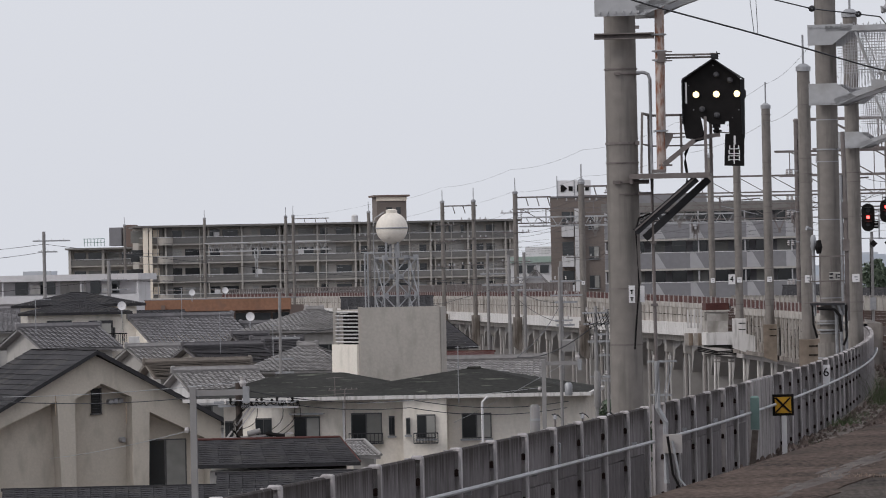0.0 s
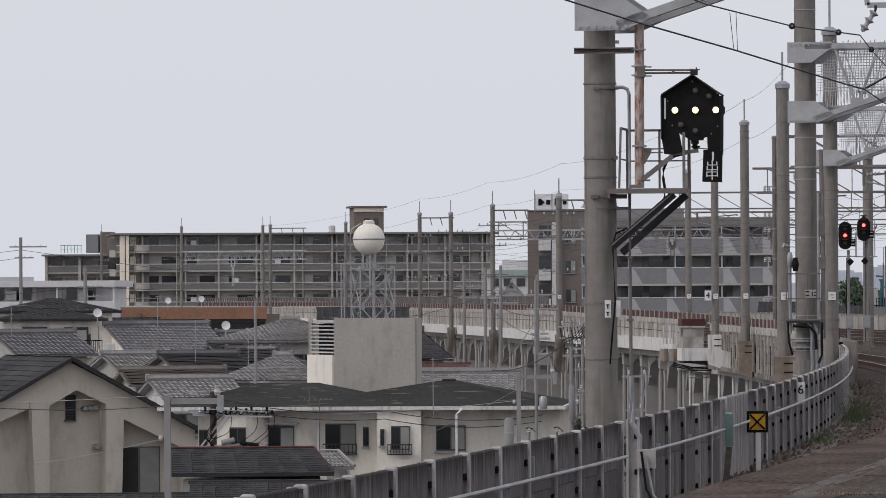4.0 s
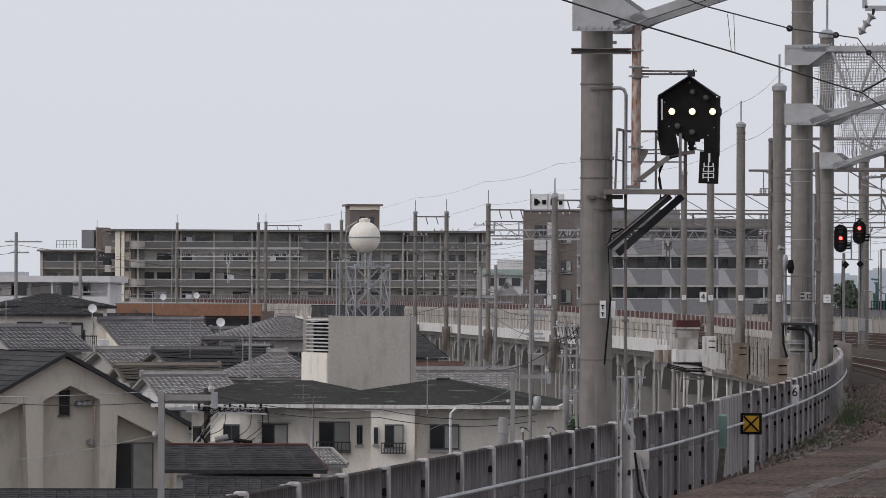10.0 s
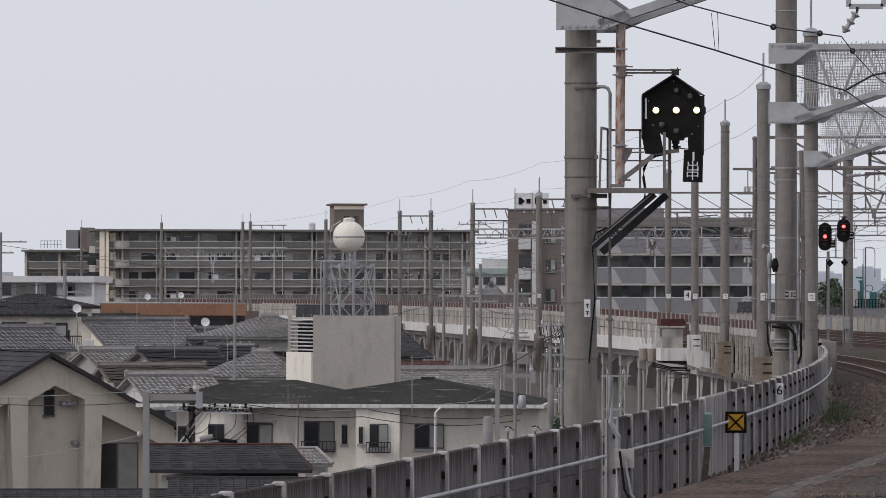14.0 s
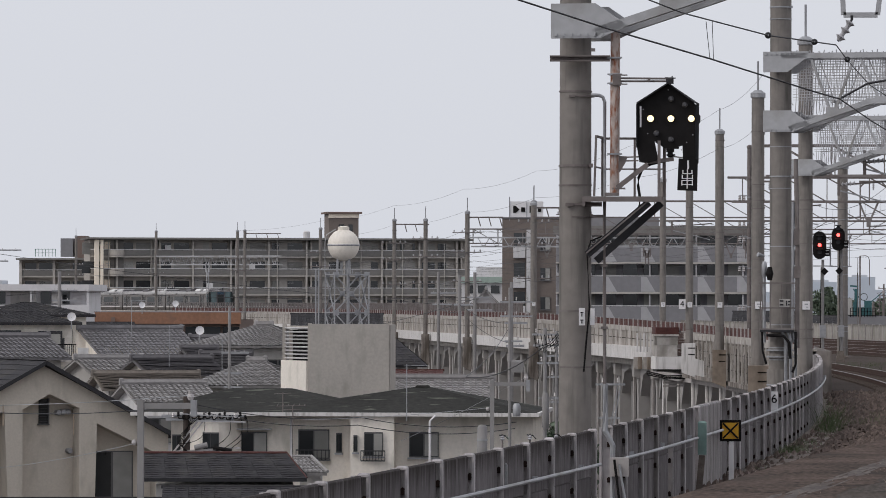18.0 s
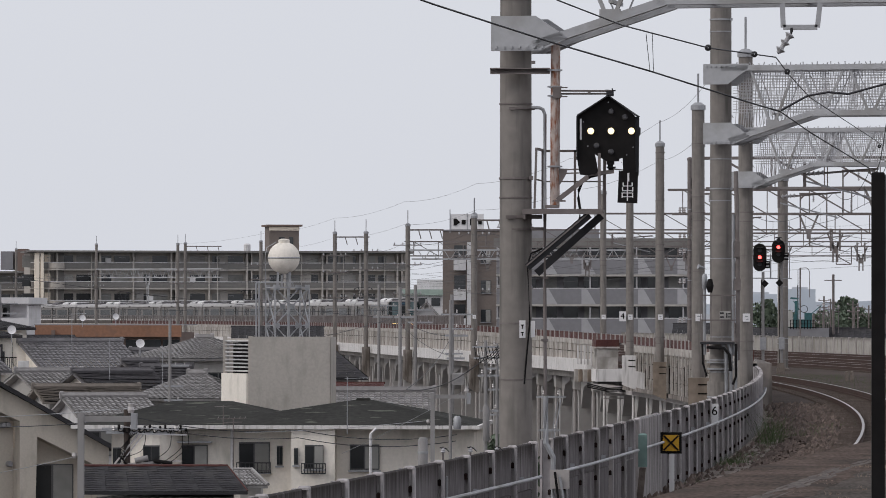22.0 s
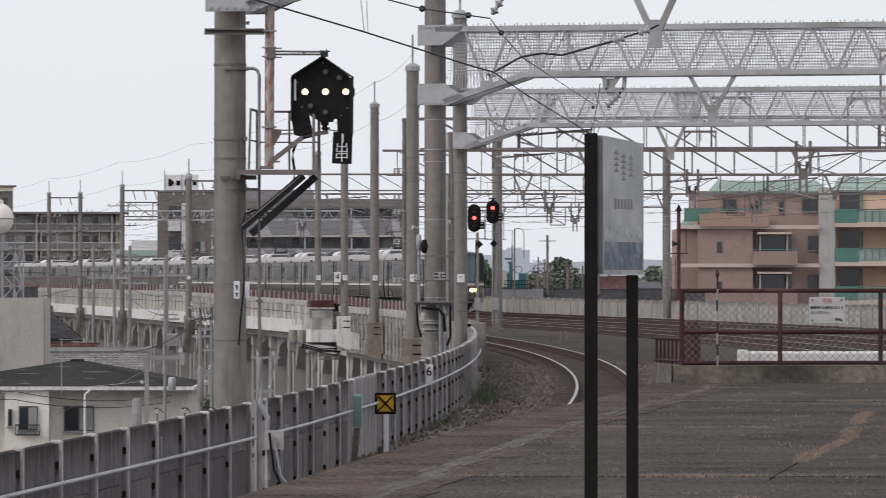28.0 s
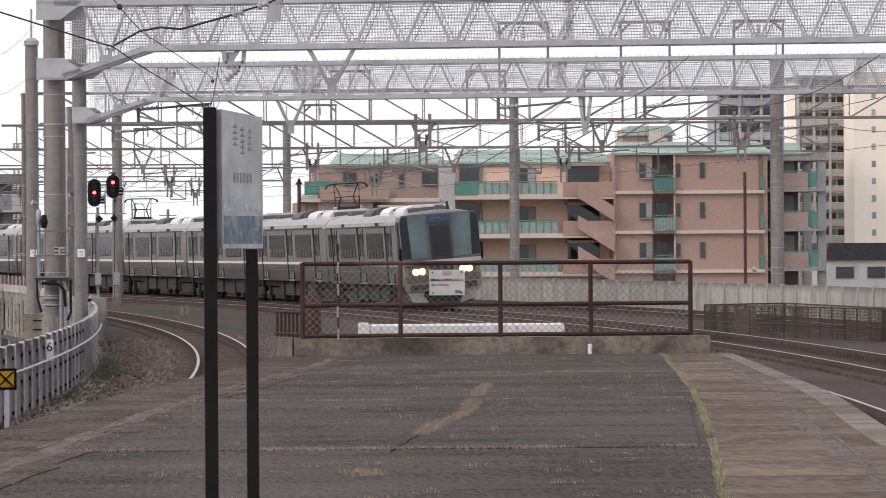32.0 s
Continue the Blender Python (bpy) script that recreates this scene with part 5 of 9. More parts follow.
part("strut", Build().bar((su(181), -.25, sv(1015)), (su(448), -.25, sv(788)), 0.05, 0.085), DARK, sg)
part("strut", Build().bar((su(214), .25, sv(1040)), (su(497), .25, sv(788)), 0.05, 0.085), DARK, sg)
part("strut_flange", Build().bar((su(178), -.28, sv(1008)), (su(446), -.28, sv(781)), 0.06, 0.016), STEEL_B, sg)
part("head_bracket", Build().prism([(su(305), sv(585)), (su(352), sv(588)), (su(345), sv(612)), (su(320), sv(655)), (su(305), sv(660))], -.03, .0), STEEL_B, sg)
part("bracket_arm", Build().bar((su(325), -.02, sv(592)), (su(400), -.02, sv(590)), .016).bar((su(325), -.02, sv(608)), (su(400), -.02, sv(606)), .016).bar((su(438), 0, sv(613)), (su(552), 0, sv(599)), .045).bar((su(545), 0, sv(588)), (su(600), 0, sv(594)), .014), STEEL_B, sg)
part("brace", Build().bar((su(308), -.04, sv(724)), (su(440), -.04, sv(622)), .04, .055), STEEL_B, sg)
part("brace_foot", Build().box(su(315), -.04, sv(727), .15, .03, .02).box(su(285), -.03, sv(752), .16, .18, .035), STEEL_B, sg)
part("cable", Build().tube([(su(540), .02, sv(600)), (su(450), .02, sv(622)), (su(415), .02, sv(645)), (su(400), .02, sv(680)), (su(398), .02, sv(715)), (su(405), .02, sv(760)), (su(404), .02, sv(805))], 0.016, 8), BLACK, sg, smooth=True)
part("cable", Build().tube([(sx(455), -.1, sz(372)), (sx(436), -.15, sz(380)), (sx(430), -.2, sz(400)), (sx(434), -.18, sz(500)), (sx(428), -.14, sz(560)), (sx(424), -.14, sz(610))], 0.011, 6), BLACK, sg, smooth=True)
part("side_plate", Build().box(sx(439), -.12, sz(513), 0.05, 0.02, 0.19), WHITEP, sg, "narrow white plate")
pn = part("marker_plate", Build().box(sx(421), -.2, sz(513), 0.07, 0.02, 0.2), WHITEP, sg, "small white marker plate")
part("mark", Build().box(sx(421), -.215, sz(506), 0.035, 0.01, 0.012).box(sx(421), -.215, sz(509), 0.012, 0.01, 0.05).box(sx(421), -.215, sz(519), 0.035, 0.01, 0.012).box(sx(421), -.215, sz(522), 0.012, 0.01, 0.04), BLACK, pn)

# white marking plates on the line poles
for x, y, r in ((-2.55, 200.0, .17), (-3.78, 206.0, .15), (-0.82, 145.0, .18), (0.414, 131.0, .18), (-5.45, 234.0, .14), (-13.5, 285.0, .17), (-10.4, 262.0, .2)):
    t = thing("pole_plate", pose(x + .02, y - r - .012, 1.22), "small white marking plate on a line pole", "plate", "pole plates")
    part("plate", Build().box(0, 0, 0, .18, .02, .2), WHITEP, t)
    part("bars", Build().box(0, -.012, .03, .08, .01, .03).box(.02, -.012, -.04, .06, .01, .02), GALV, t)
t = thing("numeral_sign", pose(-4.05, 205.8, 1.25), "white plate with the numeral four fixed to a line pole", "sign")
part("plate", Build().box(0, 0, 0, .26, .02, .38), WHITEP, t)
part("bracket", Build().box(.14, .1, 0, .3, .03, .05), GALV, t)
lettering("4", .32, BLACK, t, Matrix.Translation((0, -.02, 0)) @ pose(0, 0, 0, 90, 0, 0))

# ---- train ----
CAR = 20.0


def train_car(first):
    """One car, x to its right, y to its rear, rail top at z = 0; its front end at y = 0."""
    t = thing("train_car", pose(0, 0, 0), "stainless steel train car" + (" with lit headlamps and tinted cab glass" if first else " with roof units and large windows"), "train", "cars of the train")
    f = 0.9 if first else 0.25
    prof = [(-1.40, 1.05), (-1.475, 1.45), (-1.475, 2.3), (-1.46, 3.1), (1.46, 3.1), (1.475, 2.3), (1.475, 1.45), (1.40, 1.05)]
    part("body", Build().prism(prof, f, CAR - .25), INOX, t)
    part("roof", Build().prism([(-1.465, 3.1), (-1.43, 3.27), (-1.25, 3.43), (-0.7, 3.54), (0, 3.58), (0.7, 3.54), (1.25, 3.43), (1.43, 3.27), (1.465, 3.1)], f, CAR - .25), ROOFT, t, "pale grey curved roof")
    part("lower_body", Build().prism([(-1.42, 0.98), (-1.48, 1.5), (-1.482, 1.66), (1.482, 1.66), (1.48, 1.5), (1.42, 0.98)], f, CAR - .26), INOX_D, t, "lower body panels, dark ground reflection put into colour")
    for side in (-1, 1):
        part("waist_band", Build().box(side * 1.478, CAR / 2 + .3, 1.72, 0.03, CAR - 1.6, 0.1), BANDS, t, "cream waist band")
    for side in (-1, 1):
        x = side * 1.452
        for y in (2.6, 9.9, 17.2):
            d = part("door", Build().box(x - side * .012, y, 2.1, 0.05, 1.3, 1.98), INOX, t)
            for k in (-.33, .33):
                part("door_window", Build().box(x + side * .012, y + k, 2.45, 0.03, 0.36, 0.84), TGLASS, d)
            part("door_seam", Build().box(x + side * .01, y, 2.05, 0.035, 0.03, 1.9), DARK, d)
            # dark strips stand in for shade at the jambs of the inset door
            part("door_edge", Build().prism([(y + .66, 3.14), (y + .76, 3.14), (y + .74, 1.7), (y + .66, .98), (y + .58, .98)], x - side * .02, x + side * .062, "x"), UNDER, d, "dark strip painted as the shaded door recess")
            part("door_edge", Build().box(x + side * .014, y - .68, 2.05, 0.04, 0.035, 2.0), DARK, d)
            part("step_plate", Build().box(side * 1.47, y, 1.02, .06, 1.35, .05), GALV, d)
        for y, ln in ((6.25, 4.3), (13.55, 4.3), (18.75, .8)):
            w_ = part("window", Build().box(x + side * .008, y, 2.42, 0.03, ln, 0.96), FRAME, t)
            n_ = 1
            for q in range(n_):
                part("pane", Build().box(x + side * .02, y - ln / 2 + ln * (q + .5) / n_, 2.42, 0.03, ln / n_ - .07, 0.88), TGLASS, w_)
                if ln > 2:
                    for e in range(5):
                        part("seat_back", Build().bevel_box(x + side * .034, y - ln / 2 + .5 + e * .82, 2.12, 0.012, .5, 0.26, .004), SEATB, w_, "brown seat backs behind the glass")
        for y in (5.3, 5.75, 14.5, 14.95):
            part("vent_grille", Build().box(side * 1.45, y, 3.2, 0.05, 0.3, 0.13), UNDER, t)
        part("rain_gutter", Build().box(side * 1.475, CAR / 2 + .3, 3.13, .05, CAR - 1.4, .04), INOX_D, t)
    for y, m_, dark in ((3.4, ACW, 0), (6.9, ACW, 0), (11.4, ACD, 1)):
        part("roof_unit", Build().prism([(-0.95, 3.42), (-0.92, 3.6), (-0.8, 3.72), (-0.5, 3.8), (0.5, 3.8), (0.8, 3.72), (0.92, 3.6), (0.95, 3.42)], y - 1.15, y + 1.15), m_, t, "rounded roof air conditioner")
        part("unit_end", Build().box(0, y - 1.3, 3.58, 1.5, .34, .26), ACD, t, "dark grille end of the roof unit")
    part("roof_duct", Build().bevel_box(0, 18.6, 3.6, 1.2, 1.2, 0.2), ACD, t)
    for y in (2.9, CAR - 3.2):
        bg = part("bogie", Build().box(-1.0, y, 0.5, 0.14, 3.0, 0.3).box(1.0, y, 0.5, 0.14, 3.0, 0.3).box(0, y, 0.55, 2.0, 0.5, 0.3), UNDER, t)
        for dy in (-1.05, 1.05):
            for x in (-.56, .56):
                part("wheel", Build().lathe([(0.43, -.06), (0.43, .06)], 18), UNDER, bg, m=Matrix.Translation((x, y + dy, 0.43)) @ pose(0, 0, 0, 0, 90, 0))
    part("underframe", Build().box(0, CAR / 2 + f / 2, .86, 2.3, CAR - f - .6, .26), UNDER, t, "dark underframe")
    for i, (y, ln) in enumerate(((5.5, 1.1), (6.9, 1.3), (8.5, 1.5), (10.1, 1.3), (11.6, 1.2), (13.0, 1.2), (14.3, .9))):
        part("equipment_box", Build().bevel_box(0, y, 0.68 - .04 * (i % 3), 2.5 - .1 * (i % 2), ln, 0.62 - .06 * (i % 3)), UNDERB if i % 3 == 1 else UNDER, t)
    for y in (1.0, 4.75, 12.3, CAR - .9):
        part("hanger", Build().box(-1.05, y, .55, .12, .25, .5).box(1.05, y, .55, .12, .25, .5), UNDER, t)
    part("gangway", Build().box(0, CAR - .12, 2.1, 1.4, 0.26, 2.2), ACD, t)
    return t


def cab(t):
    """Cab front: raked shell, wrap-round glass in halves, gangway door, lamps, dark skirt."""
    n = Build()
    rings = [(0.9, 1.475, 0.0), (0.32, 1.465, 0.0), (0.06, 1.42, 0.02), (0.0, 1.36, 0.04)]
    for y, w, d in rings:
        for x, z in ((-w, .95), (-w, 1.5), (-w, 2.3), (-w * .985, 3.2), (-w * .95, 3.42 - d), (-w * .6, 3.55 - d), (0, 3.6 - d), (w * .6, 3.55 - d), (w * .95, 3.42 - d), (w * .985, 3.2), (w, 2.3), (w, 1.5), (w, .95)):
            n.v.append((x, y + max(0, z - 1.6) * (0.2 if y < .8 else 0), z))
    for r in range(3):
        for j in range(12):
            a = r * 13 + j
            n.f.append((a, a + 1, a + 14, a + 13))
    n.f.append(tuple(range(39, 52)))
    n.f.append((0, 13, 26, 39, 51, 38, 25, 12))
    part("cab_shell", n, INOX, t, "stainless cab front", smooth=True)
    shear = Matrix(((1.045, 0, 0, 0), (0, 1, .2, -.34), (0, 0, 1, 0), (0, 0, 0, 1)))
    part("mask", Build().prism([(-1.36, 1.8), (1.36, 1.8), (1.37, 3.2), (1.28, 3.42), (-1.28, 3.42), (-1.37, 3.2)], -.012, .05, "y"), ACD, t, "dark windscreen surround", m=shear)
    for s in (-1, 1):
        part("windscreen", Build().prism([(s * .46, 1.86), (s * 1.04, 1.88), (s * 1.1, 3.36), (s * .46, 3.38)], -.03, .03, "y"), TSCREEN, t, "tinted windscreen half", m=shear)
        part("corner_glass", Build().prism([(s * 1.05, 1.88), (s * 1.345, 1.9), (s * 1.355, 3.18), (s * 1.28, 3.36), (s * 1.11, 3.36)], -.024, .03, "y"), CGLASS, t, "corner glass with a dark reflection put into its colour", m=shear)
        part("corner_post", Build().bar((s * 1.385, -.01, 1.25), (s * 1.375, .33, 3.25), .045), GALV, t)
        part("side_glass", Build().prism([(0.1, 1.86), (0.62, 1.82), (0.7, 3.22), (0.4, 3.24)], s * 1.36, s * 1.482, "x"), TSCREEN, t, "wrap-round side glass")
        part("wiper", Build().bar((s * .62, -.09, 1.86), (s * .95, .08, 2.5), 0.025), BLACK, t)
        for x in (.74, .97):
            part("headlamp", Build().lathe([(0.118, 0), (0.118, 0.05), (0.05, 0.08)], 16), LAMP_Y, t, "lit headlamp", m=Matrix.Translation((s * x, -.03, 1.42)) @ pose(0, 0, 0, 90, 0, 0))
        part("lamp_housing", Build().prism([(s * .56, 1.26), (s * 1.2, 1.26), (s * 1.24, 1.58), (s * .56, 1.58)], -.03, .04, "y"), INOX_D, t, "lamp recess")
        part("grab_rail", Build().tube([(s * 1.38, -.02, 1.2), (s * 1.42, -.05, 1.7), (s * 1.42, .02, 1.95)], .018, 6), GALV, t)
    part("end_door", Build().prism([(-0.36, 1.2), (0.36, 1.2), (0.36, 3.02), (-0.36, 3.02)], -.035, .03, "y"), UNDER, t, "dark gangway door", m=shear)
    part("door_window", Build().prism([(-0.29, 1.9), (0.29, 1.9), (0.29, 2.96), (-0.29, 2.96)], -.05, .03, "y"), TGLASS, t, m=shear)
    db = part("destination_box", Build().prism([(-0.38, 3.08), (0.38, 3.08), (0.38, 3.36), (-0.38, 3.36)], -.045, .03, "y"), mat("destination display", (.03, .05, .075), .3, vary=.3, bump=0), t, m=shear)
    part("text_bars", Build().box(-.12, -.05, 3.26, .3, .01, .05).box(.14, -.05, 3.2, .2, .01, .04), mat("dim display text", (.05, .13, .19), .5, vary=.2, bump=0), db)
    part("front_band", Build().prism([(-1.35, 1.64), (1.35, 1.64), (1.35, 1.78), (-1.35, 1.78)], -.05, .03, "y"), ROOFT, t, m=shear)
    part("lower_front", Build().prism([(-1.33, 1.0), (1.33, 1.0), (1.34, 1.25), (-1.34, 1.25)], -.03, .1, "y"), INOX_D, t, "darker steel lower front")
    part("bumper", Build().prism([(-1.36, .72), (1.36, .72), (1.4, 1.0), (-1.4, 1.0)], -.07, .2, "y"), INOX, t, "grey bumper bar")
    for s in (-1, 1):
        part("bumper_opening", Build().prism([(s * .45, .76), (s * 1.2, .76), (s * 1.24, .96), (s * .45, .96)], -.085, .0, "y"), UNDER, t, "dark bumper opening")
        part("mirror_pod", Build().prism([(s * 1.36, 1.72), (s * 1.5, 1.74), (s * 1.53, 2.05), (s * 1.5, 2.32), (s * 1.38, 2.3)], -.08, .12, "y"), BLACK, t, "black mirror pod")
        part("skirt_plate", Build().prism([(s * .55, .2), (s * 1.15, .36), (s * 1.32, .7), (s * .75, .7)], -.0, .1, "y"), ROOFT, t, "grey snow skirt wing")
        part("jumper_box", Build().box(s * .62, -.12, .62, .22, .18, .2), BLACK, t)
    part("skirt", Build().prism([(-1.2, 0.7), (-1.1, 0.32), (-.9, 0.2), (.9, 0.2), (1.1, 0.32), (1.2, 0.7)], 0.08, 0.5), UNDER, t, "dark snow skirt")
    part("coupler", Build().box(0, -.16, 0.78, 0.34, 0.5, 0.32), GALV, t, "steel coupler")
    part("coupler_face", Build().box(0, -.42, 0.78, 0.2, 0.04, 0.2), UNDER, t)
    for s in (-1, 1):
        part("hose", Build().tube([(s * .3, -.08, 1.0), (s * .4, -.18, .7), (s * .32, -.1, .42)], .03, 6), BLACK, t)
    part("nose_top", Build().prism([(-1.25, 3.4), (1.25, 3.4), (1.1, 3.5), (0, 3.57), (-1.1, 3.5)], .3, .42), ROOFT, t)
    part("antenna", Build().box(.5, .9, 3.72, .06, .2, .3), DARK, t)
    part("whistle_box", Build().bevel_box(0.3, 1.6, 3.66, 0.3, 0.4, 0.2), ACD, t)


def pantograph(t, y):
    pg = part("pantograph_base", Build().box(0, y, 3.7, 1.3, 1.1, 0.12).box(-.5, y - .4, 3.62, .15, .15, .2).box(.5, y + .4, 3.62, .15, .15, .2), ACD, t, "raised dark pantograph on its base")
    part("base_insulator", Build().lathe([(.05, 0), (.1, .06), (.06, .1), (.1, .16), (.05, .2)], 10, cx=-.55, cy=y - .3, cz=3.72).lathe([(.05, 0), (.1, .06), (.06, .1), (.1, .16), (.05, .2)], 10, cx=.55, cy=y + .3, cz=3.72), PORC_G, pg)
    part("spring_box", Build().box(0, y, 3.84, .9, .5, .16), DARK, pg)
    for x in (-.45, .45):
        for s in (-1, 1):
            part("lower_arm", Build().bar((x, y + s * .2, 3.75), (x * .82, y + s * .75, 4.3), 0.05), DARK, pg)
            part("upper_arm", Build().bar((x * .82, y + s * .75, 4.3), (x * 1.1, y + s * .12, 4.82), 0.035), DARK, pg)
    for s in (-1, 1):
        part("cross_tube", Build().bar((-.4, y + s * .75, 4.3), (.4, y + s * .75, 4.3), 0.035), DARK, pg)
        part("collector_head", Build().tube([(-.86, y + s * .12, 4.66), (-.78, y + s * .12, 4.79), (-.6, y + s * .12, 4.84), (.6, y + s * .12, 4.84), (.78, y + s * .12, 4.79), (.86, y + s * .12, 4.66)], 0.032, 6), DARK, pg)


CARS = []
lead = train_car(True)
cab(lead)
CARS.append(lead)
mid = train_car(False)
CARS.append(mid)
for i in range(10):
    CARS.append(copy_thing(mid, pose(0, 0, 0)))
for i in (1, 4, 7, 10):
    pantograph(CARS[i], 3.4)

# distance of the train's front from the camera along y, by the second
RUN = [(0.0, 1160.0), (4.0, 1035.0), (8.0, 911.0), (12.0, 788.0), (16.0, 664.0), (18.0, 605.0), (20.0, 545.0), (22.0, 484.0), (23.0, 448.0), (23.5, 429.5), (24.0, 411.0), (24.5, 393.5), (25.5, 361.5), (26.5, 334.5), (27.0, 321.5), (28.0, 297.0), (29.0, 271.0), (30.0, 244.8), (31.0, 218.4), (32.0, 192.1)]


def motions():
    for i, car in enumerate(CARS):
        rows = []
        for t, y in RUN:
            for _ in range(i):
                y += CAR * math.cos(radians(heading(y + 10)))
            hh = heading(y + 10)
            lean = 0.4 + 4.0 * min(1.0, max(0.0, (272.0 - y) / 80.0))
            rows.append((t, pose(track_x(y, 0.06), y, -0.9, 0, 0, hh) @ pose(0, 0, 0, 0, -lean, 0)))
        walk(car, rows)

# ---- platform end: kerb, fence, notice, signs ----
KERB = mat("old stained kerb concrete", (0.2, 0.172, 0.138), 0.95, vary=0.6, grain=14, blotch=3.2, bump=0.8, stain=(0.06, 0.052, 0.04), spec=0.1, cover=(0.46, 0.62))
kerb = Build().prism([(2.70, 63.0), (7.66, 63.35), (7.64, 63.65), (2.68, 63.3)], -0.02, 0.21, "z")
tagged(part("platform_kerb", kerb, KERB), "rough weathered concrete kerb closing the platform end", "kerb", kind="structure")
kst = thing("drain_stub", pose(6.21, 63.2, .0), "short white pipe stub against the platform kerb", "pipe")
part("pipe", Build().lathe([(.025, 0), (.025, .12), (.02, .125)], 10), WHITEP, kst, smooth=True)
fn = thing("end_fence", pose(0, 0, 0), "rust red pipe fence with chain-link mesh on a concrete kerb", "fence")
FX = [(2.81, 63.15), (3.97, 63.23), (5.16, 63.31), (6.24, 63.39), (7.44, 63.47)]
for x, y in FX:
    part("fence_post", Build().tube([(x, y, 0.2), (x, y, 1.1)], 0.028, 8), RUST_F, fn, smooth=True)
for z in (0.24, 0.6, 1.09):
    part("fence_rail", Build().tube([(FX[0][0], FX[0][1], z), (FX[4][0], FX[4][1], z)], 0.025, 8), RUST_F, fn, smooth=True)
b = Build()
x0, x1, z0, z1 = FX[0][0], FX[4][0], 0.24, 1.08


def fy2(x):
    return FX[0][1] + (x - x0) * (FX[4][1] - FX[0][1]) / (x1 - x0)


n = int((x1 - x0 + 1) / 0.085)
for i in range(-11, n):
    for sgn in (1, -1):
        a0 = x0 + i * 0.085
        xa, xb, za, zb = a0, a0 + (z1 - z0), (z0 if sgn > 0 else z1), (z1 if sgn > 0 else z0)
        if xa < x0:
            za += sgn * (x0 - xa)
            xa = x0
        if xb > x1:
            zb -= sgn * (xb - x1)
            xb = x1
        if xb > xa:
            b.bar((xa, fy2(xa), za), (xb, fy2(xb), zb), 0.005)
tagged(part("chain_link", b, CHAIN, fn, "dull chain-link mesh"), kind="stuff")
sf = thing("side_fence", pose(0, 0, 0), "low rust red pipe fence returning beside the platform kerb", "fence")
for i in range(7):
    part("upright", Build().tube([(2.56 + .04 * i, 64.3 - .16 * i, .22), (2.56 + .04 * i, 64.3 - .16 * i, .52)], .016, 6), RUST_F, sf)
for z in (.26, .52):
    part("rail", Build().tube([(2.54, 64.4, z), (2.8, 63.25, z)], .02, 6), RUST_F, sf)
tagged(part("side_kerb", Build().prism([(2.48, 64.45), (2.62, 64.5), (2.72, 63.32), (2.68, 63.0)], -.02, .22, "z"), CONC_D), "rough concrete kerb returning along the platform side", "kerb", kind="structure")
NOTICE = mat("chalky faded white sheet", (0.52, 0.52, 0.5), 0.6, vary=0.2, grain=9, blotch=3, stain=(0.38, 0.37, 0.35), bump=0.05)
nt = thing("warning_notice", pose(4.52, 63.2, 0.86), "white warning notice with dark Japanese lettering wired to the fence", "notice")
part("panel", Build().bevel_box(0, 0, 0, 0.42, 0.012, 0.3, .004), NOTICE, nt)
for sx_ in (-.17, .17):
    for sz_ in (-.12, .12):
        part("tie", Build().box(sx_, -.009, sz_, .014, .01, .02), RUST_F, nt)
RED = mat("faded red lettering", (0.6, 0.25, 0.22), 0.6, vary=0.1, bump=0)
lettering("危険", 0.06, RED, nt, Matrix.Translation((0, -.01, 0.11)) @ pose(0, 0, 0, 90, 0, 0))
lettering("線路内には絶対に立入ら", 0.036, BLACK, nt, Matrix.Translation((0, -.01, 0.03)) @ pose(0, 0, 0, 90, 0, 0))
lettering("ないで下さい", 0.036, BLACK, nt, Matrix.Translation((-.08, -.01, -0.03)) @ pose(0, 0, 0, 90, 0, 0))
lettering("駅長", 0.036, BLACK, nt, Matrix.Translation((.13, -.01, -0.11)) @ pose(0, 0, 0, 90, 0, 0))
for z, k in ((.61, .35),):
    mk = thing("marker_rod", pose(3.22, 63.0, 0.2), "thin dark striped rod standing by the fence", "rod")
    for j in range(8):
        part("stripe", Build().tube([(.006 * math.sin(j * 2), 0, j * .13), (.006 * math.sin(j * 2 + 2), 0, j * .13 + .13)], 0.012, 6), RUST_F if j % 2 else CONC_F, mk)
    part("tip", Build().lathe([(0.014, 0), (0.024, .04), (0.01, .09)], 8, cz=1.04), RUST_F, mk)
blk = thing("white_block", pose(8.25, 110, -1.12), "low white-painted concrete block between the tracks", "concrete block")
for i in range(4):
    part("block", Build().bevel_box(-1.48 + i * .988, 0, 0.42, .975, 1.2, 0.84, 0.03), CONC_W, blk)
wb = thing("white_box", pose(6.14, 110, -1.12), "small white box standing by the tracks", "box")
part("body", Build().bevel_box(0, 0, 0.44, 0.2, 0.4, 0.88, 0.03), CONC_W, wb)
tc_ = thing("track_box", pose(4.33, 193.2, -1.12), "small grey twin-post track box on the ballast", "track box")
for q in (-.16, .16):
    part("post", Build().bevel_box(q * .6, 0, .2, .13, .3, .42, .04), CONC_D, tc_)
cb = thing("rusty_cabinet", pose(3.05, 66.0, -1.12), "rusty red-brown cylindrical cabinet behind the fence", "cabinet")
part("drum", Build().lathe([(0.12, 0), (0.12, 1.75), (0.08, 1.82)], 14), RUST_F, cb, smooth=True)

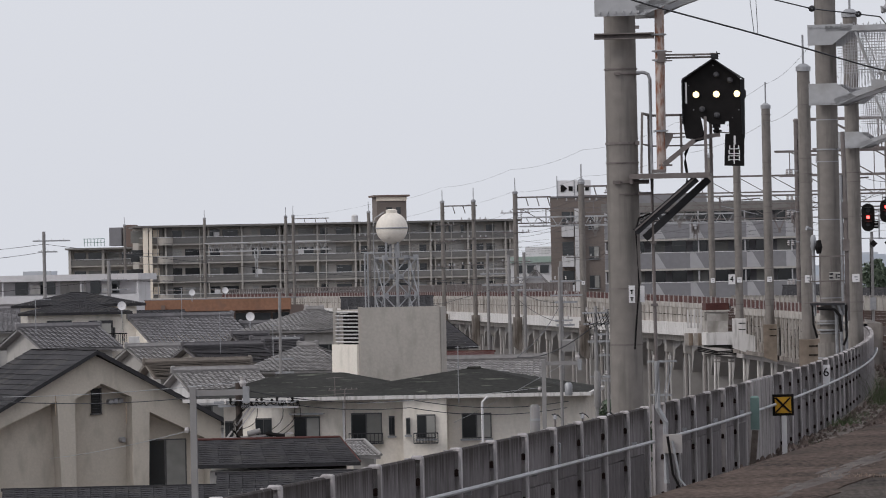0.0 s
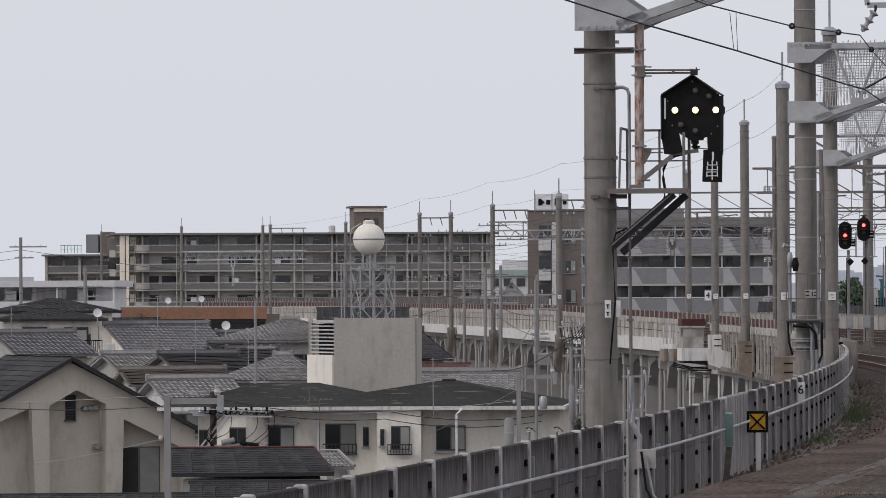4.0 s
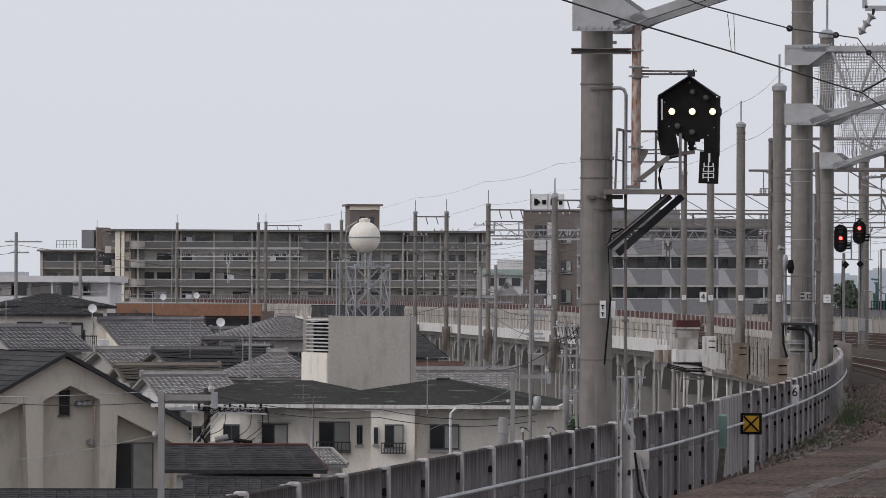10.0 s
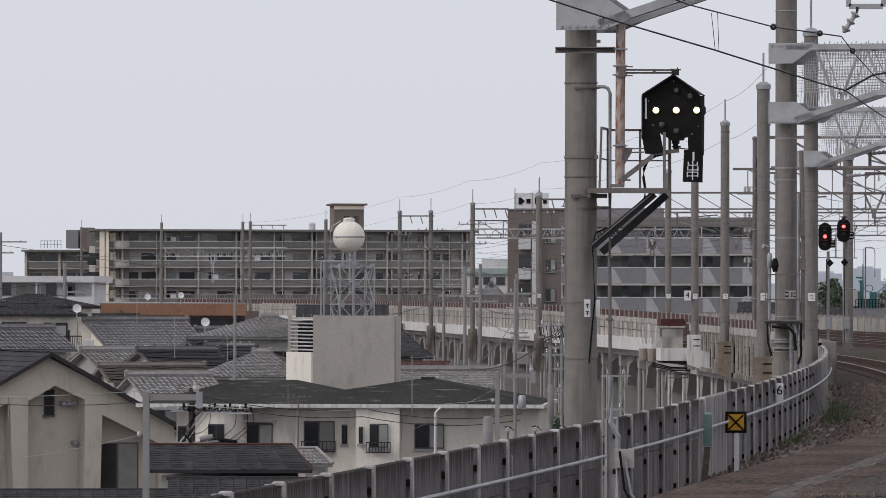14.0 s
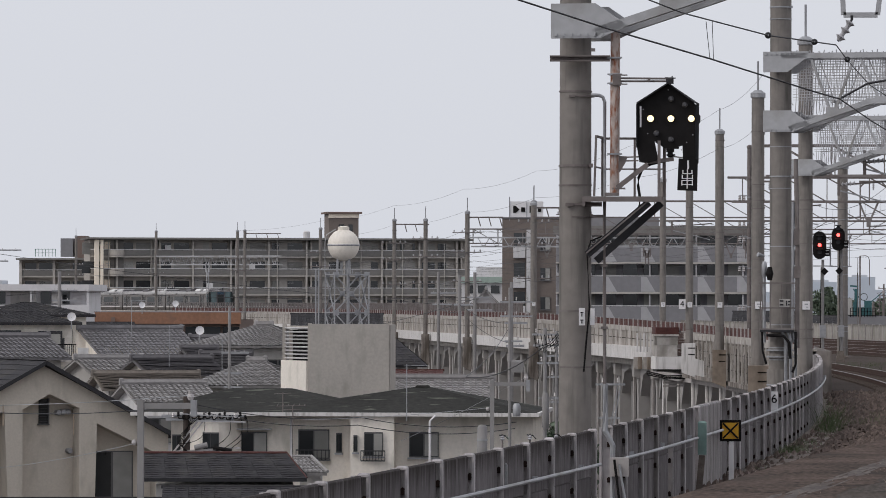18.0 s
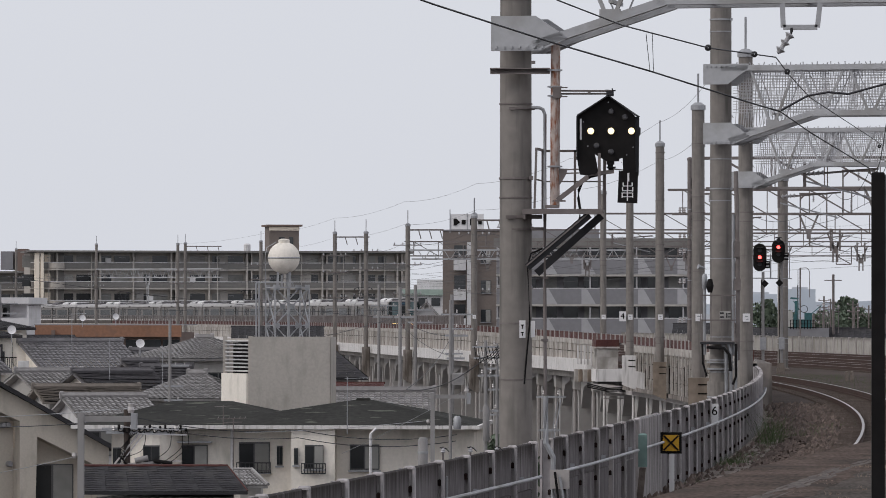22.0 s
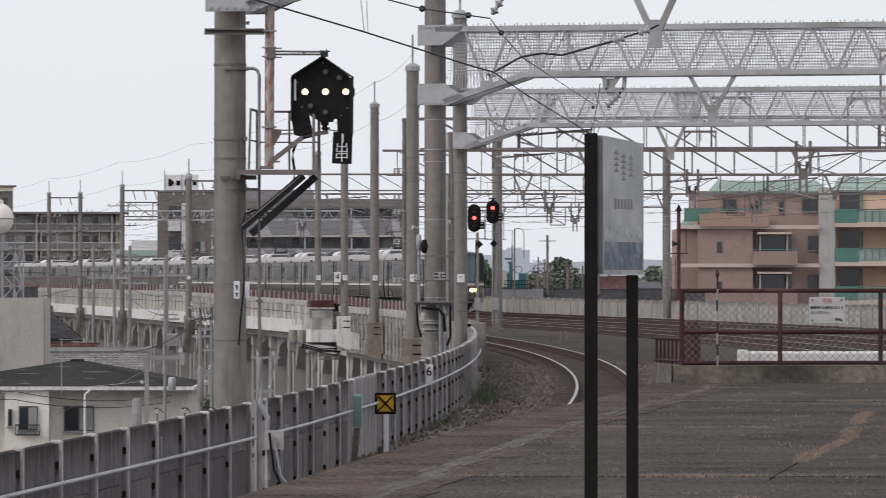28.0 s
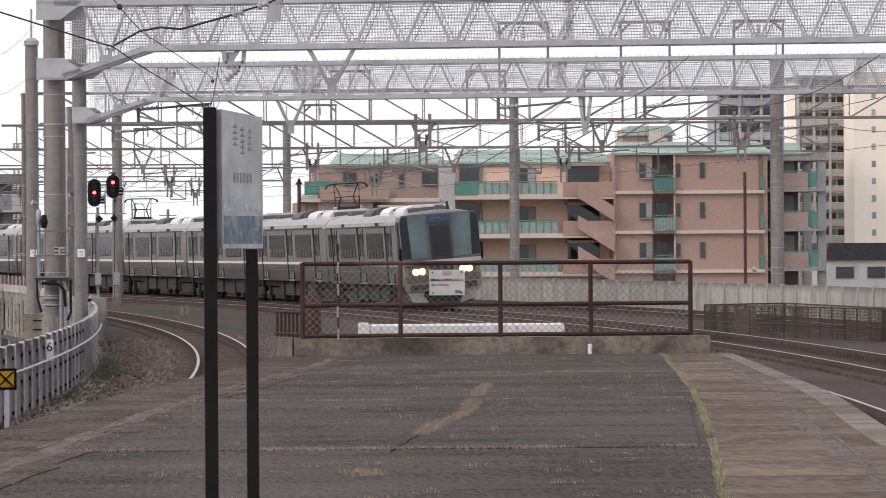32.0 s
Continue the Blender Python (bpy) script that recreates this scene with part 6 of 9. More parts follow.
sp = thing("platform_notice_board", pose(0.71, 25.76, 0.0), "weathered metal notice board on two dark square posts", "notice board")
part("post", Build().bevel_box(0, 0, 0.97, 0.063, 0.055, 1.94, .006), BLACK, sp, "tall black post")
part("post", Build().bevel_box(0.225, 0.78, 0.63, 0.059, 0.055, 1.26, .006), BLACK, sp)
PANEL_A, PANEL_B = Vector((0.032, 0.018, 0)), Vector((0.253, 0.736, 0))
OUT = Vector((0.956, -0.294, 0))


def board(z0, z1, k0, k1, lift, thick, drop=0.0):
    """A flat piece on the board's plane: heights, share of its width, distance in front of the plane."""
    a, b_ = PANEL_A.lerp(PANEL_B, k0) + OUT * lift, PANEL_A.lerp(PANEL_B, k1) + OUT * lift
    up = Vector((0, 0, 1))
    return Build().plate(a + up * z0, b_ + up * z0, b_ + up * (z1 - drop), a + up * z1, thick)


pl = part("panel", board(1.262, 1.93, 0, 1, 0, .028, .022), mat("worn metal panel", (0.36, 0.37, 0.37), 0.4, 0.4, vary=0.3, grain=5, blotch=3.2, bump=0.05, stain=(0.25, 0.265, 0.28), stretch=(4, 4, 1.2)), sp, "scratched silvery panel with faded writing")
FADED = mat("faded dark writing", (.22, .22, .225), .6, vary=.4, grain=20, blotch=6)
for k, z0, z1 in ((.32, 1.76, 1.85), (.5, 1.72, 1.86), (.68, 1.74, 1.85)):
    zz = z0
    while zz < z1:
        part("faded_stroke", board(zz, zz + .009, k - .055, k + .055, .0285, .001), FADED, pl)
        part("faded_stroke", board(zz, zz + .02, k - .012, k + .012, .0288, .001), FADED, pl)
        zz += .028
for k in (.3, .38, .46, .54, .62, .7):
    part("faded_stroke", board(1.58, 1.63, k - .022, k + .022, .0285, .001), FADED, pl)
# lower part of the panel in mottled blue-grey, a paler band above it
part("mottled_patch", board(1.285, 1.42, .03, .97, .0285, .001), mat("mottled blue grey", (.11, .15, .19), .6, vary=.6, grain=26, blotch=6, stain=(.33, .35, .36), stretch=(6, 6, 9)), pl, "mottled blue-grey lower part")
part("pale_patch", board(1.44, 1.5, .03, .97, .0285, .001), mat("mottled pale grey", (.4, .42, .44), .5, vary=.5, grain=22, blotch=4, stain=(.22, .25, .28), stretch=(6, 6, 9)), pl, "paler mottled band")

# ---- things on and beside the parapet ----
xs = thing("limit_sign", pose(-0.76, 71.8, -1.15), "yellow square sign with a black cross on a white post", "sign")
part("post", Build().box(0, 0, 0.28, 0.068, 0.06, 0.75), WHITEP, xs, "white post")
part("board", Build().box(-.01, -.02, 0.71, 0.285, 0.03, 0.285), BLACK, xs)
part("face", Build().box(-.01, -.042, 0.71, 0.215, 0.02, 0.215), YELLOW, xs)
part("cross", Build().bar((-.11, -.056, 0.61), (.09, -.056, 0.81), 0.012, 0.022).bar((.09, -.06, 0.61), (-.11, -.06, 0.81), 0.012, 0.024), BLACK, xs)
nb = thing("number_sign", pose(wall_x(85) + .11, 85.0, -0.3), "white plate with the numeral six on the parapet", "sign")
part("plate", Build().box(0, 0, 0, 0.12, 0.03, 0.34), WHITEP, nb)
lettering("6", 0.2, BLACK, nb, Matrix.Translation((0, -.02, 0.05)) @ pose(0, 0, 0, 90, 0, 0))
tb = thing("teal_cabinet", pose(wall_x(67.5) + .2, 67.5, -0.85), "narrow teal metal cabinet fixed to the parapet", "cabinet")
part("body", Build().bevel_box(0, 0, 0.42, 0.11, 0.12, 0.42), TEAL, tb)
part("cable_guard", Build().bar((0, 0, .2), (-.05, 0, -.35), 0.08), CONC_D, tb)
cd = thing("cable_bundle", pose(wall_x(57) + .15, 57.0, -1.1), "grey conduits and black cables looping down the parapet", "cables")
part("conduit", Build().tube([(-.1, 0, 1.5), (-.1, 0, 1.0), (-.02, 0, .85), (-.02, 0, .2)], 0.03, 8), GALV, cd, smooth=True)
part("cable", Build().tube([(0, -.1, 0.7), (.05, -.12, .3), (.15, -.12, .1), (.3, -.12, .18)], 0.014, 6), BLACK, cd, smooth=True)
part("cable", Build().tube([(.05, -.1, 0.65), (.12, -.12, .25), (.22, -.12, .12), (.4, -.12, .2)], 0.014, 6), GALV, cd, smooth=True)
part("box", Build().box(.05, 0, .62, .2, .14, .2), CONC_L, cd)

# ---- red signals ----
for x, y, ztop, zl, zt, zb, zd in ((1.27, 218.0, 3.2, 3.65, 4.2, 3.08, 2.58), (2.04, 220.0, 4.1, 4.08, 4.39, 3.44, 2.62)):
    t = thing("colour_light_signal", pose(x, y, -1.15), "tall black signal head showing a red lamp on a grey post", "railway signal", "red signals")
    part("post", Build().tube([(0.13, 0.2, 0), (0.13, 0.2, ztop + 1.0)], 0.06, 10), UPOLE, t, smooth=True)
    part("cable", Build().tube([(0.05, 0.12, .3), (0.04, 0.12, 2.0), (.06, .12, ztop + .7)], 0.02, 6), BLACK, t, smooth=True)
    hz = zl + 1.15
    hd = part("head", Build().prism([(.27 * math.cos(radians(q)), zb + 1.41 + .26 * math.sin(radians(q))) for q in range(180, 361, 15)] + [(.27 * math.cos(radians(q)), zt + .89 + .26 * math.sin(radians(q))) for q in range(0, 181, 15)], -.08, .08), BLACK, t)
    part("lamp", Build().lathe([(0.07, 0), (0.07, 0.05), (0.03, 0.07)], 16), LAMP_R, hd, "lit red lamp", m=Matrix.Translation((0, -.08, hz)) @ pose(0, 0, 0, 90, 0, 0))
    for dz in (-.28, .28):
        part("lens", Build().lathe([(0.09, 0), (0.09, 0.05)], 12), DARK, hd, m=Matrix.Translation((0, -.08, hz + dz)) @ pose(0, 0, 0, 90, 0, 0))
    for dz in (-.28, 0, .28):
        part("hood", Build().plate((-.13, -.3, hz + dz + .1), (-.13, -.08, hz + dz + .14), (.13, -.08, hz + dz + .14), (.13, -.3, hz + dz + .1), 0.02), BLACK, hd)
    part("side_box", Build().box(.31, .02, zb + 1.42, .2, .2, .3), BLACK, t)
    part("plate_bars", Build().box(.31, -.09, zb + 1.5, .12, .01, .04).box(.31, -.09, zb + 1.36, .14, .01, .05), FLAT_G, t)
    part("bracket", Build().bar((-.35, .2, 3.95), (.55, .2, 3.95), 0.045).bar((-.33, .2, 3.95), (-.33, .2, zb + 1.5), .035).bar((.45, .2, 3.95), (.45, .2, zb + 2.0), .035).bar((.2, .2, zb + 2.0), (.45, .2, zb + 2.0), .03), GALV, t)
    part("diamond_sign", Build().prism([(-.16, 0), (0, -.16), (.16, 0), (0, .16)], -.02, .02), BLACK, t, m=pose(.2 if x < 1.5 else .04, .1, zd + 1.15))
    part("junction_box", Build().box(.13, .08, 1.3, .24, .16, .5), GALV, t)
    part("foot", Build().prism([(-.1, 0), (.3, 0), (.22, .5), (-.02, .5)], 0, .4), CONC_D, t)

# ---- mesh fence beside the far tracks ----
bf = thing("mesh_enclosure", pose(17.5, 146.0, -1.25), "low rusty brown mesh enclosure beside the track", "fence")
BROWNM = mat("brown mesh", (0.075, 0.062, 0.053), .95, vary=.4, grain=30, spec=.1)
corners = [(0, 0), (3.1, -14.0), (3.3, -10.5), (2.6, 3.0), (0, 0)]
for (xa, ya), (xb, yb) in zip(corners, corners[1:]):
    for z in (.06, .5, .94):
        part("rail", Build().bar((xa, ya, z), (xb, yb, z), .035), BROWNM, bf)
    count = 16 if yb < -13 else 8
    for i in range(count):
        q = i / count
        part("upright", Build().bar((xa + (xb - xa) * q, ya + (yb - ya) * q, 0), (xa + (xb - xa) * q, ya + (yb - ya) * q, .95), .045 if i % 4 == 0 else .022), BROWNM, bf)
    w = Build()
    n = int(150 * (count / 16))
    for i in range(n):
        q = i / n
        w.bar((xa + (xb - xa) * q, ya + (yb - ya) * q, .05), (xa + (xb - xa) * q, ya + (yb - ya) * q, .93), .013)
    for k in range(12):
        w.bar((xa, ya, .05 + k * .075), (xb, yb, .05 + k * .075), .01)
    tagged(part("mesh_panel", w, BROWNM, bf), kind="stuff")
part("cabinet", Build().bevel_box(.95, -1.2, .42, .55, .5, .84), CONC_D, bf, "dull brown cabinet inside the mesh")


# ---- buildings ----
def window(parent, x, y, z, w, h, face=-1, curtain=False, axis="y", frame_m=FRAME):
    """A window with frame, panes and sill, on a wall facing -y (axis y) or sideways (axis x)."""
    wdw = part("window", Build().box(0, 0, 0, w, .08, h), frame_m, parent, m=pose(x, y, z, 0, 0, 0 if axis == "y" else 90 * face))
    for k in (-1, 1):
        part("pane", Build().box(k * w * .245, -.045, 0, w * .44, .02, h - .1), CURT if (curtain and k > 0) else GLASS, wdw)
    part("sill", Build().box(0, -.06, -h / 2 - .04, w + .1, .14, .06), GALV, wdw)
    return wdw


def tiled_slope(a, b, c, d, step=0.24, rib=0.24, thick=0.05, gap=.02):
    """Roof slope in overlapping courses of single tiles: a-b the eaves, d-c the ridge."""
    a, b, c, d = (Vector(p) for p in (a, b, c, d))
    n_c = max(2, int((d - a).length / step))
    up = (b - a).cross(d - a).normalized()
    out = Build()
    out.add([a - up * .03, b - up * .03, c - up * .03, d - up * .03, a - up * .12, b - up * .12, c - up * .12, d - up * .12],
            [(0, 1, 2, 3), (7, 6, 5, 4), (0, 4, 5, 1), (1, 5, 6, 2), (2, 6, 7, 3), (3, 7, 4, 0)])
    for i in range(n_c):
        lo, hi = i / n_c, (i + 1) / n_c + 0.01
        p0, p1 = a.lerp(d, lo), b.lerp(c, lo)
        q0, q1 = a.lerp(d, hi), b.lerp(c, hi)
        n_r = max(1, int((p1 - p0).length / rib))
        for j in range(n_r):
            s0, s1 = (j + gap) / n_r, (j + 1 - gap) / n_r
            sm = s0 + (s1 - s0) * .45
            lf = thick * (.9 + .35 * rnd.random())
            top = [p0.lerp(p1, s0) + up * lf * 1.5, p0.lerp(p1, sm) + up * lf * .7, p0.lerp(p1, s1) + up * lf, q0.lerp(q1, s1) + up * .01, q0.lerp(q1, sm) - up * .01, q0.lerp(q1, s0) + up * lf * .5]
            low = [p - up * .04 for p in top[:3]]
            out.add(top + low, [(0, 1, 4, 5), (1, 2, 3, 4), (6, 7, 1, 0), (7, 8, 2, 1)])
    return out


def house(x, y, w, dpt, eave, ridge, rz=0.0, roof=TILE, wall=GREYW, along="x", label="", windows=2, ov=0.5, tiled=True, hip=False):
    """Two-storey house on the town ground with a gable roof; ridge along its width (x) or its depth (y)."""
    t = thing("house", pose(x, y, -9.5, 0, 0, rz), label, "house", "houses below the viaduct")
    e, r = eave + 9.5, ridge + 9.5
    if along == "x":
        out = [(-dpt / 2, 0), (dpt / 2, 0), (dpt / 2, e), (0, r - .1), (-dpt / 2, e)]
        part("wall", Build().box(0, 0, e / 2, w, dpt, e) if hip else Build().prism(out, -w / 2, w / 2, "x"), wall, t)
        lo = e - ov * (r - e) / (dpt / 2)
        hx, hy = w / 2 + .4, dpt / 2 + ov
        s1 = ((-hx, -hy, lo), (hx, -hy, lo), (hx, 0, r), (-hx, 0, r))
        s2 = ((hx, hy, lo), (-hx, hy, lo), (-hx, 0, r), (hx, 0, r))
        rg = ((-hx, 0, r + (.08 if tiled else -.02)), (hx, 0, r + (.08 if tiled else -.02)))
    else:
        out = [(-w / 2, 0), (w / 2, 0), (w / 2, e), (0, r - .1), (-w / 2, e)]
        part("wall", Build().prism(out, -dpt / 2, dpt / 2, "y"), wall, t)
        lo = e - ov * (r - e) / (w / 2)
        hx, hy = w / 2 + ov, dpt / 2 + .4
        s1 = ((-hx, hy, lo), (-hx, -hy, lo), (0, -hy, r), (0, hy, r))
        s2 = ((hx, -hy, lo), (hx, hy, lo), (0, hy, r), (0, -hy, r))
        rg = ((0, -hy, r + (.08 if tiled else -.02)), (0, hy, r + (.08 if tiled else -.02)))
    slopes = [s1, s2]
    if hip:
        hp = min(dpt / 2, w / 2 - .4)
        hx, hy = w / 2 + ov, dpt / 2 + ov
        A_, B_, C_, D_ = (-hx, -hy, lo), (hx, -hy, lo), (hx, hy, lo), (-hx, hy, lo)
        E_, F_ = (-w / 2 + hp, 0, r), (w / 2 - hp, 0, r)
        slopes = [(A_, B_, F_, E_), (C_, D_, E_, F_), (B_, C_, F_, F_), (D_, A_, E_, E_)]
        rg = ((E_[0], 0, r + (.08 if tiled else -.02)), (F_[0], 0, r + (.08 if tiled else -.02)))
    for s in slopes:
        if roof in (TILE_D, BROWNR):
            tagged(part("roof_slope", tiled_slope(*s, step=.27, rib=2.4, thick=.085, gap=.004), roof, t), kind="stuff")
        elif tiled:
            tagged(part("roof_slope", tiled_slope(*s), roof, t), kind="stuff")
        else:
            tagged(part("roof_slope", tiled_slope(*s, step=.22, rib=.4, thick=.014, gap=.02), roof, t), kind="stuff")
    part("ridge", Build().tube(rg, .13 if tiled else .05, 8).box(*[(a_ + b_) / 2 for a_, b_ in zip(*rg)], *((abs(rg[1][0] - rg[0][0]) + .1, .16, .3 if tiled else .1) if along == "x" else (.16, abs(rg[1][1] - rg[0][1]) + .1, .3 if tiled else .1))), roof, t)
    if tiled:
        for q in rg:
            part("ridge_end", Build().bevel_box(q[0], q[1], q[2] + .03, .2, .2, .34, .06), roof, t)
    for i in range(windows):
        window(t, -w / 2 + w * (i + .5) / windows, -dpt / 2 - .03, e - 1.4, 1.6, 1.1, curtain=i % 2 == 0)
    return t


# house with the tall stucco gable
gx, gy = -31.4, 225.0
gh = thing("gable_house", pose(gx, gy, -9.5, 0, 0, 26), "beige stucco house with a stepped gable front and dark slate roof", "house", "houses below the viaduct")


def gz(z):
    return z + 9.5


HW = 5.6
part("wall", Build().prism([(-HW, 0), (HW, 0), (HW, gz(-4.25)), (0, gz(-1.45)), (-HW, gz(-4.25))], .8, 8.5, "y"), STUC, gh)
part("front_wall", Build().prism([(-HW, 0), (-4.6, 0), (-4.6, gz(-4.55)), (-1.7, gz(-3.3)), (-1.45, 0), (-.9, 0), (-.9, gz(-3.25)), (0.3, gz(-2.6)), (1.62, gz(-3.2)), (1.62, 0),
                                  (2.25, 0), (2.4, gz(-3.85)), (5.1, gz(-5.15)), (5.1, 0), (HW, 0), (HW, gz(-4.2)), (0, gz(-1.4)), (-HW, gz(-4.2))], -.1, .8, "y"), STUC, gh, "stepped front layer of the gable")
for s in (-1, 1):
    pts4 = [(s * (HW + .35), -.5, gz(-4.42)), (s * (HW + .35), 8.9, gz(-4.42)), (0, 8.9, gz(-1.2)), (0, -.5, gz(-1.2))]
    if s < 0:
        pts4 = [pts4[1], pts4[0], pts4[3], pts4[2]]
    tagged(part("roof_slope", tiled_slope(*pts4, step=.4, rib=2.5, thick=.03), SLATE, gh, "dark slate roof"), kind="stuff")
    part("verge_board", Build().bar((s * (HW + .35), -.52, gz(-4.5)), (0, -.52, gz(-1.27)), .1, .16), DARK, gh)
window(gh, 3.35, .77, gz(-6.2), 1.9, 2.3, curtain=True)
part("attic_window", Build().box(.29, .77, gz(-3.35), .4, .1, 1.05), GLASS, gh, "slim dark attic window")
part("attic_frame", Build().box(.5, .72, gz(-3.35), .05, .16, 1.1).box(.29, .72, gz(-3.9), .5, .16, .06), FRAME, gh)
for i in range(8):
    part("attic_slat", Build().box(.29, .7, gz(-3.78 + i * .11), .36, .03, .02), DARK, gh)
for dx, dz in ((.88, -3.4), (1.1, -3.38), (1.31, -3.36), (1.4, -5.02)):
    part("vent_hood", Build().lathe([(.12, 0), (.13, .3), (.1, .38)], 12), GALV, gh, m=Matrix.Translation((dx, .8, gz(dz))) @ pose(0, 0, 0, 90, 0, 0))

for k in (0.6, 1.9):
    part("rust_run", Build().box(-3.2 + k * 2.4, -.103, gz(-3.3 - .3 * k), .05, .01, .9), mat("faint rust run", (.4, .33, .25), .9, vary=.3), gh, "faint rust run")

# white house with the penthouse box
wh = thing("white_house", pose(-15.6, 190.0, -9.5), "cream two-storey building with a dark patched sheet roof", "building")
part("wall", Build().box(0.15, 4.5, 3.45, 12.9, 9.0, 6.9), CREAM, wh)
part("bay_wall", Build().box(.95, -.35, 3.4, 1.55, 1.2, 6.8), CREAM, wh)
part("bay_wall", Build().lathe([(1.0, 0), (1.0, 6.8)], 24, cx=-4.75, cy=.1), CREAM, wh, "rounded bay")
def hip_roof(xa, xb, ya, yb, z0, z1, inset, lab, inset_b=None):
    m_ = (xa + inset, xb - (inset_b or inset))
    part("roof", Build().add([(xa, ya, z0), (xb, ya, z0), (xb, yb, z0), (xa, yb, z0), (m_[0], (ya + yb) / 2, z1), (m_[1], (ya + yb) / 2, z1)],
                             [(0, 1, 5, 4), (1, 2, 5), (2, 3, 4, 5), (3, 0, 4), (3, 2, 1, 0)]), FELT, wh, lab)


hip_roof(-7.6, .6, -1.05, 10.0, 6.87, 7.66, 3.0, "dark patched hipped roof")
hip_roof(-3.4, 6.8, -1.02, 9.0, 6.88, 7.74, 5.6, "dark hipped roof wing", 4.2)
part("ridge_cap", Build().bevel_box(2.4, 3.95, 7.74, .5, .4, .1, .04), FELT, wh)
part("roof_antenna_mast", Build().tube([(-2.2, -1.2, 6.9), (-2.2, -1.2, 7.6)], .02, 6).bar((-2.5, -1.2, 7.55), (-1.9, -1.25, 7.58), .02), STEEL_B, wh)
part("eaves_band", Build().box(-.4, -1.07, 6.83, 14.45, .1, .13).box(6.8, 4.3, 6.83, .1, 11.2, .13), CONC_W, wh, "white eaves band")
for x, w_, h_, z_, yy in ((-3.34, .95, .8, 5.78, -.04), (-1.2, 1.1, 1.05, 5.75, -.04), (-.3, .2, .7, 5.8, -.04), (.36, .14, .6, 5.8, -1.0), (1.0, .66, .85, 5.78, -1.0), (2.72, 1.05, .9, 5.75, -.04), (-4.78, .58, .75, 5.8, -.92), (-6.1, .3, .75, 5.7, -.04)):
    window(wh, x, yy, z_, w_, h_, curtain=w_ > .6)
for x0_, w_, yy in ((-1.2, 1.2, -.4), (1.0, .85, -1.3)):
    rl = part("balcony_rail", Build().box(x0_, yy, 5.55, w_, .04, .04).box(x0_, yy, 5.2, w_, .04, .04), DARK, wh)
    for i in range(9):
        part("baluster", Build().box(x0_ - w_ / 2 + w_ * i / 8, yy, 5.38, .025, .025, .38), DARK, rl)
part("awning", Build().box(-3.3, -.25, 6.28, 1.2, .5, .05), GALV, wh)
part("drainpipe", Build().tube([(-2.0, -.1, 6.8), (-2.0, -.1, 0)], .05, 6), WHITEP, wh, smooth=True)
part("drainpipe", Build().tube([(3.2, -1.1, 6.8), (3.0, -1.1, 6.6), (3.0, -1.1, 0)], .05, 6), WHITEP, wh, smooth=True)
part("aerial", Build().tube([(-1.82, -1.5, 5.2), (-1.82, -1.5, 7.12)], .022, 5).bar((-2.4, -1.5, 7.12), (-1.35, -1.5, 7.16), .025).bar((-2.15, -1.6, 7.0), (-1.5, -1.6, 7.02), .02), STEEL_B, wh, "dark television aerial")
for q in range(6):
    part("element", Build().bar((-2.35 + q * .19, -1.7, 7.14), (-2.35 + q * .19, -1.3, 7.2), .014), STEEL_B, wh)

pb = thing("plant_box", pose(-17.85, 200.0, -2.6), "pale grey rendered rooftop plant box with a louvred side", "plant room")
part("front_wall", Build().plate((0, 0, 0), (2.95, .33, 0), (2.95, .33, 3.08), (0, 0, 3.08), .15), RENDW, pb)
part("side_wall", Build().plate((-1.15, 2.2, 0), (0, 0, 0), (0, 0, 1.7), (-1.15, 2.2, 1.7), .15), CREAM, pb, "cream side wall")
for cx_, cy_ in ((0, .05), (-1.15, 2.2)):
    part("corner_post", Build().box(cx_, cy_, 1.55, .14, .2, 3.1), RENDW, pb)
part("back_wall", Build().box(.9, 3.0, 1.4, 3.9, .15, 2.9), RENDW, pb)
part("right_wall", Build().plate((2.9, .36, 0), (2.9, 3.0, 0), (2.9, 3.0, 3.06), (2.9, .36, 3.06), .1), RENDW, pb)
part("top", Build().prism([(-1.1, 2.2), (0, .12), (2.88, .45), (2.88, 2.95), (-1.1, 2.95)], 2.9, 3.0, "z"), RENDW, pb)
# solid black filler added to act as inner shade behind the louvres
part("dark_core", Build().prism([(-.85, 2.3), (.15, .45), (2.0, .6), (2.0, 2.8), (-.6, 2.8)], .1, 2.85, "z"), BLACK, pb, "black filler in place of the shade inside the plant box")
for i in range(9):
    z = 1.78 + i * .14
    part("louvre", Build().plate((-1.12, 2.15, z), (-.03, .08, z), (-.03, .02, z + .04), (-1.12, 2.1, z + .04), .03), WHITEW, pb)

# water sphere on its lattice tower
ws = thing("water_tower", pose(-17.17, 207.0, -1.7), "cream spherical water tank on a galvanised lattice tower", "water tank")
prof = [(.62 * math.sin(a), -.62 * math.cos(a)) for a in [radians(k) for k in range(8, 173, 9)]]
part("tank", Build().lathe(prof, 32, cz=5.2), CREAM, ws, "cream spherical tank", smooth=True)
part("belt", Build().lathe([(.63, -.03), (.64, 0), (.63, .03)], 32, cz=5.2), GALV, ws)
part("hatch", Build().lathe([(.22, 0), (.22, .12), (.1, .16)], 14, cz=5.78), CREAM, ws)
for qx, qy in ((-.24, -.15), (.26, -.15), (-.1, .2), (.12, .2)):
    part("stub_leg", Build().bar((qx, qy, 4.05), (qx * .9, qy, 4.66), .085), GALV, ws)
TC = [Vector((-.27, -.88, 0)), Vector((1.02, -.41, 0)), Vector((.55, .88, 0)), Vector((-.74, .41, 0))]
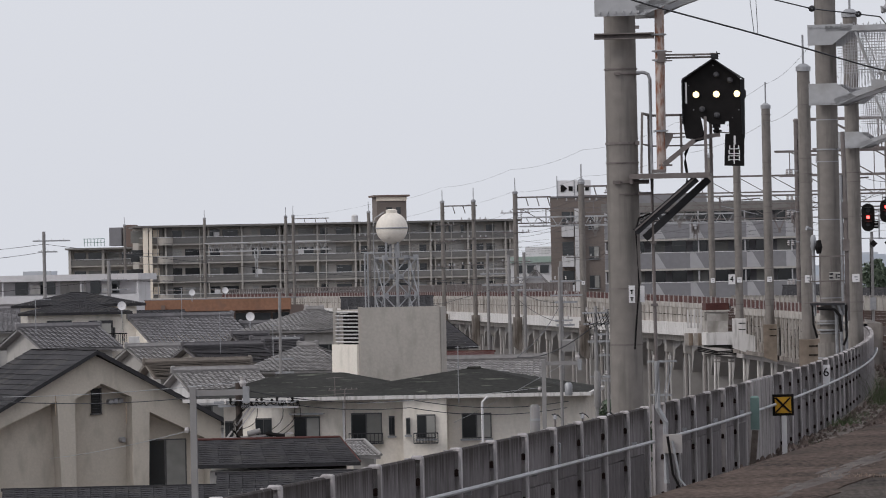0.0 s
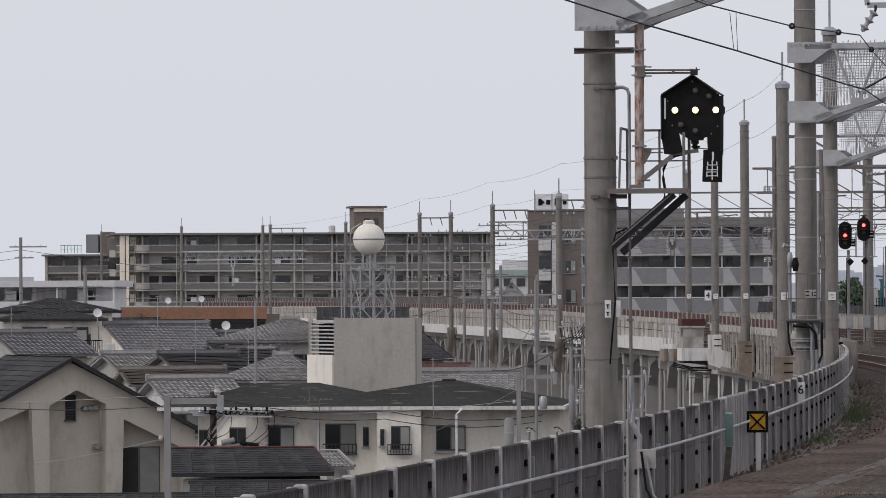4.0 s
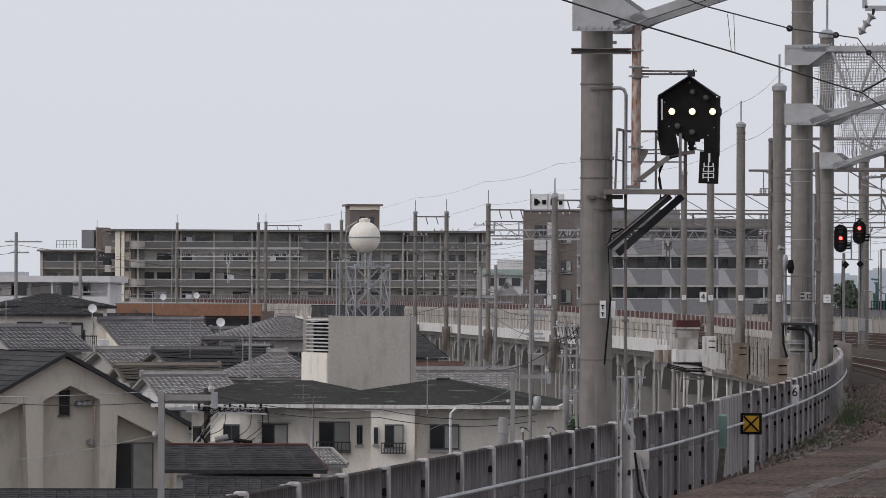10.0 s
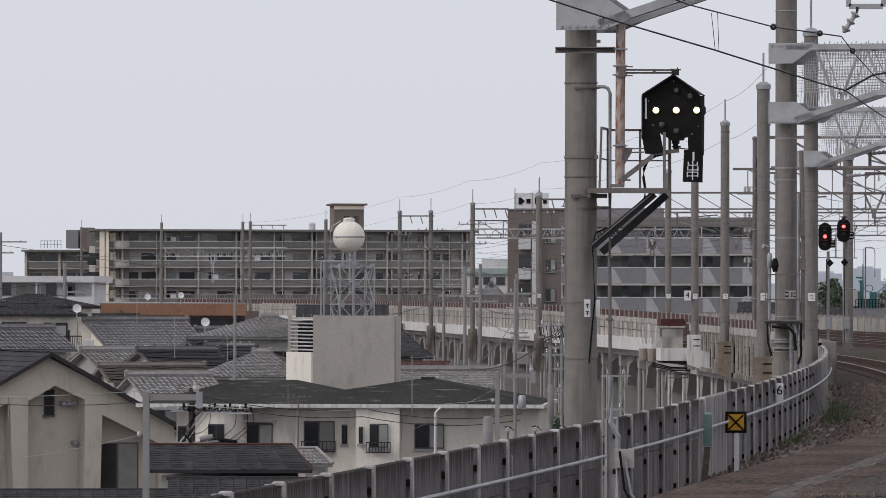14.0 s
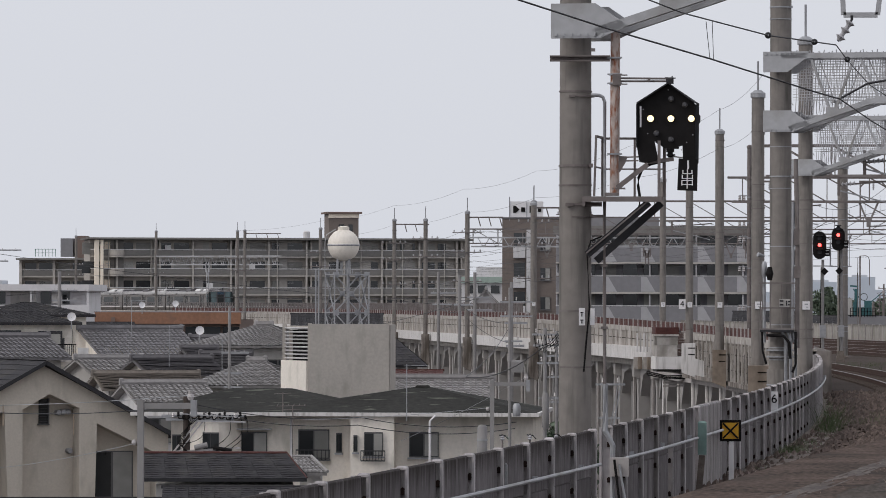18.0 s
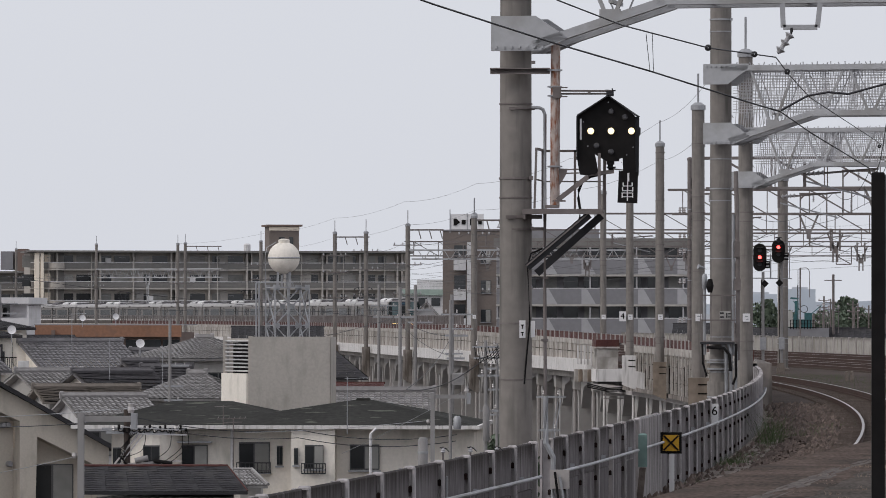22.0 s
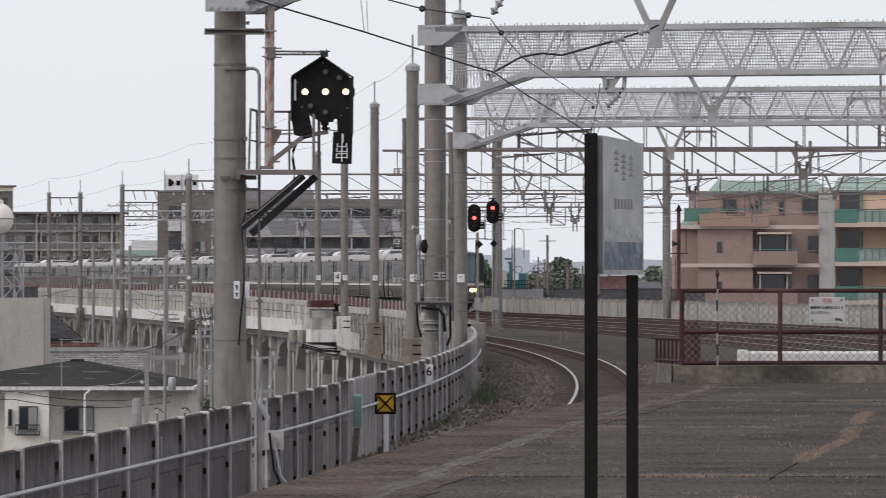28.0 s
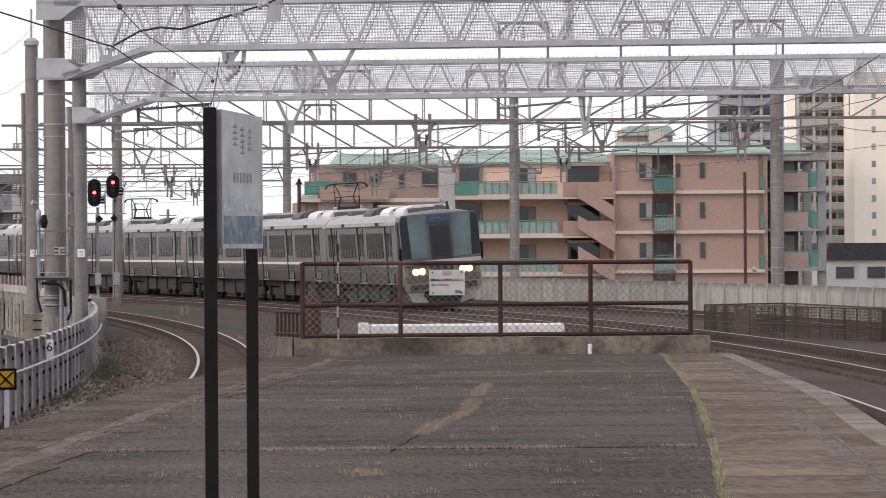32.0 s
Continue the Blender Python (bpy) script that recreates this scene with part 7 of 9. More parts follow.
for c in TC:
    part("leg", Build().bar(c, c + Vector((0, 0, 4.08)), .05), GALV, ws)
for c, d in zip(TC, TC[1:] + TC[:1]):
    for z in (1.12, 2.59, 4.06):
        part("girt", Build().bar(c + Vector((0, 0, z)), d + Vector((0, 0, z)), .05), GALV, ws)
    for z0_, z1_ in ((2.59, 4.06), (1.12, 2.59)):
        part("brace", Build().bar(c + Vector((0, 0, z0_)), d + Vector((0, 0, z1_)), .04), GALV, ws)
        part("brace", Build().bar(d + Vector((0, 0, z0_)), c + Vector((0, 0, z1_)), .04), GALV, ws)
        for q, z in ((.5, (z0_ + z1_) / 2), (.06, z1_), (.94, z1_)):
            g0, g1 = c.lerp(d, q - .075), c.lerp(d, q + .075)
            up = Vector((0, 0, .1))
            zz = Vector((0, 0, z))
            part("gusset", Build().plate(g0 + zz - up, g1 + zz - up, g1 + zz + up, g0 + zz + up, .02), GALV, ws)
part("deck_rail", Build().bar((-1.05, -.5, 4.25), (.4, -.7, 4.25), .04).bar((.4, -.7, 4.25), (.42, -.7, 4.06), .03), GALV, ws)
for qx in (-1.03, -.92):
    part("supply_pipe", Build().tube([(qx, -.5, 0), (qx, -.5, 4.2), (qx + .12, -.4, 4.28)], .035, 8), GALV, ws, smooth=True)
part("riser", Build().tube([(.18, 0, 0), (.18, 0, 4.6)], .06, 8), GALV, ws, smooth=True)
part("vent_pipe", Build().tube([(-.72, 0, 4.1), (-.72, 0, 5.3), (-.66, 0, 5.6), (-.3, 0, 5.82)], .02, 6), GALV, ws, smooth=True)

# tiled roofs of the old town
HOUSES = [
    (-40.4, 284, 6.1, 7.0, 0.70, 1.26, 0, SLATE, CREAM, "hip", "old house with a dark hipped roof and pale wall"),
    (-38.3, 268, 4.7, 5.8, 0.34, 0.78, 0, SLATE, CREAM, "hip", "house with a dark two-tier hipped roof and balcony"),
    (-37.4, 256, 3.3, 6.2, -1.23, -0.39, 18, TILE, GREYW, "x", "house with a grey pantile roof beside a balcony"),
    (-34.7, 282, 4.9, 7.4, -1.44, -0.13, 18, TILE, CREAM, "x", "house with a broad grey pantile roof and beige gable"),
    (-33.3, 262, 2.6, 4.2, -2.06, -1.50, 18, TILE_L, GREYW, "x", "low house with pale grey pantiles"),
    (-29.7, 258, 3.2, 5.0, -2.03, -1.46, 16, TILE_D, CREAM, "x", "house with dark ribbed tiles and a cream gable"),
    (-30.0, 250, 4.2, 4.2, -2.60, -2.12, 10, BROWNR, GREYW, "x", "low house with a brownish ribbed roof"),
    (-28.0, 240, 3.1, 4.6, -3.02, -2.39, 14, TILE_L, WHITEW, "x", "house with weathered pale tiles and a white gable"),
    (-24.4, 246, 4.2, 5.8, -2.34, -1.43, -10, TILE_L, GREYW, "hip", "small house with a pale grey hipped tile roof"),
    (-27.0, 276, 5.6, 6.2, -0.77, 0.10, -12, TILE_L, GREYW, "hip", "house with a pale patched tile roof and grey wall"),
    (-29.7, 270, 1.0, 3.8, -1.49, -1.07, 12, TILE_D, GREYW, "x", "low dark tiled lean-to between houses"),
    (-27.5, 262, 1.7, 3.4, -1.73, -1.28, 8, TILE_D, GREYW, "x", "dark tiled house behind the plant box"),
    (-38.3, 300, 2.4, 4.0, -0.11, 0.17, 10, SLATE, GREYW, "x", "house with a low dark flat-pitched roof"),
    (-30.9, 284, 0.9, 3.8, -1.06, -0.62, 14, TILE, GREYW, "x", "small house with grey tiles among the rooftops"),
    (-15.7, 168, 7.0, 4.4, -5.1, -4.5, 0, SLATE, GREYW, "x", "low outbuilding with a dark shingle roof"),
    (-22.7, 170, 7.2, 5.0, -5.51, -4.96, 0, SLATE, STUC, "x", "low house with a dark flat-pitched roof"),
    (-20.1, 262, 3.9, 7, -1.5, .0, 0, SLATE, GREYW, "hip", "dark roofed house below the viaduct"),
    (-14.2, 217, 3.8, 5, -2.48, -1.82, 0, TILE_L, CREAM, "x", "small house with a pale striped roof"),
    (-16.3, 232, 2.0, 5, -2.08, -1.62, 0, RUST_R, CREAM, "x", "small house with a dull red roof"),
    (-25.4, 302, 4.4, 8, 0.02, 0.68, 0, SLATE, GREYW, "x", "house with a dark blue slate roof"),
    (-46.0, 300, 8.0, 8, -0.68, 0.38, 0, TILE, GREYW, "x", "grey tiled house among the rooftops"),
]
BUILT = {}
for x, y, w, d, e, r, rz, roof, wall, along, lab in HOUSES:
    BUILT[lab] = house(x, y, w, d, e, r, rz + math.degrees(-x / y), roof, wall, "x" if along == "hip" else along, lab, 0 if y < 200 else 2, tiled=roof not in (SLATE, RUST_R), hip=along == "hip")

lh = thing("house", pose(-18.4, 177, -9.5, 0, 0, 5.5), "low house with a mossy dark shingle roof hipped at one end", "house", "houses below the viaduct")
part("wall", Build().box(-.2, 0, 2.4, 4.5, 3.6, 4.8), GREYW, lh)
tagged(part("roof_slope", tiled_slope((-2.9, -2.1, 5.02), (2.5, -2.1, 5.02), (1.85, 0, 5.78), (-2.9, 0, 5.78), step=.15, rib=.7, thick=.012, gap=.006), SLATE, lh, "dark shingle courses"), kind="stuff")
tagged(part("roof_slope", tiled_slope((2.5, -2.1, 5.02), (2.5, 2.1, 5.02), (1.85, .02, 5.78), (1.85, -.02, 5.78), step=.15, rib=.7, thick=.012, gap=.006), SLATE, lh, "dark shingle courses"), kind="stuff")
tagged(part("roof_slope", tiled_slope((2.5, 2.1, 5.02), (-2.9, 2.1, 5.02), (-2.9, 0, 5.78), (1.85, 0, 5.78), step=.3, rib=.7, thick=.012, gap=.006), SLATE, lh, "dark shingle courses"), kind="stuff")
part("ridge", Build().tube([(-2.9, 0, 5.8), (1.85, 0, 5.8)], .045, 8).tube([(1.85, 0, 5.8), (2.5, -2.1, 5.04)], .025, 6), RUST_R, lh, "dull red ridge cover")
part("eaves_board", Build().box(-.2, -2.12, 4.96, 5.4, .05, .1), DARK, lh)
ph = thing("house", pose(-16.1, 179.5, -9.5), "small porch with pale lattice tiles behind a low house", "house", "houses below the viaduct")
part("wall", Build().box(.05, 1.0, 2.55, .7, .8, 5.1), GREYW, ph)
tagged(part("roof_slope", tiled_slope((-.3, -1.0, 5.12), (.76, -1.0, 5.12), (.05, 1.0, 5.55), (-.58, 1.0, 5.55), step=.2, rib=.13, thick=.03), TILE_L, ph, "pale small tiles"), kind="stuff")
part("ridge", Build().tube([(.78, -1.02, 5.14), (.05, 1.0, 5.6)], .05, 8).tube([(-.58, 1.0, 5.6), (.05, 1.0, 5.6)], .04, 8), TILE_L, ph, "pale verge tiles")
# openings and the balcony of the two-tier house
h2 = BUILT["house with a dark two-tier hipped roof and balcony"]
to_h2 = h2.matrix_basis.inverted()
part("window_band", Build().box(0, 0, 0, 1.25, .1, .3), GLASS, h2, "low dark window band", m=to_h2 @ Matrix.Translation((-38.65, 264.85, -.27)))
dw = part("garden_door", Build().box(0, 0, 0, 1.2, .12, 1.5), DARK, h2, "dark framed garden door", m=to_h2 @ Matrix.Translation((-36.6, 265.05, -.9)))
part("pane", Build().box(.12, -.07, -.05, .8, .02, 1.3), CURT, dw)
rl = part("balcony_rail", Build().box(0, 0, .34, .9, .05, .05).box(0, 0, -.4, .9, .05, .05), BLACK, h2, "black balcony railing", m=to_h2 @ Matrix.Translation((-35.55, 263.6, -1.15)))
for i in range(9):
    part("baluster", Build().box(-.43 + i * .107, 0, -.03, .025, .03, .72), BLACK, rl)
part("balcony_floor", Build().box(0, 0, 0, 1.0, 1.5, .1), CONC_L, h2, m=to_h2 @ Matrix.Translation((-35.5, 264.3, -1.6)))
part("air_conditioner", Build().bevel_box(0, 0, 0, .5, .3, .55), WHITEW, h2, "white outdoor unit", m=to_h2 @ Matrix.Translation((-34.85, 264.3, -1.25)))


def block(name, x, y, w, dpt, floors, fh, rz, label, wall, front, bays, category="apartment building", base=-9.5, roof_over=.6, shift=0.0):
    """A flat-roofed apartment block with balconies on each floor of its front."""
    t = thing(name, pose(x, y, base, 0, 0, rz), label, category)
    h = floors * fh
    part("wall", Build().box(w / 2, dpt / 2 + 1.4, h / 2, w, dpt, h), wall, t)
    part("roof", Build().box(w / 2, dpt / 2, h - .12, w + 2 * roof_over, dpt + 2.8, .3), FLAT_D, t, "flat roof slab")
    bw = w / bays
    for f in range(floors):
        z = f * fh
        if base + z < -4 and y > 300:
            continue
        part("balcony_slab", Build().box(w / 2, .7, z, w, 1.5, .22), FLAT_L, t)
        bl = part("balcony", Build().box(w / 2, .0, z + .6, w - .1, .12, .86), front, t)
        part("handrail", Build().box(w / 2, -.04, z + 1.13, w, .14, .12), WHITEW, bl)
        for i in range(bays):
            for k, cw in ((.27, bw * .34), (.72, bw * .4)):
                wd = part("window", Build().box((i + k) * bw + shift, 1.36, z + 1.3, cw, .1, 1.9), GLASS if (i + f + int(k * 3)) % 3 else CURT, t)
    for i in range(bays + 1):
        xx = i * bw + shift
        if xx < -.2:
            continue
        part("party_wall", Build().box(xx, .5, h / 2, .24 if shift else .42, 1.5, h), FLAT_L, t)
        if shift and i % 2 == 0:
            part("party_wall", Build().box(xx + .75, .6, h / 2, .22, 1.3, h), FLAT, t)
    return t


k = 835.0
ab = block("apartment_block", -110.8, k + 14, 60.8, 12, 7, 3.02, 12, "long grey-brown apartment block with balconies on every floor", FLAT, FLAT_D, 10, shift=-1.85)
tw = part("stair_tower", Build().box(41, 6, 23.0, 4.8, 6, 4.4), BRICK_G, ab, "dark stair tower above the roof")
part("tower_roof", Build().box(41, 6, 25.3, 5.8, 7.2, .3), BRICK_D, tw, "dark roof slab")
part("tower_window", Build().box(40.6, 2.95, 22.9, .9, .1, 1.1).box(42.1, 2.95, 22.9, .7, .1, 1.1), GLASS, tw)
part("tower_band", Build().box(41, 2.9, 24.8, 4.9, .2, .6), CREAMT, tw, "pale band under the roof")
part("roof_tank", Build().lathe([(.55, 0), (.55, 1.1), (.3, 1.3)], 12, cx=35, cy=3, cz=21.1), WHITEW, ab)
# cream shafts and panels paint the sunlit left end of the block
for xx, ww in ((.95, .75), (1.75, .5)):
    part("service_shaft", Build().box(xx, -.5, 10.5, ww, .8, 20.6), CREAMT, ab, "cream service shaft, sunlight put into its colour")
for f in range(2, 7):
    part("cream_panel", Build().box(2.75, .9, f * 3.02 + 1.75, .95, .3, 1.3), CREAMT, ab, "cream wall piece, sunlight put into its colour")
    bay = [(2.9 + 1.25 * (1 - math.cos(a)), -1.2 * math.sin(a)) for a in [radians(q) for q in range(0, 181, 15)]]
    part("rounded_balcony", Build().prism(bay + [(5.2, .3), (3.1, .3)], f * 3.02 + .17, f * 3.02 + 1.05, "z"), FLAT, ab, "rounded balcony front")
    part("rounded_rail", Build().tube([(x_, y_ - .03, f * 3.02 + 1.13) for x_, y_ in bay], .06, 6), WHITEW, ab, "white handrail on the rounded balcony")
    part("rounded_slab", Build().prism(bay + [(5.3, .3), (3.0, .3)], f * 3.02 - .1, f * 3.02 + .12, "z"), FLAT_L, ab)
    part("corner_wall", Build().box(4.6, 1.0, f * 3.02 + 1.5, 1.5, .6, 3.0), FLAT_D, ab, "dark wall strip in the corner bay")
    part("air_conditioner", Build().bevel_box(12.4 + 6.76 * (f % 3), .4, f * 3.02 + 1.5, .9, .4, .7), WHITEW, ab, "white outdoor unit on a balcony")
for i in range(0, 9):
    part("downpipe", Build().tube([(i * 6.75 + 2.9, -.18, 0), (i * 6.75 + 2.9, -.18, 21)], .07, 6), FLAT_L, ab)
    for f in range(2, 7):
        part("wall_panel", Build().box(i * 6.75 + 4.0, 1.3, f * 3.02 + 1.5, 1.3, .1, 2.9), FLAT_L if (i + f) % 3 else GREYW, ab)
        for k in range(3):
            if rnd.random() < .5:
                part("laundry_pole", Build().box(i * 6.75 + 1.2 + k * 1.9, .3, f * 3.02 + 1.9, 1.1, .05, .05), GALV, ab)
part("roof_fascia", Build().box(30.4, -.78, 20.98, 62, .1, .4), GREENR, ab, "dark greenish roof fascia")
ab2 = block("apartment_block", -125.0, 870, 11, 10, 6, 3.0, 0, "stepped end of the grey apartment block with a rooftop frame", FLAT, FLAT_D, 2)
part("penthouse", Build().box(7.2, 5, 19.8, 2.0, 5, 3.0), SLABG, ab2, "grey rooftop penthouse")
part("stair_head", Build().box(9.6, 5, 19.9, 1.4, 5, 3.6), BRICK_D, ab2, "brown stair head")
for i in range(7):
    part("frame_post", Build().box(2.4 + i * .55, .2, 18.9, .08, .08, 1.2), GREENP, ab2)
part("frame_top", Build().box(4.05, .2, 19.5, 3.5, .1, .08).box(4.05, .2, 18.9, 3.5, .08, .05), GREENP, ab2)

br = thing("brown_building", pose(-31.4, 590.0, -9.5), "dark brown tiled block with a white rooftop sign box", "apartment building")
part("wall", Build().box(5.0, 5, 10.05, 10.0, 10, 20.1), BRICK_G, br)
part("parapet", Build().box(5.0, 5, 20.2, 10.2, 10.2, .15), SLABG, br)
part("sign_box", Build().box(2.6, .8, 21.15, 3.7, 1.5, 1.7), WHITEP, br, "white rooftop sign box")
part("sign_frame", Build().box(2.7, .03, 21.15, .08, .06, 1.7).box(.8, .03, 21.2, .1, .1, 2.6), GALV, br)
part("logo", Build().prism([(1.2, 20.75), (1.5, 20.75), (1.9, 21.1), (1.5, 21.5), (1.2, 21.5)], -.02, .02).prism([(3.0, 20.75), (3.3, 20.75), (3.7, 21.1), (3.3, 21.5), (3.0, 21.5)], -.02, .02).box(2.3, 0, 21.1, .45, .05, .5).box(4.1, 0, 21.1, .4, .05, .5), BLACK, br, "plain dark emblem shapes")
for z in (4.2, 7.5, 10.8, 14.0, 17.3):
    window(br, 4.75, -.04, z, 1.1, 1.4, curtain=True)
    window(br, 8.2, -.04, z, 1.0, 1.3, curtain=True)
    part("recess", Build().box(1.9, -.03, z + .5, 1.25, .1, 1.5), GLASS, br)
    part("balcony", Build().box(1.9, -.3, z - .9, 1.35, .6, 1.2), WHITEW, br, "pale balcony front")
part("pilaster", Build().box(2.95, -.35, 9.5, .5, .7, 19.0), WHITEW, br, "pale wall fin")
gb = thing("grey_apartments", pose(-24.2, 560.0, -9.5), "grey apartment block with deep grey balcony fronts", "apartment building")
part("wall", Build().box(10.2, 7, 9.0, 20.4, 10, 18.0), SLABG, gb)
part("roof", Build().box(10.2, 6.5, 18.4, 21.0, 12, 1.0), FLAT_D, gb, "dark roof edge")
part("roof_house", Build().box(6.0, 8, 19.3, 9.0, 5, 1.2), SLABG, gb)
for f in range(6):
    z = 16.73 - 3.12 * f
    part("balcony_slab", Build().box(10.2, .9, z - 1.72, 20.4, 2.2, .2), FLAT_L, gb)
    bl = part("balcony", Build().box(10.2, -.1, z - .83, 20.3, .15, 1.66), SLABG, gb)
    part("handrail", Build().box(10.2, -.1, z + .06, 20.4, .12, .08), WHITEW, bl)
    for xa in (4.9, 8.9, 14.8, 18.9):
        part("pale_panel", Build().prism([(xa, z - 1.6), (xa + 1.5, z - 1.6), (xa + .6, z - .05), (xa, z - .05)], -.2, -.178), FLAT_G, bl, "paler grey balcony panel")
    for i in range(9):
        part("window", Build().box(1.1 + i * 2.2, 1.97, z + .5, 1.5, .1, 1.9), GLASS if (i + f) % 3 else CURT, gb)
    for i in range(5):
        part("partition", Build().box(.1 + i * 4.85, .9, z - .2, .15, 1.9, 2.9), FLAT_G, gb)

ob = thing("orange_building", pose(-46.5, 372.0, -9.5), "low building with an orange-brown fascia", "shop")
part("wall", Build().box(3.4, 5, 4.8, 10, 9.8, 9.6), BRICK_D, ob)
part("fascia", Build().box(3.4, -.1, 9.7, 10.2, .6, .8), TERRA, ob, "orange-brown fascia band")
part("roof", Build().box(3.4, 5, 10.13, 10.4, 10, .06), SLABG, ob)
for i in range(3):
    part("window", Build().box(5.2 + i * 1.3, -.05, 8.6, 1.15, .1, 1.0), GLASS, ob)
part("fascia_step", Build().box(-.4, -.3, 9.3, .25, .5, .9), BRICK_D, ob)
wb2 = thing("white_building", pose(-84.0, 420.0, -9.5), "white low building with projecting eaves and dark windows", "building")
part("wall", Build().box(14.5, 5.6, 6.0, 28.4, 9, 12.0), WHITEB, wb2)
part("roof_slab", Build().box(14.5, 4.6, 11.95, 29.4, 11.4, .5), WHITEB, wb2, "white roof slab")
part("floor_band", Build().box(14.5, -.6, 10.27, 29.4, 1.0, .62), WHITEB, wb2, "white balcony front")
part("balcony_floor", Build().box(14.5, .3, 10.0, 29.2, 2.0, .12), WHITEB, wb2)
for xx in (18.4, 24.6, 29.1):
    part("balcony_post", Build().box(xx, -.85, 11.1, .12, .12, 1.4), WHITEB, wb2)
for xx in (20.9, 26.6):
    part("laundry", Build().box(xx, -.3, 11.05, .8, .05, .7), GREYW, wb2, "pale washing on the balcony")
for xx, ww in ((19.6, 1.0), (21.7, 1.2), (25.5, .8), (27.1, .6), (16.0, 1.2), (13.0, 1.2)):
    part("window", Build().box(xx, 1.06, 11.15, ww, .1, .95), GLASS, wb2)
part("shutter", Build().box(23.5, 1.06, 11.15, 1.6, .1, .95), GREYW, wb2, "pale closed shutter")
part("downpipe", Build().tube([(24.8, -.1, 6), (24.8, -.1, 12)], .06, 6), GREYW, wb2)

# brown tiled apartments with green roofs
ap = thing("green_roofed_apartments", pose(17.4, 400.0, -9.5), "brown tiled apartments with pale bands, green rails and green sheet roof", "apartment building")


def bx(px):
    return (px - 784) / 23.75 - 17.4


def bz(py):
    return 10.75 + (490.5 - py) / 23.75


W1 = Build().box((bx(1200) + bx(1236)) / 2, 6, bz(405) / 2, bx(1236) - bx(1200), 10, bz(405))
part("wing", W1, BRICK_M, ap)
part("wing", Build().box((bx(1236) + bx(1466)) / 2, 6.5, bz(338) / 2, bx(1466) - bx(1236), 11, bz(338)), BRICK_M, ap)
part("lower_wing", Build().box((bx(1236) + bx(1332)) / 2, .7, bz(402) / 2, bx(1332) - bx(1236), 1.6, bz(402)), BRICK_M, ap)
part("wing", Build().box((bx(1466) + bx(1760)) / 2, 8.5, bz(338) / 2, bx(1760) - bx(1466), 12, bz(338)), BRICK_T, ap)
part("wing", Build().box((bx(1760) + bx(1830)) / 2, 6.0, bz(322) / 2, bx(1830) - bx(1760), 12, bz(322)), BRICK, ap)
part("wing", Build().box((bx(1870) + bx(2036)) / 2, 6.0, bz(322) / 2, bx(2036) - bx(1870), 12, bz(322)), BRICK, ap)
part("recess_wall", Build().box((bx(1830) + bx(1870)) / 2, 7.0, bz(322) / 2, bx(1870) - bx(1830), 11, bz(322)), BRICK_M, ap)
# dark tile colour stands in for the shade on the end bay
part("end_bay", Build().box((bx(2036) + bx(2104)) / 2, 8.0, bz(330) / 2, bx(2104) - bx(2036), 8, bz(330)), BRICK_D, ap, "end bay with its shade put into the wall colour")
part("end_frame", Build().box((bx(2036) + bx(2146)) / 2, 5.6, bz(326), bx(2146) - bx(2036), 9, .8), INFILL, ap, "grey concrete end frame")
for px in (2052, 2138):
    part("end_column", Build().box(bx(px), 1.5 if px > 2100 else 2.2, bz(330) / 2, .62 if px > 2100 else .3, .6, bz(330)), INFILL, ap, "grey concrete end column")
part("end_column", Build().box(bx(2138), 9.5, bz(330) / 2, .62, .6, bz(330)), GREYW, ap)
part("pillar", Build().box((bx(1450) + bx(1478)) / 2, .6, bz(332) / 2, bx(1478) - bx(1450), 1.2, bz(332)), GREYW, ap, "grey concrete stair pillar")
for py in (402, 470):
    part("band", Build().box((bx(1200) + bx(1450)) / 2, -.2, bz(py), bx(1450) - bx(1200), .3, .28), BAND, ap, "pale band")
for py in (391, 462, 532):
    part("band", Build().box((bx(1760) + bx(2030)) / 2, -.1, bz(py), bx(2030) - bx(1760), .3, .25), BAND, ap, "pale band")


def green_roof(xa, xb, za, zb, y0):
    tagged(part("roof", tiled_slope((xa, y0, za), (xb, y0, za), (xb - .8, y0 + 3.2, zb), (xa + .8, y0 + 3.2, zb), step=.32, rib=.4, thick=.035), COPPER, ap, "green sheet roof"), kind="stuff")


green_roof(bx(1255), bx(1470), bz(338), bz(318), .6)
green_roof(bx(1475), bx(1765), bz(336), bz(312), 2.2)
green_roof(bx(1755), bx(2045), bz(322), bz(300), -.3)
green_roof(bx(2042), bx(2118), bz(322), bz(302), 1.0)
green_roof(bx(1198), bx(1240), bz(402), bz(388), .6)
part("roof_house", Build().box((bx(1790) + bx(1874)) / 2, 6, bz(296), bx(1900) - bx(1809), 4, 1.6), BRICK_M, ap)
part("roof_house_top", Build().prism([(bx(1784), bz(288)), (bx(1884), bz(288)), (bx(1872), bz(271)), (bx(1797), bz(271))], 3.8, 8.2), COPPER, ap)
part("roof_unit", Build().box(bx(1846), 3.6, bz(297), 1.1, .8, 1.2).box(bx(1858), 3.5, bz(302), .7, .7, .7), BAND, ap, "pale rooftop unit")
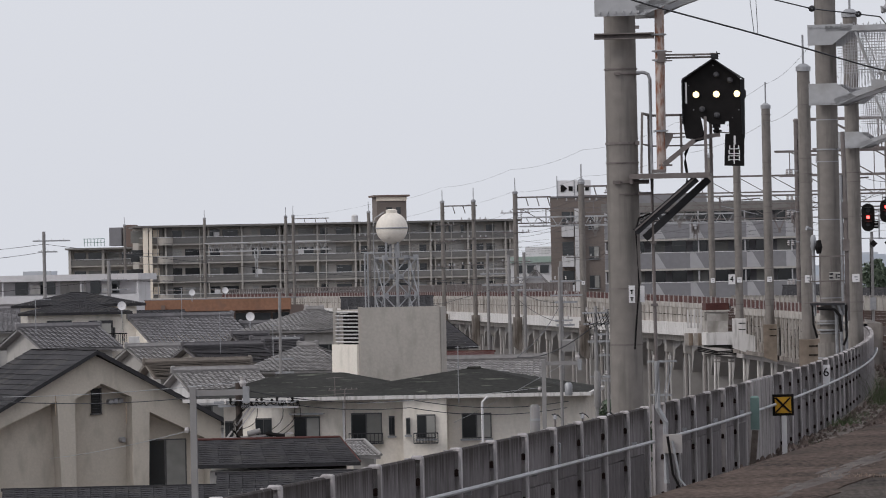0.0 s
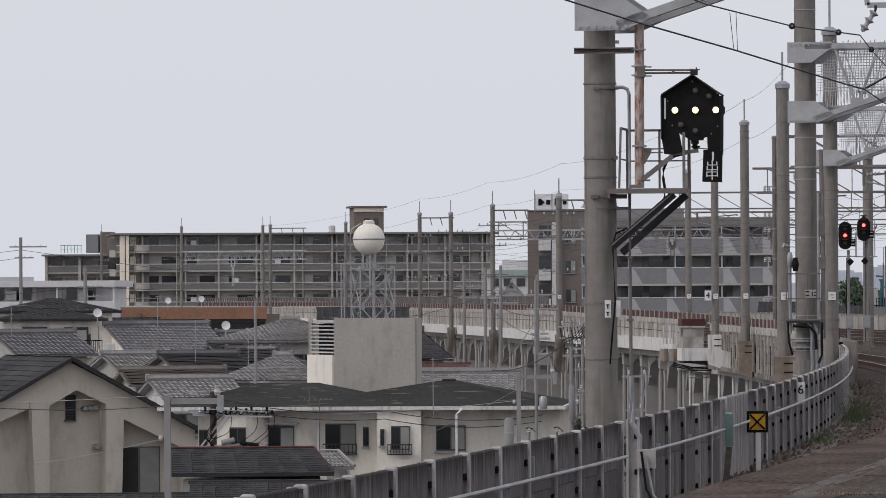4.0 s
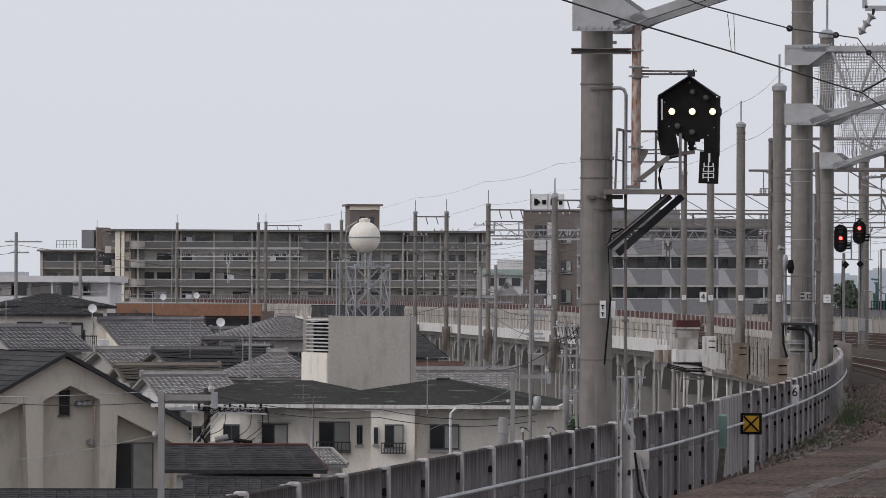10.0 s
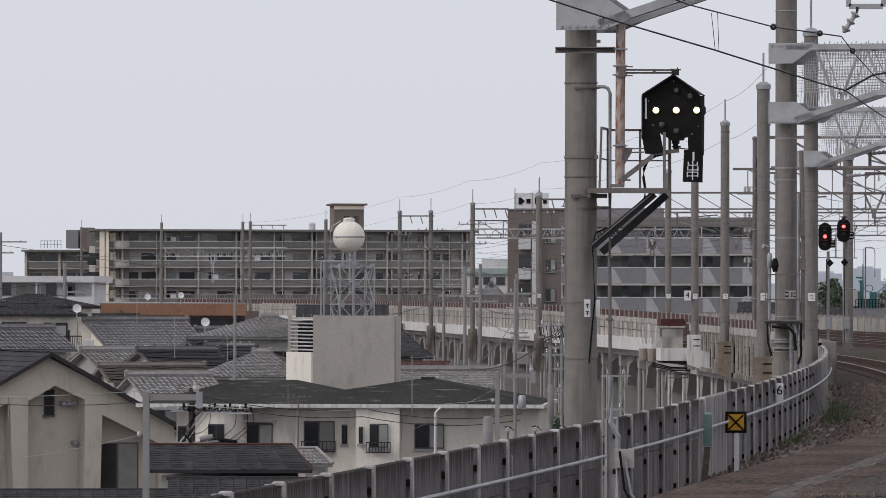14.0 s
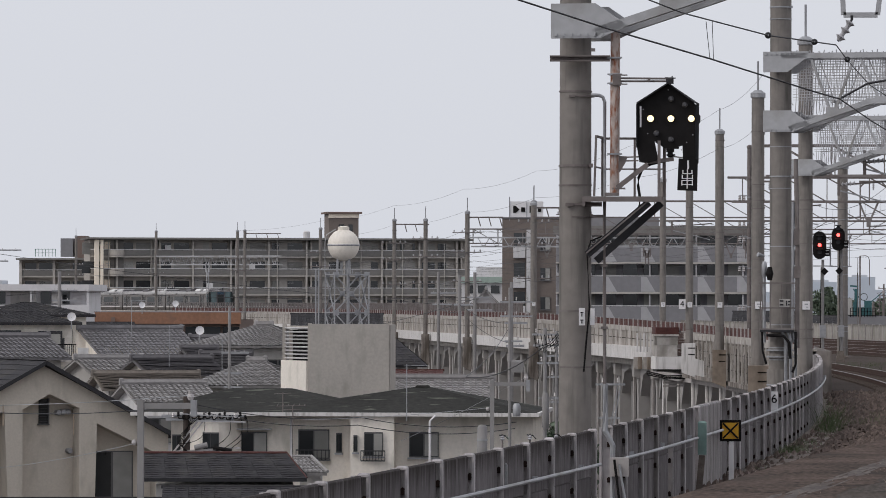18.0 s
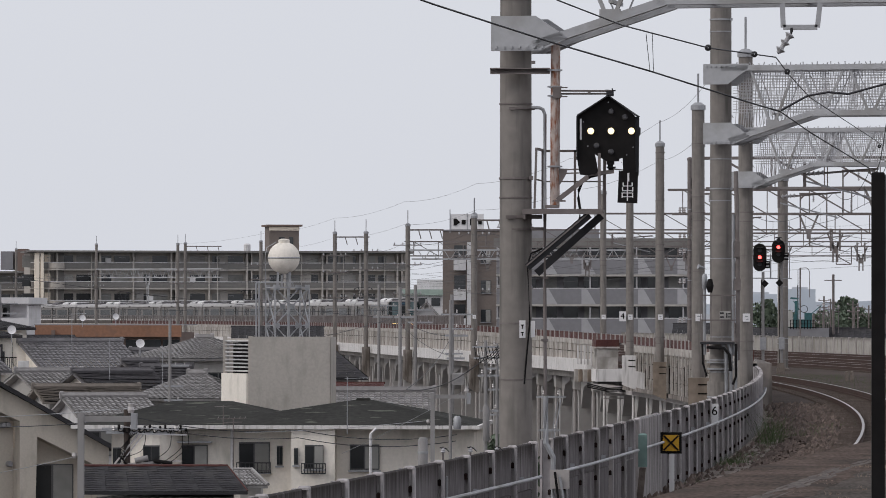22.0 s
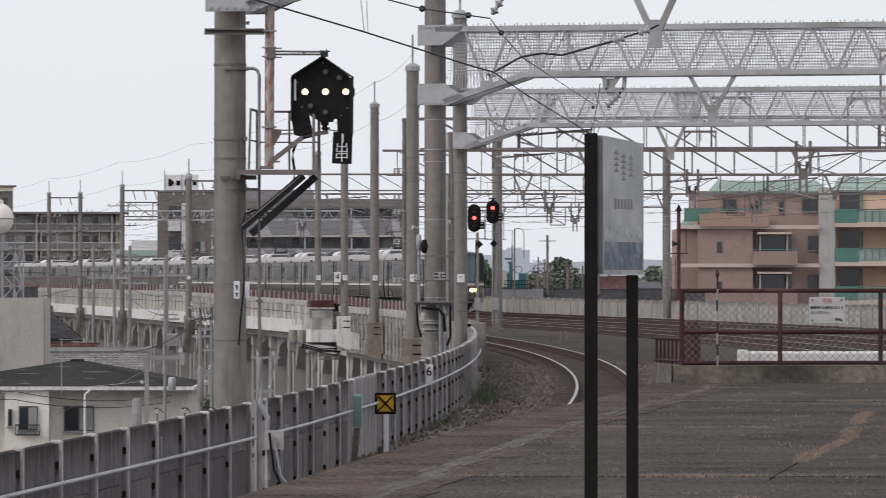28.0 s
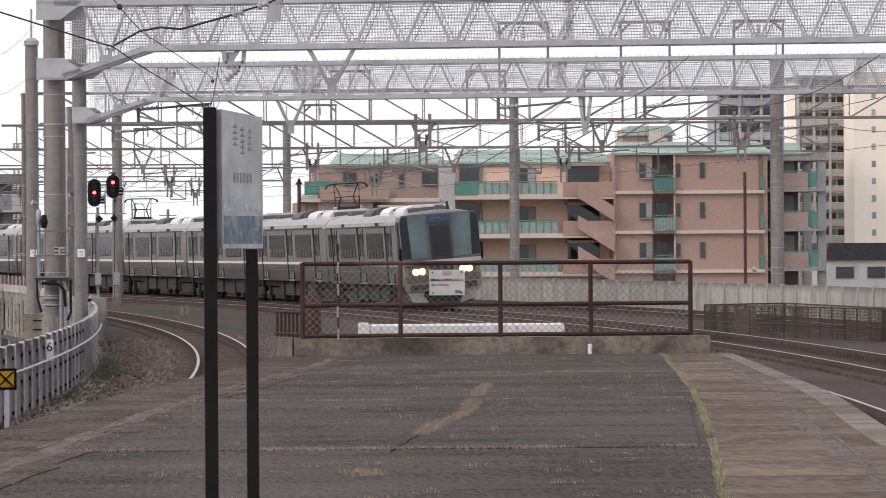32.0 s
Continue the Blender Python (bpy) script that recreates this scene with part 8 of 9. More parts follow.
for px0, px1 in ((1478, 1760),):
    for py in (398, 467, 535):
        part("gallery_slab", Build().box((bx(px0) + bx(px1)) / 2, 1.2, bz(py), bx(px1) - bx(px0), 2.8, .35), BAND, ap)
        bl = part("gallery_rail", Build().box((bx(px0) + bx(1660)) / 2, -.15, bz(py - 3), bx(1660) - bx(px0), .06, .06).box((bx(px0) + bx(1660)) / 2, -.15, bz(py - 27), bx(1660) - bx(px0), .08, .08), GREENP, ap, "green gallery railing")
        rb = Build()
        x = bx(px0)
        while x < bx(1660):
            rb.box(x, -.15, bz(py - 15), .05, .05, 1.05)
            x += .55
        tagged(part("baluster", rb, GREENP, bl), kind="stuff")
        part("glass_panel", Build().box((bx(px0) + bx(1660)) / 2, -.1, bz(py - 15), bx(1660) - bx(px0), .03, .85), PALEG, bl, "pale green glazed panel")
        part("screen_panel", Build().box(bx(px0) + .85, -.2, bz(py - 15), 1.6, .03, 1.0), GREENP, bl)
        part("solid_balcony", Build().box((bx(1670) + bx(1760)) / 2, -.14, bz(py - 13), bx(1760) - bx(1670), .2, 1.1), BRICK, ap)
        part("door", Build().box(bx(1508), 2.48, bz(py - 36), 1.5, .1, 1.9), GLASS, ap)
        part("door_frame", Build().box(bx(1530), 2.4, bz(py - 34), .12, .12, 2.1), GREENP, ap)
        window(ap, bx(1612), 2.46, bz(py - 38), 1.25, 1.2, curtain=True)
        part("recess", Build().box(bx(1712), 2.47, bz(py - 34), 2.4, .1, 2.1), GLASS, ap)
        part("lintel", Build().box(bx(1712), 1.6, bz(py - 57), 2.8, 1.8, .2), BRICK_M, ap)
for px, py, w_, h_ in ((1292, 363, 1.0, .9), (1342, 365, .35, .9), (1384, 365, .35, .9), (1434, 363, 1.1, .95)):
    window(ap, bx(px), .95, bz(py), w_, h_)
for py in (430, 500):
    part("balcony_recess", Build().box((bx(1332) + bx(1395)) / 2, .9, bz(py + 5), (bx(1395) - bx(1332)) * .8, .25, 1.5), GLASS, ap)
    part("balcony", Build().box((bx(1332) + bx(1410)) / 2, -.1, bz(py + 27), bx(1410) - bx(1332), 1.4, 1.0), BRICK_M, ap)
    part("balcony_lintel", Build().box((bx(1340) + bx(1400)) / 2, .2, bz(py - 17), bx(1400) - bx(1340), 1.3, .15), BAND, ap)
    part("balcony_post", Build().box(bx(1345), -.1, bz(py + 5), .1, .1, 1.9).box(bx(1393), -.1, bz(py + 5), .1, .1, 1.9), CONC_L, ap)
    part("balcony_rail", Build().box((bx(1332) + bx(1410)) / 2, -.75, bz(py + 12), bx(1410) - bx(1332), .06, .06), GREENP, ap)
    window(ap, bx(1442), .9, bz(py), .9, 1.1)
    part("slot_window", Build().box(bx(1273), -.12, bz(py + 8), .35, .08, .8), GLASS, ap)
    part("slot_window", Build().box(bx(1397), .9, bz(py), .4, .12, 1.4), GLASS, ap)
part("terrace", Build().box((bx(1238) + bx(1360)) / 2, .0, bz(390), bx(1360) - bx(1238), 1.2, .95), BRICK, ap)
part("terrace_rail", Build().box((bx(1238) + bx(1360)) / 2, -.5, bz(371), bx(1360) - bx(1238), .06, .1), GREENP, ap)
part("green_screen", Build().box((bx(1211) + bx(1258)) / 2, .5, bz(380), bx(1258) - bx(1211), .1, 1.0), GREENP, ap)
for py in (352, 423, 494):
    window(ap, bx(1818), -.02, bz(py), .98, 1.15, curtain=True)
    window(ap, bx(1850), 1.46, bz(py + 3), .9, 1.5)
    part("slot_window", Build().box(bx(1876), -.03, bz(py), .3, .1, 1.0), GLASS, ap)
    part("slot_window", Build().box(bx(1919), -.03, bz(py), .36, .1, 1.15), GLASS, ap)
    part("balcony_slab", Build().box(bx(1850), .3, bz(py + 39), bx(1870) - bx(1830) - .02, 1.6, .2), BRICK_D, ap)
    rl = part("green_balcony", Build().box(bx(1850), -.42, bz(py + 9), 1.75, .06, .07).box(bx(1850), -.42, bz(py + 37), 1.75, .06, .07), GREENP, ap, "green balcony railing")
    for q in range(8):
        part("baluster", Build().box(bx(1831) + q * .235, -.42, bz(py + 23), .035, .035, 1.15), GREENP, rl)
    part("rail_panel", Build().box(bx(1850), -.38, bz(py + 24), 1.5, .03, .9), GREENP if py < 400 else PALEG, rl)
    part("air_conditioner", Build().bevel_box(bx(1846), .2, bz(py + 30), .6, .35, .6), WHITEW, ap, "white outdoor unit")
    part("downpipe", Build().tube([(bx(1869), -.14, bz(py - 30)), (bx(1869), -.14, bz(py + 40))], .06, 6), BAND, ap)
    part("side_slot", Build().box(bx(2024), -.03, bz(py + 5), .3, .1, 2.6), BRICK_D, ap, "narrow dark stair slot")
    part("slot_rail", Build().box(bx(2026), -.1, bz(py + 22), .25, .06, .9), GREENP, ap)
    part("end_balcony", Build().box((bx(2056) + bx(2112)) / 2, 1.2, bz(py + 19), bx(2112) - bx(2056), .3, 1.15), BRICK_M, ap, "brown end balcony front")
    part("end_rail", Build().box((bx(2056) + bx(2130)) / 2, 1.2, bz(py + 3), bx(2130) - bx(2056), .08, .08).box(bx(2122), 1.25, bz(py + 18), .7, .05, 1.1), GREENP, ap)
    part("end_slab", Build().box((bx(2040) + bx(2140)) / 2, 4.6, bz(py + 36), bx(2140) - bx(2040), 7.5, .25), INFILL, ap)
    window(ap, (bx(2058) + bx(2098)) / 2, 3.95, bz(py - 8), 1.7, 1.6, curtain=True)
part("downpipe", Build().tube([(bx(1763) - .05, -.2, 0), (bx(1763) - .05, -.2, bz(325))], .08, 6), BRICK_M, ap)
for py in (400, 455, 510):
    part("stair_flight", Build().plate((bx(1695), -.6, bz(py)), (bx(1760), -.6, bz(py + 42)), (bx(1760), -.6, bz(py + 16)), (bx(1695), -.6, bz(py - 24)), .2), BRICK, ap, "brown stair parapet")

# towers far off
block("tower_block", 110.3, 900.0, 11, 14, 13, 2.9, 0, "grey residential tower, haze put into its colour", HAZG, HAZG, 3)
block("tower_block", 128.0, 930.0, 8.4, 14, 14, 2.9, 0, "beige residential tower with stacked balconies", CREAMT, FLAT_L, 3)
t3 = thing("tower_block", pose(135.6, 915.0, -9.5), "cream residential tower wall, sunlight put into its colour", "apartment building")
part("wall", Build().box(8, 6, 20.2, 16, 12, 40.4), CREAMT, t3)
part("parapet", Build().box(8, 6, 40.6, 16.3, 12.3, .4), WHITEP, t3)
for f in range(3, 13):
    for i in range(2):
        part("window", Build().box(3.4 + i * 6.0, -.03, f * 2.95 + 1.4, .7, .1, 1.1), CURT, t3)
sh = thing("grey_shed", pose(67.0, 470.0, -9.5), "low grey shed beyond the parapet", "shed")
part("roof", Build().prism([(0, 9.6), (18, 9.6), (17.6, 11.1), (.4, 11.1)], 0, 12), SLATE, sh)
part("wall", Build().box(9, 6, 4.8, 17.5, 11.5, 9.6), GREYW, sh)
for i in range(6):
    part("window", Build().box(1.8 + i * 2.8, .22, 8.5, 1.6, .1, 1.0), GLASS, sh)

gl = thing("green_banded_building", pose(-37.2, 620, -9.5), "low white building with a pale green roof band", "building")
part("wall", Build().box(2.0, 5, 6.6, 5.0, 10, 13.2), WHITEW, gl)
part("roof_band", Build().box(2.0, -.1, 13.5, 5.2, .4, .7), COPPER, gl, "pale green roof band")
part("roof_unit", Build().box(2.6, 4, 14.4, 3, 4, 1.2), WHITEW, gl)
for i in range(3):
    part("window", Build().box(.4 + i * 1.5, -.05, 12.4, 1.0, .1, .9), GLASS, gl)
house(-27.0, 480, 2.4, 6, 1.2, 2.5, 3, TILE_L, WHITEW, "y", "white gabled house beyond the viaduct", windows=1)
for x, y, w_, e, r, m_, lb in ((12.2, 366, 10.5, -.38, .42, SLATE, "long low house with a dark grey roof beyond the parapet"), (12.1, 385, 1.6, .4, 1.3, RUST_R, "small house with a dull red roof beyond the parapet"), (5.6, 400, 8.5, -.1, .42, SLATE, "low dark roofed house beyond the parapet"), (-1.5, 430, 5.0, .0, .7, SLATE, "dark roofed workshop beyond the parapet")):
    house(x, y, w_, 5.0, e, r, -2, m_, GREYW, "x", lb, windows=1, tiled=False)
# machinery and lamp posts beyond the far parapet
mc = thing("teal_machine", pose(4.7, 365, -9.5), "dark teal yard machine behind a railing", "machine")
part("body", Build().bevel_box(.7, 0, 10.35, .5, 1.2, 1.3).bevel_box(.25, .1, 10.1, .5, .8, .9), TEAL_M, mc)
part("column", Build().box(-.08, 0, 10.6, .26, .4, 2.4).box(-.2, -.1, 10.2, .2, .4, 1.4), TEAL_M, mc)
part("wheel", Build().tube([(.42 + .24 * math.cos(a * .524), -.4, 11.25 + .24 * math.sin(a * .524)) for a in range(13)], .025, 6), DARK, mc)
part("tank", Build().bevel_box(-.52, .4, 10.6, .34, .8, 1.1), GREYW, mc, "pale tank beside the machine")
part("jib", Build().bar((-.5, 0, 12.0), (.05, 0, 11.95), .12).bar((-.3, 0, 11.8), (.1, 0, 11.2), .07).bar((.9, .2, 10.9), (1.6, .2, 11.5), .06), TEAL_M, mc)
part("mast", Build().bar((.0, 0, 11.6), (.0, 0, 12.9), .08), DARK, mc)
part("deck", Build().box(.6, 0, 9.4, 3.0, 2, 1.1), SLABG, mc)
for z in (10.0, 10.25, 10.5):
    part("railing_bar", Build().bar((-.5, -1, z), (1.2, -1, z), .035), BLACK, mc)
for i in range(10):
    part("railing_post", Build().box(-.5 + i * .19, -1, 10.2, .05, .05, .62), BLACK, mc)
for i, (x_, z_) in enumerate(((1.5, 11.1), (1.75, 11.4), (2.1, 11.2), (2.4, 11.5), (2.75, 11.25), (1.95, 10.8))):
    part("insulator", Build().lathe([(.03, 0), (.1, .05), (.04, .1), (.1, .15), (.04, .2), (.1, .25), (.03, .3)], 8, cx=x_, cy=.3, cz=z_), PORC, mc)
    part("stand", Build().bar((x_, .3, 9.6), (x_, .3, z_), .05), STEEL_B, mc)
part("busbar", Build().bar((1.3, .3, 11.5), (2.9, .3, 11.7), .04).bar((1.3, .5, 11.0), (2.9, .5, 11.1), .06), STEEL_B, mc)
lp = thing("yard_lamp", pose(4.41, 340, -9.5), "thin grey yard lamp post with a bent arm", "lamp post")
part("post", Build().tube([(.12, 0, 0), (.12, 0, 13.8)], .05, 6).tube([(-.02, 0, 9), (-.02, 0, 13.7)], .02, 6), STEEL_B, lp, smooth=True)
part("arm", Build().tube([(.12, 0, 13.8), (.5, 0, 13.82), (.66, 0, 13.72), (.72, 0, 13.5), (.72, 0, 11.95)], .028, 6), STEEL_B, lp, smooth=True)
pp = thing("speaker_post", pose(38.26, 300, -9.5), "thin rusty post with a round lamp head by the far parapet", "post")
part("post", Build().tube([(0, 0, 0), (0, 0, 15.0)], .09, 8), RUST_R, pp, smooth=True)
part("lamp_head", Build().lathe([(.1, 0), (.16, .1), (.1, .22)], 12), GALV, pp, m=Matrix.Translation((.45, -.1, 9.5)) @ pose(0, 0, 0, 80, 0, 20))
part("arm", Build().bar((0, 0, 9.6), (.4, 0, 9.6), .05), GALV, pp)
st = thing("rusty_stack", pose(14.49, 330, -9.5), "rusty lattice post with a dark pointed cap and a side cage", "post")
part("post", Build().tube([(0, 0, 0), (0, 0, 14.9)], .12, 10), RUST_R, st, smooth=True)
part("cap", Build().lathe([(.02, 0), (.24, 0), (.12, .2), (.02, .42)], 12, cz=14.8), BLACK, st, "dark pointed cap")
part("ladder", Build().bar((-.45, 0, 0), (-.45, 0, 12.0), .05).bar((-.2, 0, 0), (-.2, 0, 12.0), .05), RUST_R, st)
for i in range(24):
    part("rung", Build().bar((-.45, 0, .5 * i), (-.2, 0, .5 * i), .035), RUST_R, st)
part("side_cage", Build().bar((-.5, -.2, 12.2), (.6, -.2, 12.2), .06).bar((.45, -.2, 12.2), (.45, -.2, 13.7), .05).bar((-.1, -.2, 13.7), (.45, -.2, 13.7), .05), RUST_R, st)
part("siren_horn", Build().lathe([(.05, 0), (.2, .3)], 10), DARK, st, m=Matrix.Translation((-.1, -.15, 12.8)) @ pose(0, 0, 0, 0, -90, 0))
for x, y, h in ((7.1, 365, 13.6), (10.6, 365, 11.2), (6.0, 380, 10.9), (13.0, 420, 11.0)):
    t = thing("yard_pole", pose(x, y, -9.5), "thin dark yard pole beyond the parapet", "pole", "yard poles")
    part("shaft", Build().tube([(0, 0, 0), (0, 0, h)], .09, 8), STEEL_B, t)
    part("arm", Build().bar((-.6, 0, h - .4), (.6, 0, h - .4), .06), STEEL_B, t)

for i in range(9):
    x, y, h = 5.9 + i * .62 + .3 * math.sin(i * 2.0), 372 + 11 * (i % 4), 10.6 + 1.6 * abs(math.sin(i * 1.7))
    t = thing("yard_pole", pose(x, y, -9.5), "thin dark yard pole with small arms beyond the parapet", "pole", "yard poles")
    part("shaft", Build().tube([(0, 0, 0), (0, 0, h)], .06, 6), STEEL_B, t)
    for dz in (.3, .8):
        part("arm", Build().bar((-.4, 0, h - dz), (.4, 0, h - dz), .05), STEEL_B, t)
        for q in (-.35, .35):
            part("insulator", Build().lathe([(.02, 0), (.05, .04), (.02, .1)], 6, cx=q, cz=h - dz + .03), PORC, t)

# ---- trees, distance ----
def tree(x, y, h, r, base=-9.5):
    t = thing("tree", pose(x, y, base), "broadleaf tree with an uneven green crown", "tree", "trees")
    b = Build().tube([(0, 0, 0), (.1, 0, h * .45), (0, .1, h * .75)], .22, 8, .08)
    for i in range(6):
        a = i * 1.05
        b.tube([(0, 0, h * (.4 + .05 * i)), (math.cos(a) * r * .6, math.sin(a) * r * .6, h * (.62 + .04 * i))], .07, 5, .03)
    part("trunk", b, STEEL_B, t, "dark trunk with limbs")
    c = Build()
    for i in range(900):
        a, q = rnd.random() * 6.28, rnd.random() ** .5
        z = h * (.42 + .58 * rnd.random())
        rr = r * q * (1 - .6 * abs((z / h - .65) / .4)) * (.75 + .5 * rnd.random())
        p = Vector((math.cos(a) * rr, math.sin(a) * rr, z))
        s = .1 + .14 * rnd.random()
        u, w_ = Vector((rnd.uniform(-1, 1), rnd.uniform(-1, 1), rnd.uniform(-1, 1))).normalized() * s, Vector((rnd.uniform(-1, 1), rnd.uniform(-1, 1), rnd.uniform(-1, 1))).normalized() * s
        c.add([p - u, p + w_, p + u, p - w_], [(0, 1, 2, 3)])
    tagged(part("crown", c, LEAF, t, "loose green foliage"), kind="stuff")
    return t


for x, y, h, r in ((-9.6, 236, 5.5, 1.6), (8.6, 430, 11.0, 2.2), (5.0, 470, 10.3, 2.0), (15.0, 430, 10.8, 1.6), (17.2, 440, 11.4, 1.6), (11.2, 455, 10.2, 2.4), (3.4, 440, 11.4, 1.3), (4.6, 448, 10.9, 1.2), (7.4, 445, 10.8, 1.4), (2.5, 440, 11.8, 1.1), (3.2, 440, 12.1, 1.0), (5.0, 452, 11.2, 1.2), (7.6, 440, 11.2, 1.2), (9.0, 438, 11.9, 1.0), (9.5, 440, 12.3, .9), (10.0, 442, 12.2, 1.0), (10.6, 440, 11.4, 1.1), (11.5, 445, 11.0, 1.3), (17.6, 445, 11.6, 1.5)):
    tree(x, y, h, r)
# backdrop in haze-coloured materials, no real haze in between
hl = Build()
for i in range(61):
    x = -1500 + i * 50
    z = 3 + 6 * noise.noise((i * .13, 2.0, 0)) + 4 * noise.noise((i * .5, 5.0, 0))
    hl.v += [(x, 4300, -20), (x, 4300, z + 9)]
    if i:
        hl.f.append((2 * i - 2, 2 * i, 2 * i + 1, 2 * i - 1))
tagged(part("hills", hl, HAZE), "hills on the horizon, pale blue haze put into their colour", "backdrop", kind="structure")
for i in range(70):
    x = rnd.uniform(-260, 520)
    w_, h_ = rnd.uniform(10, 34), rnd.uniform(7, 14)
    y = rnd.uniform(1500, 2600)
    t = thing("distant_building", pose(x, y, -9.5), "small building in the distant town, haze put into its colour", "building", "distant town")
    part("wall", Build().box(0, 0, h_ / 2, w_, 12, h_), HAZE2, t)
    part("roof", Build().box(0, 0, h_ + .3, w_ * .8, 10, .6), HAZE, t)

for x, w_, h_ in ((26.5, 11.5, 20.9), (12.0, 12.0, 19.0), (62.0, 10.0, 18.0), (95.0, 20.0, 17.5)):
    t = thing("distant_building", pose(x, 2000, -9.5), "block on the skyline, blue-grey haze put into its colour", "building", "distant town")
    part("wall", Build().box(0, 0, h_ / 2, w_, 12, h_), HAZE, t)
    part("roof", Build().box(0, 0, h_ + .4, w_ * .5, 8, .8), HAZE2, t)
rw = thing("red_shed", pose(15.2, 400, -9.5), "dull red gabled shed beyond the parapet", "shed")
part("wall", Build().box(0, 3, 5.0, 1.9, 6, 10.0), RUST_W, rw)
part("roof", Build().prism([(-1.1, 9.9), (1.1, 9.9), (1.0, 10.4), (-1.0, 10.4)], -.2, 6.2), SLABG, rw)
for x, w_, h_ in ((-224, 8, 17.0), (-216, 22, 13.0), (-205, 9, 15.0)):
    t = thing("distant_building", pose(x, 1500, -9.5), "apartment block beyond the rooftops, pale haze put into its colour", "building", "distant town")
    part("wall", Build().box(0, 0, h_ / 2, w_, 12, h_), HAZE2, t)
    for f in range(4):
        part("window_band", Build().box(0, -6.05, h_ - 1.6 - f * 3, w_ * .85, .1, .9), HAZG, t)

# ---- wires ----
def wire(name, pts, r, label, sag=0.0, material=WIRE):
    out = []
    for (a, b_) in zip(pts, pts[1:]):
        a, b_ = Vector(a), Vector(b_)
        for i in range(10):
            q = i / 10
            p = a.lerp(b_, q)
            p.z -= sag * 4 * q * (1 - q)
            out.append(p)
    out.append(Vector(pts[-1]))
    return tagged(part(name, Build().tube(out, r, 4), material), label, "wire", "overhead wires")


def utility_pole(x, y, top, r, arms, label):
    t = thing("utility_pole", pose(x, y, -9.5), label, "utility pole", "utility poles")
    h = top + 9.5
    part("shaft", Build().lathe([(r, 0), (r * .75, h)], 12), WOODP if "dark" in label else UPOLE, t, smooth=True)
    for z, l, k in arms:
        part("cross_arm", Build().bar((-l * .3, 0, z + 9.5), (l * .7, 0, z + 9.5), .045 if r < .07 else .09), GALV, t)
        for i in range(k):
            xx = -l * .3 + l * (i + .5) / k
            part("insulator", Build().lathe([(.01, 0), (.026, .02), (.014, .045), (.024, .07), (.01, .1)], 8, cx=xx, cz=z + 9.54), PORC, t)
    return t


up = utility_pole(-20.9, 186, -2.0, .15, ((-2.68, 2.9, 6), (-2.8, 2.4, 4)), "dark utility pole with crowded cross arms and cables")
def curve(pts, n=6):
    """Points of a smooth curve through pts."""
    pts = [Vector(p) for p in pts]
    q = [pts[0] * 2 - pts[1]] + pts + [pts[-1] * 2 - pts[-2]]
    out = []
    for a, b_, c, d in zip(q, q[1:], q[2:], q[3:]):
        for i in range(n):
            t_ = i / n
            out.append(.5 * ((2 * b_) + (c - a) * t_ + (2 * a - 5 * b_ + 4 * c - d) * t_ ** 2 + (3 * b_ - a - 3 * c + d) * t_ ** 3))
    return out + [pts[-1]]


part("brace", Build().bar((-.5, -.1, 5.5), (.45, -.1, 6.7), .06).bar((-.3, -.12, 5.5), (.6, -.12, 6.65), .04), PORC, up, "pale diagonal brace")
part("lower_arm", Build().bar((-.75, -.08, 5.55), (1.9, -.08, 5.72), .07), PORC, up, "pale lower arm")
for i in range(15):
    x_ = -.45 + i * .18
    part("cable_clamp", Build().lathe([(.02, 0), (.05 + .02 * (i % 2), .03), (.03, .07), (.055, .1), (.03, .16)], 8, cx=x_, cy=-.12, cz=6.76 + .07 * math.sin(i * 2.1)), BLACK if i % 4 else PORC, up)
for i in range(9):
    x_ = -.3 + i * .24
    part("jumper", Build().tube(curve([(x_, -.14, 6.84), (x_ + .06, -.18, 6.74 - .04 * (i % 2)), (x_ + .16, -.18, 6.75), (x_ + .24, -.14, 6.82)]), .02, 6), BLACK, up, smooth=True)
for x0_, dx, z_ in ((1.5, -.55, 5.75), (1.9, -.75, 5.6), (.6, -.45, 5.9), (2.1, -.9, 5.45)):
    part("hanging_cable", Build().tube(curve([(x0_, -.12, 6.8), (x0_ + .06, -.14, 6.5), (x0_ - .05, -.15, 6.1), (x0_ + dx, -.15, z_), (x0_ + dx - .45, -.12, z_ - .05)]), .013, 6), BLACK, up, smooth=True)
part("splice_box", Build().tube([(.3, -.15, 5.72), (.75, -.15, 5.82)], .1, 10), UPOLE, up, "grey cable splice case", smooth=True)
part("splice_box", Build().tube([(.95, -.15, 5.72), (1.6, -.15, 5.62)], .07, 10), BLACK, up, smooth=True)
part("rack_bar", Build().bar((-.2, -.16, 6.9), (1.9, -.16, 6.78), .035).bar((.1, -.16, 6.66), (2.1, -.16, 6.62), .05), PORC_G, up, "pale insulated rack bars")
for i in range(5):
    part("drop_lead", Build().tube(curve([(.1 + i * .07, -.2, 6.7), (.05 - i * .03, -.2, 6.3), (-.1 - .04 * i, -.2, 5.9), (-.05 + .06 * i, -.2, 5.5)]), .012, 5), BLACK, up, smooth=True)
part("sleeve", Build().tube([(-.6, -.1, 5.52), (-.9, -.1, 5.5)], .07, 8), BLACK, up)
utility_pole(-24.2, 232, 1.1, .085, ((-.9, 1.2, 3), (-1.8, .8, 2), (-2.4, .8, 2)), "thin grey utility pole with small insulators")
u1 = utility_pole(-5.52, 122, .7, .055, ((.55, 1.0, 5), (.3, .9, 4), (-.1, .6, 3), (-.9, .5, 2)), "thin grey utility pole with crowded insulators beside the viaduct")
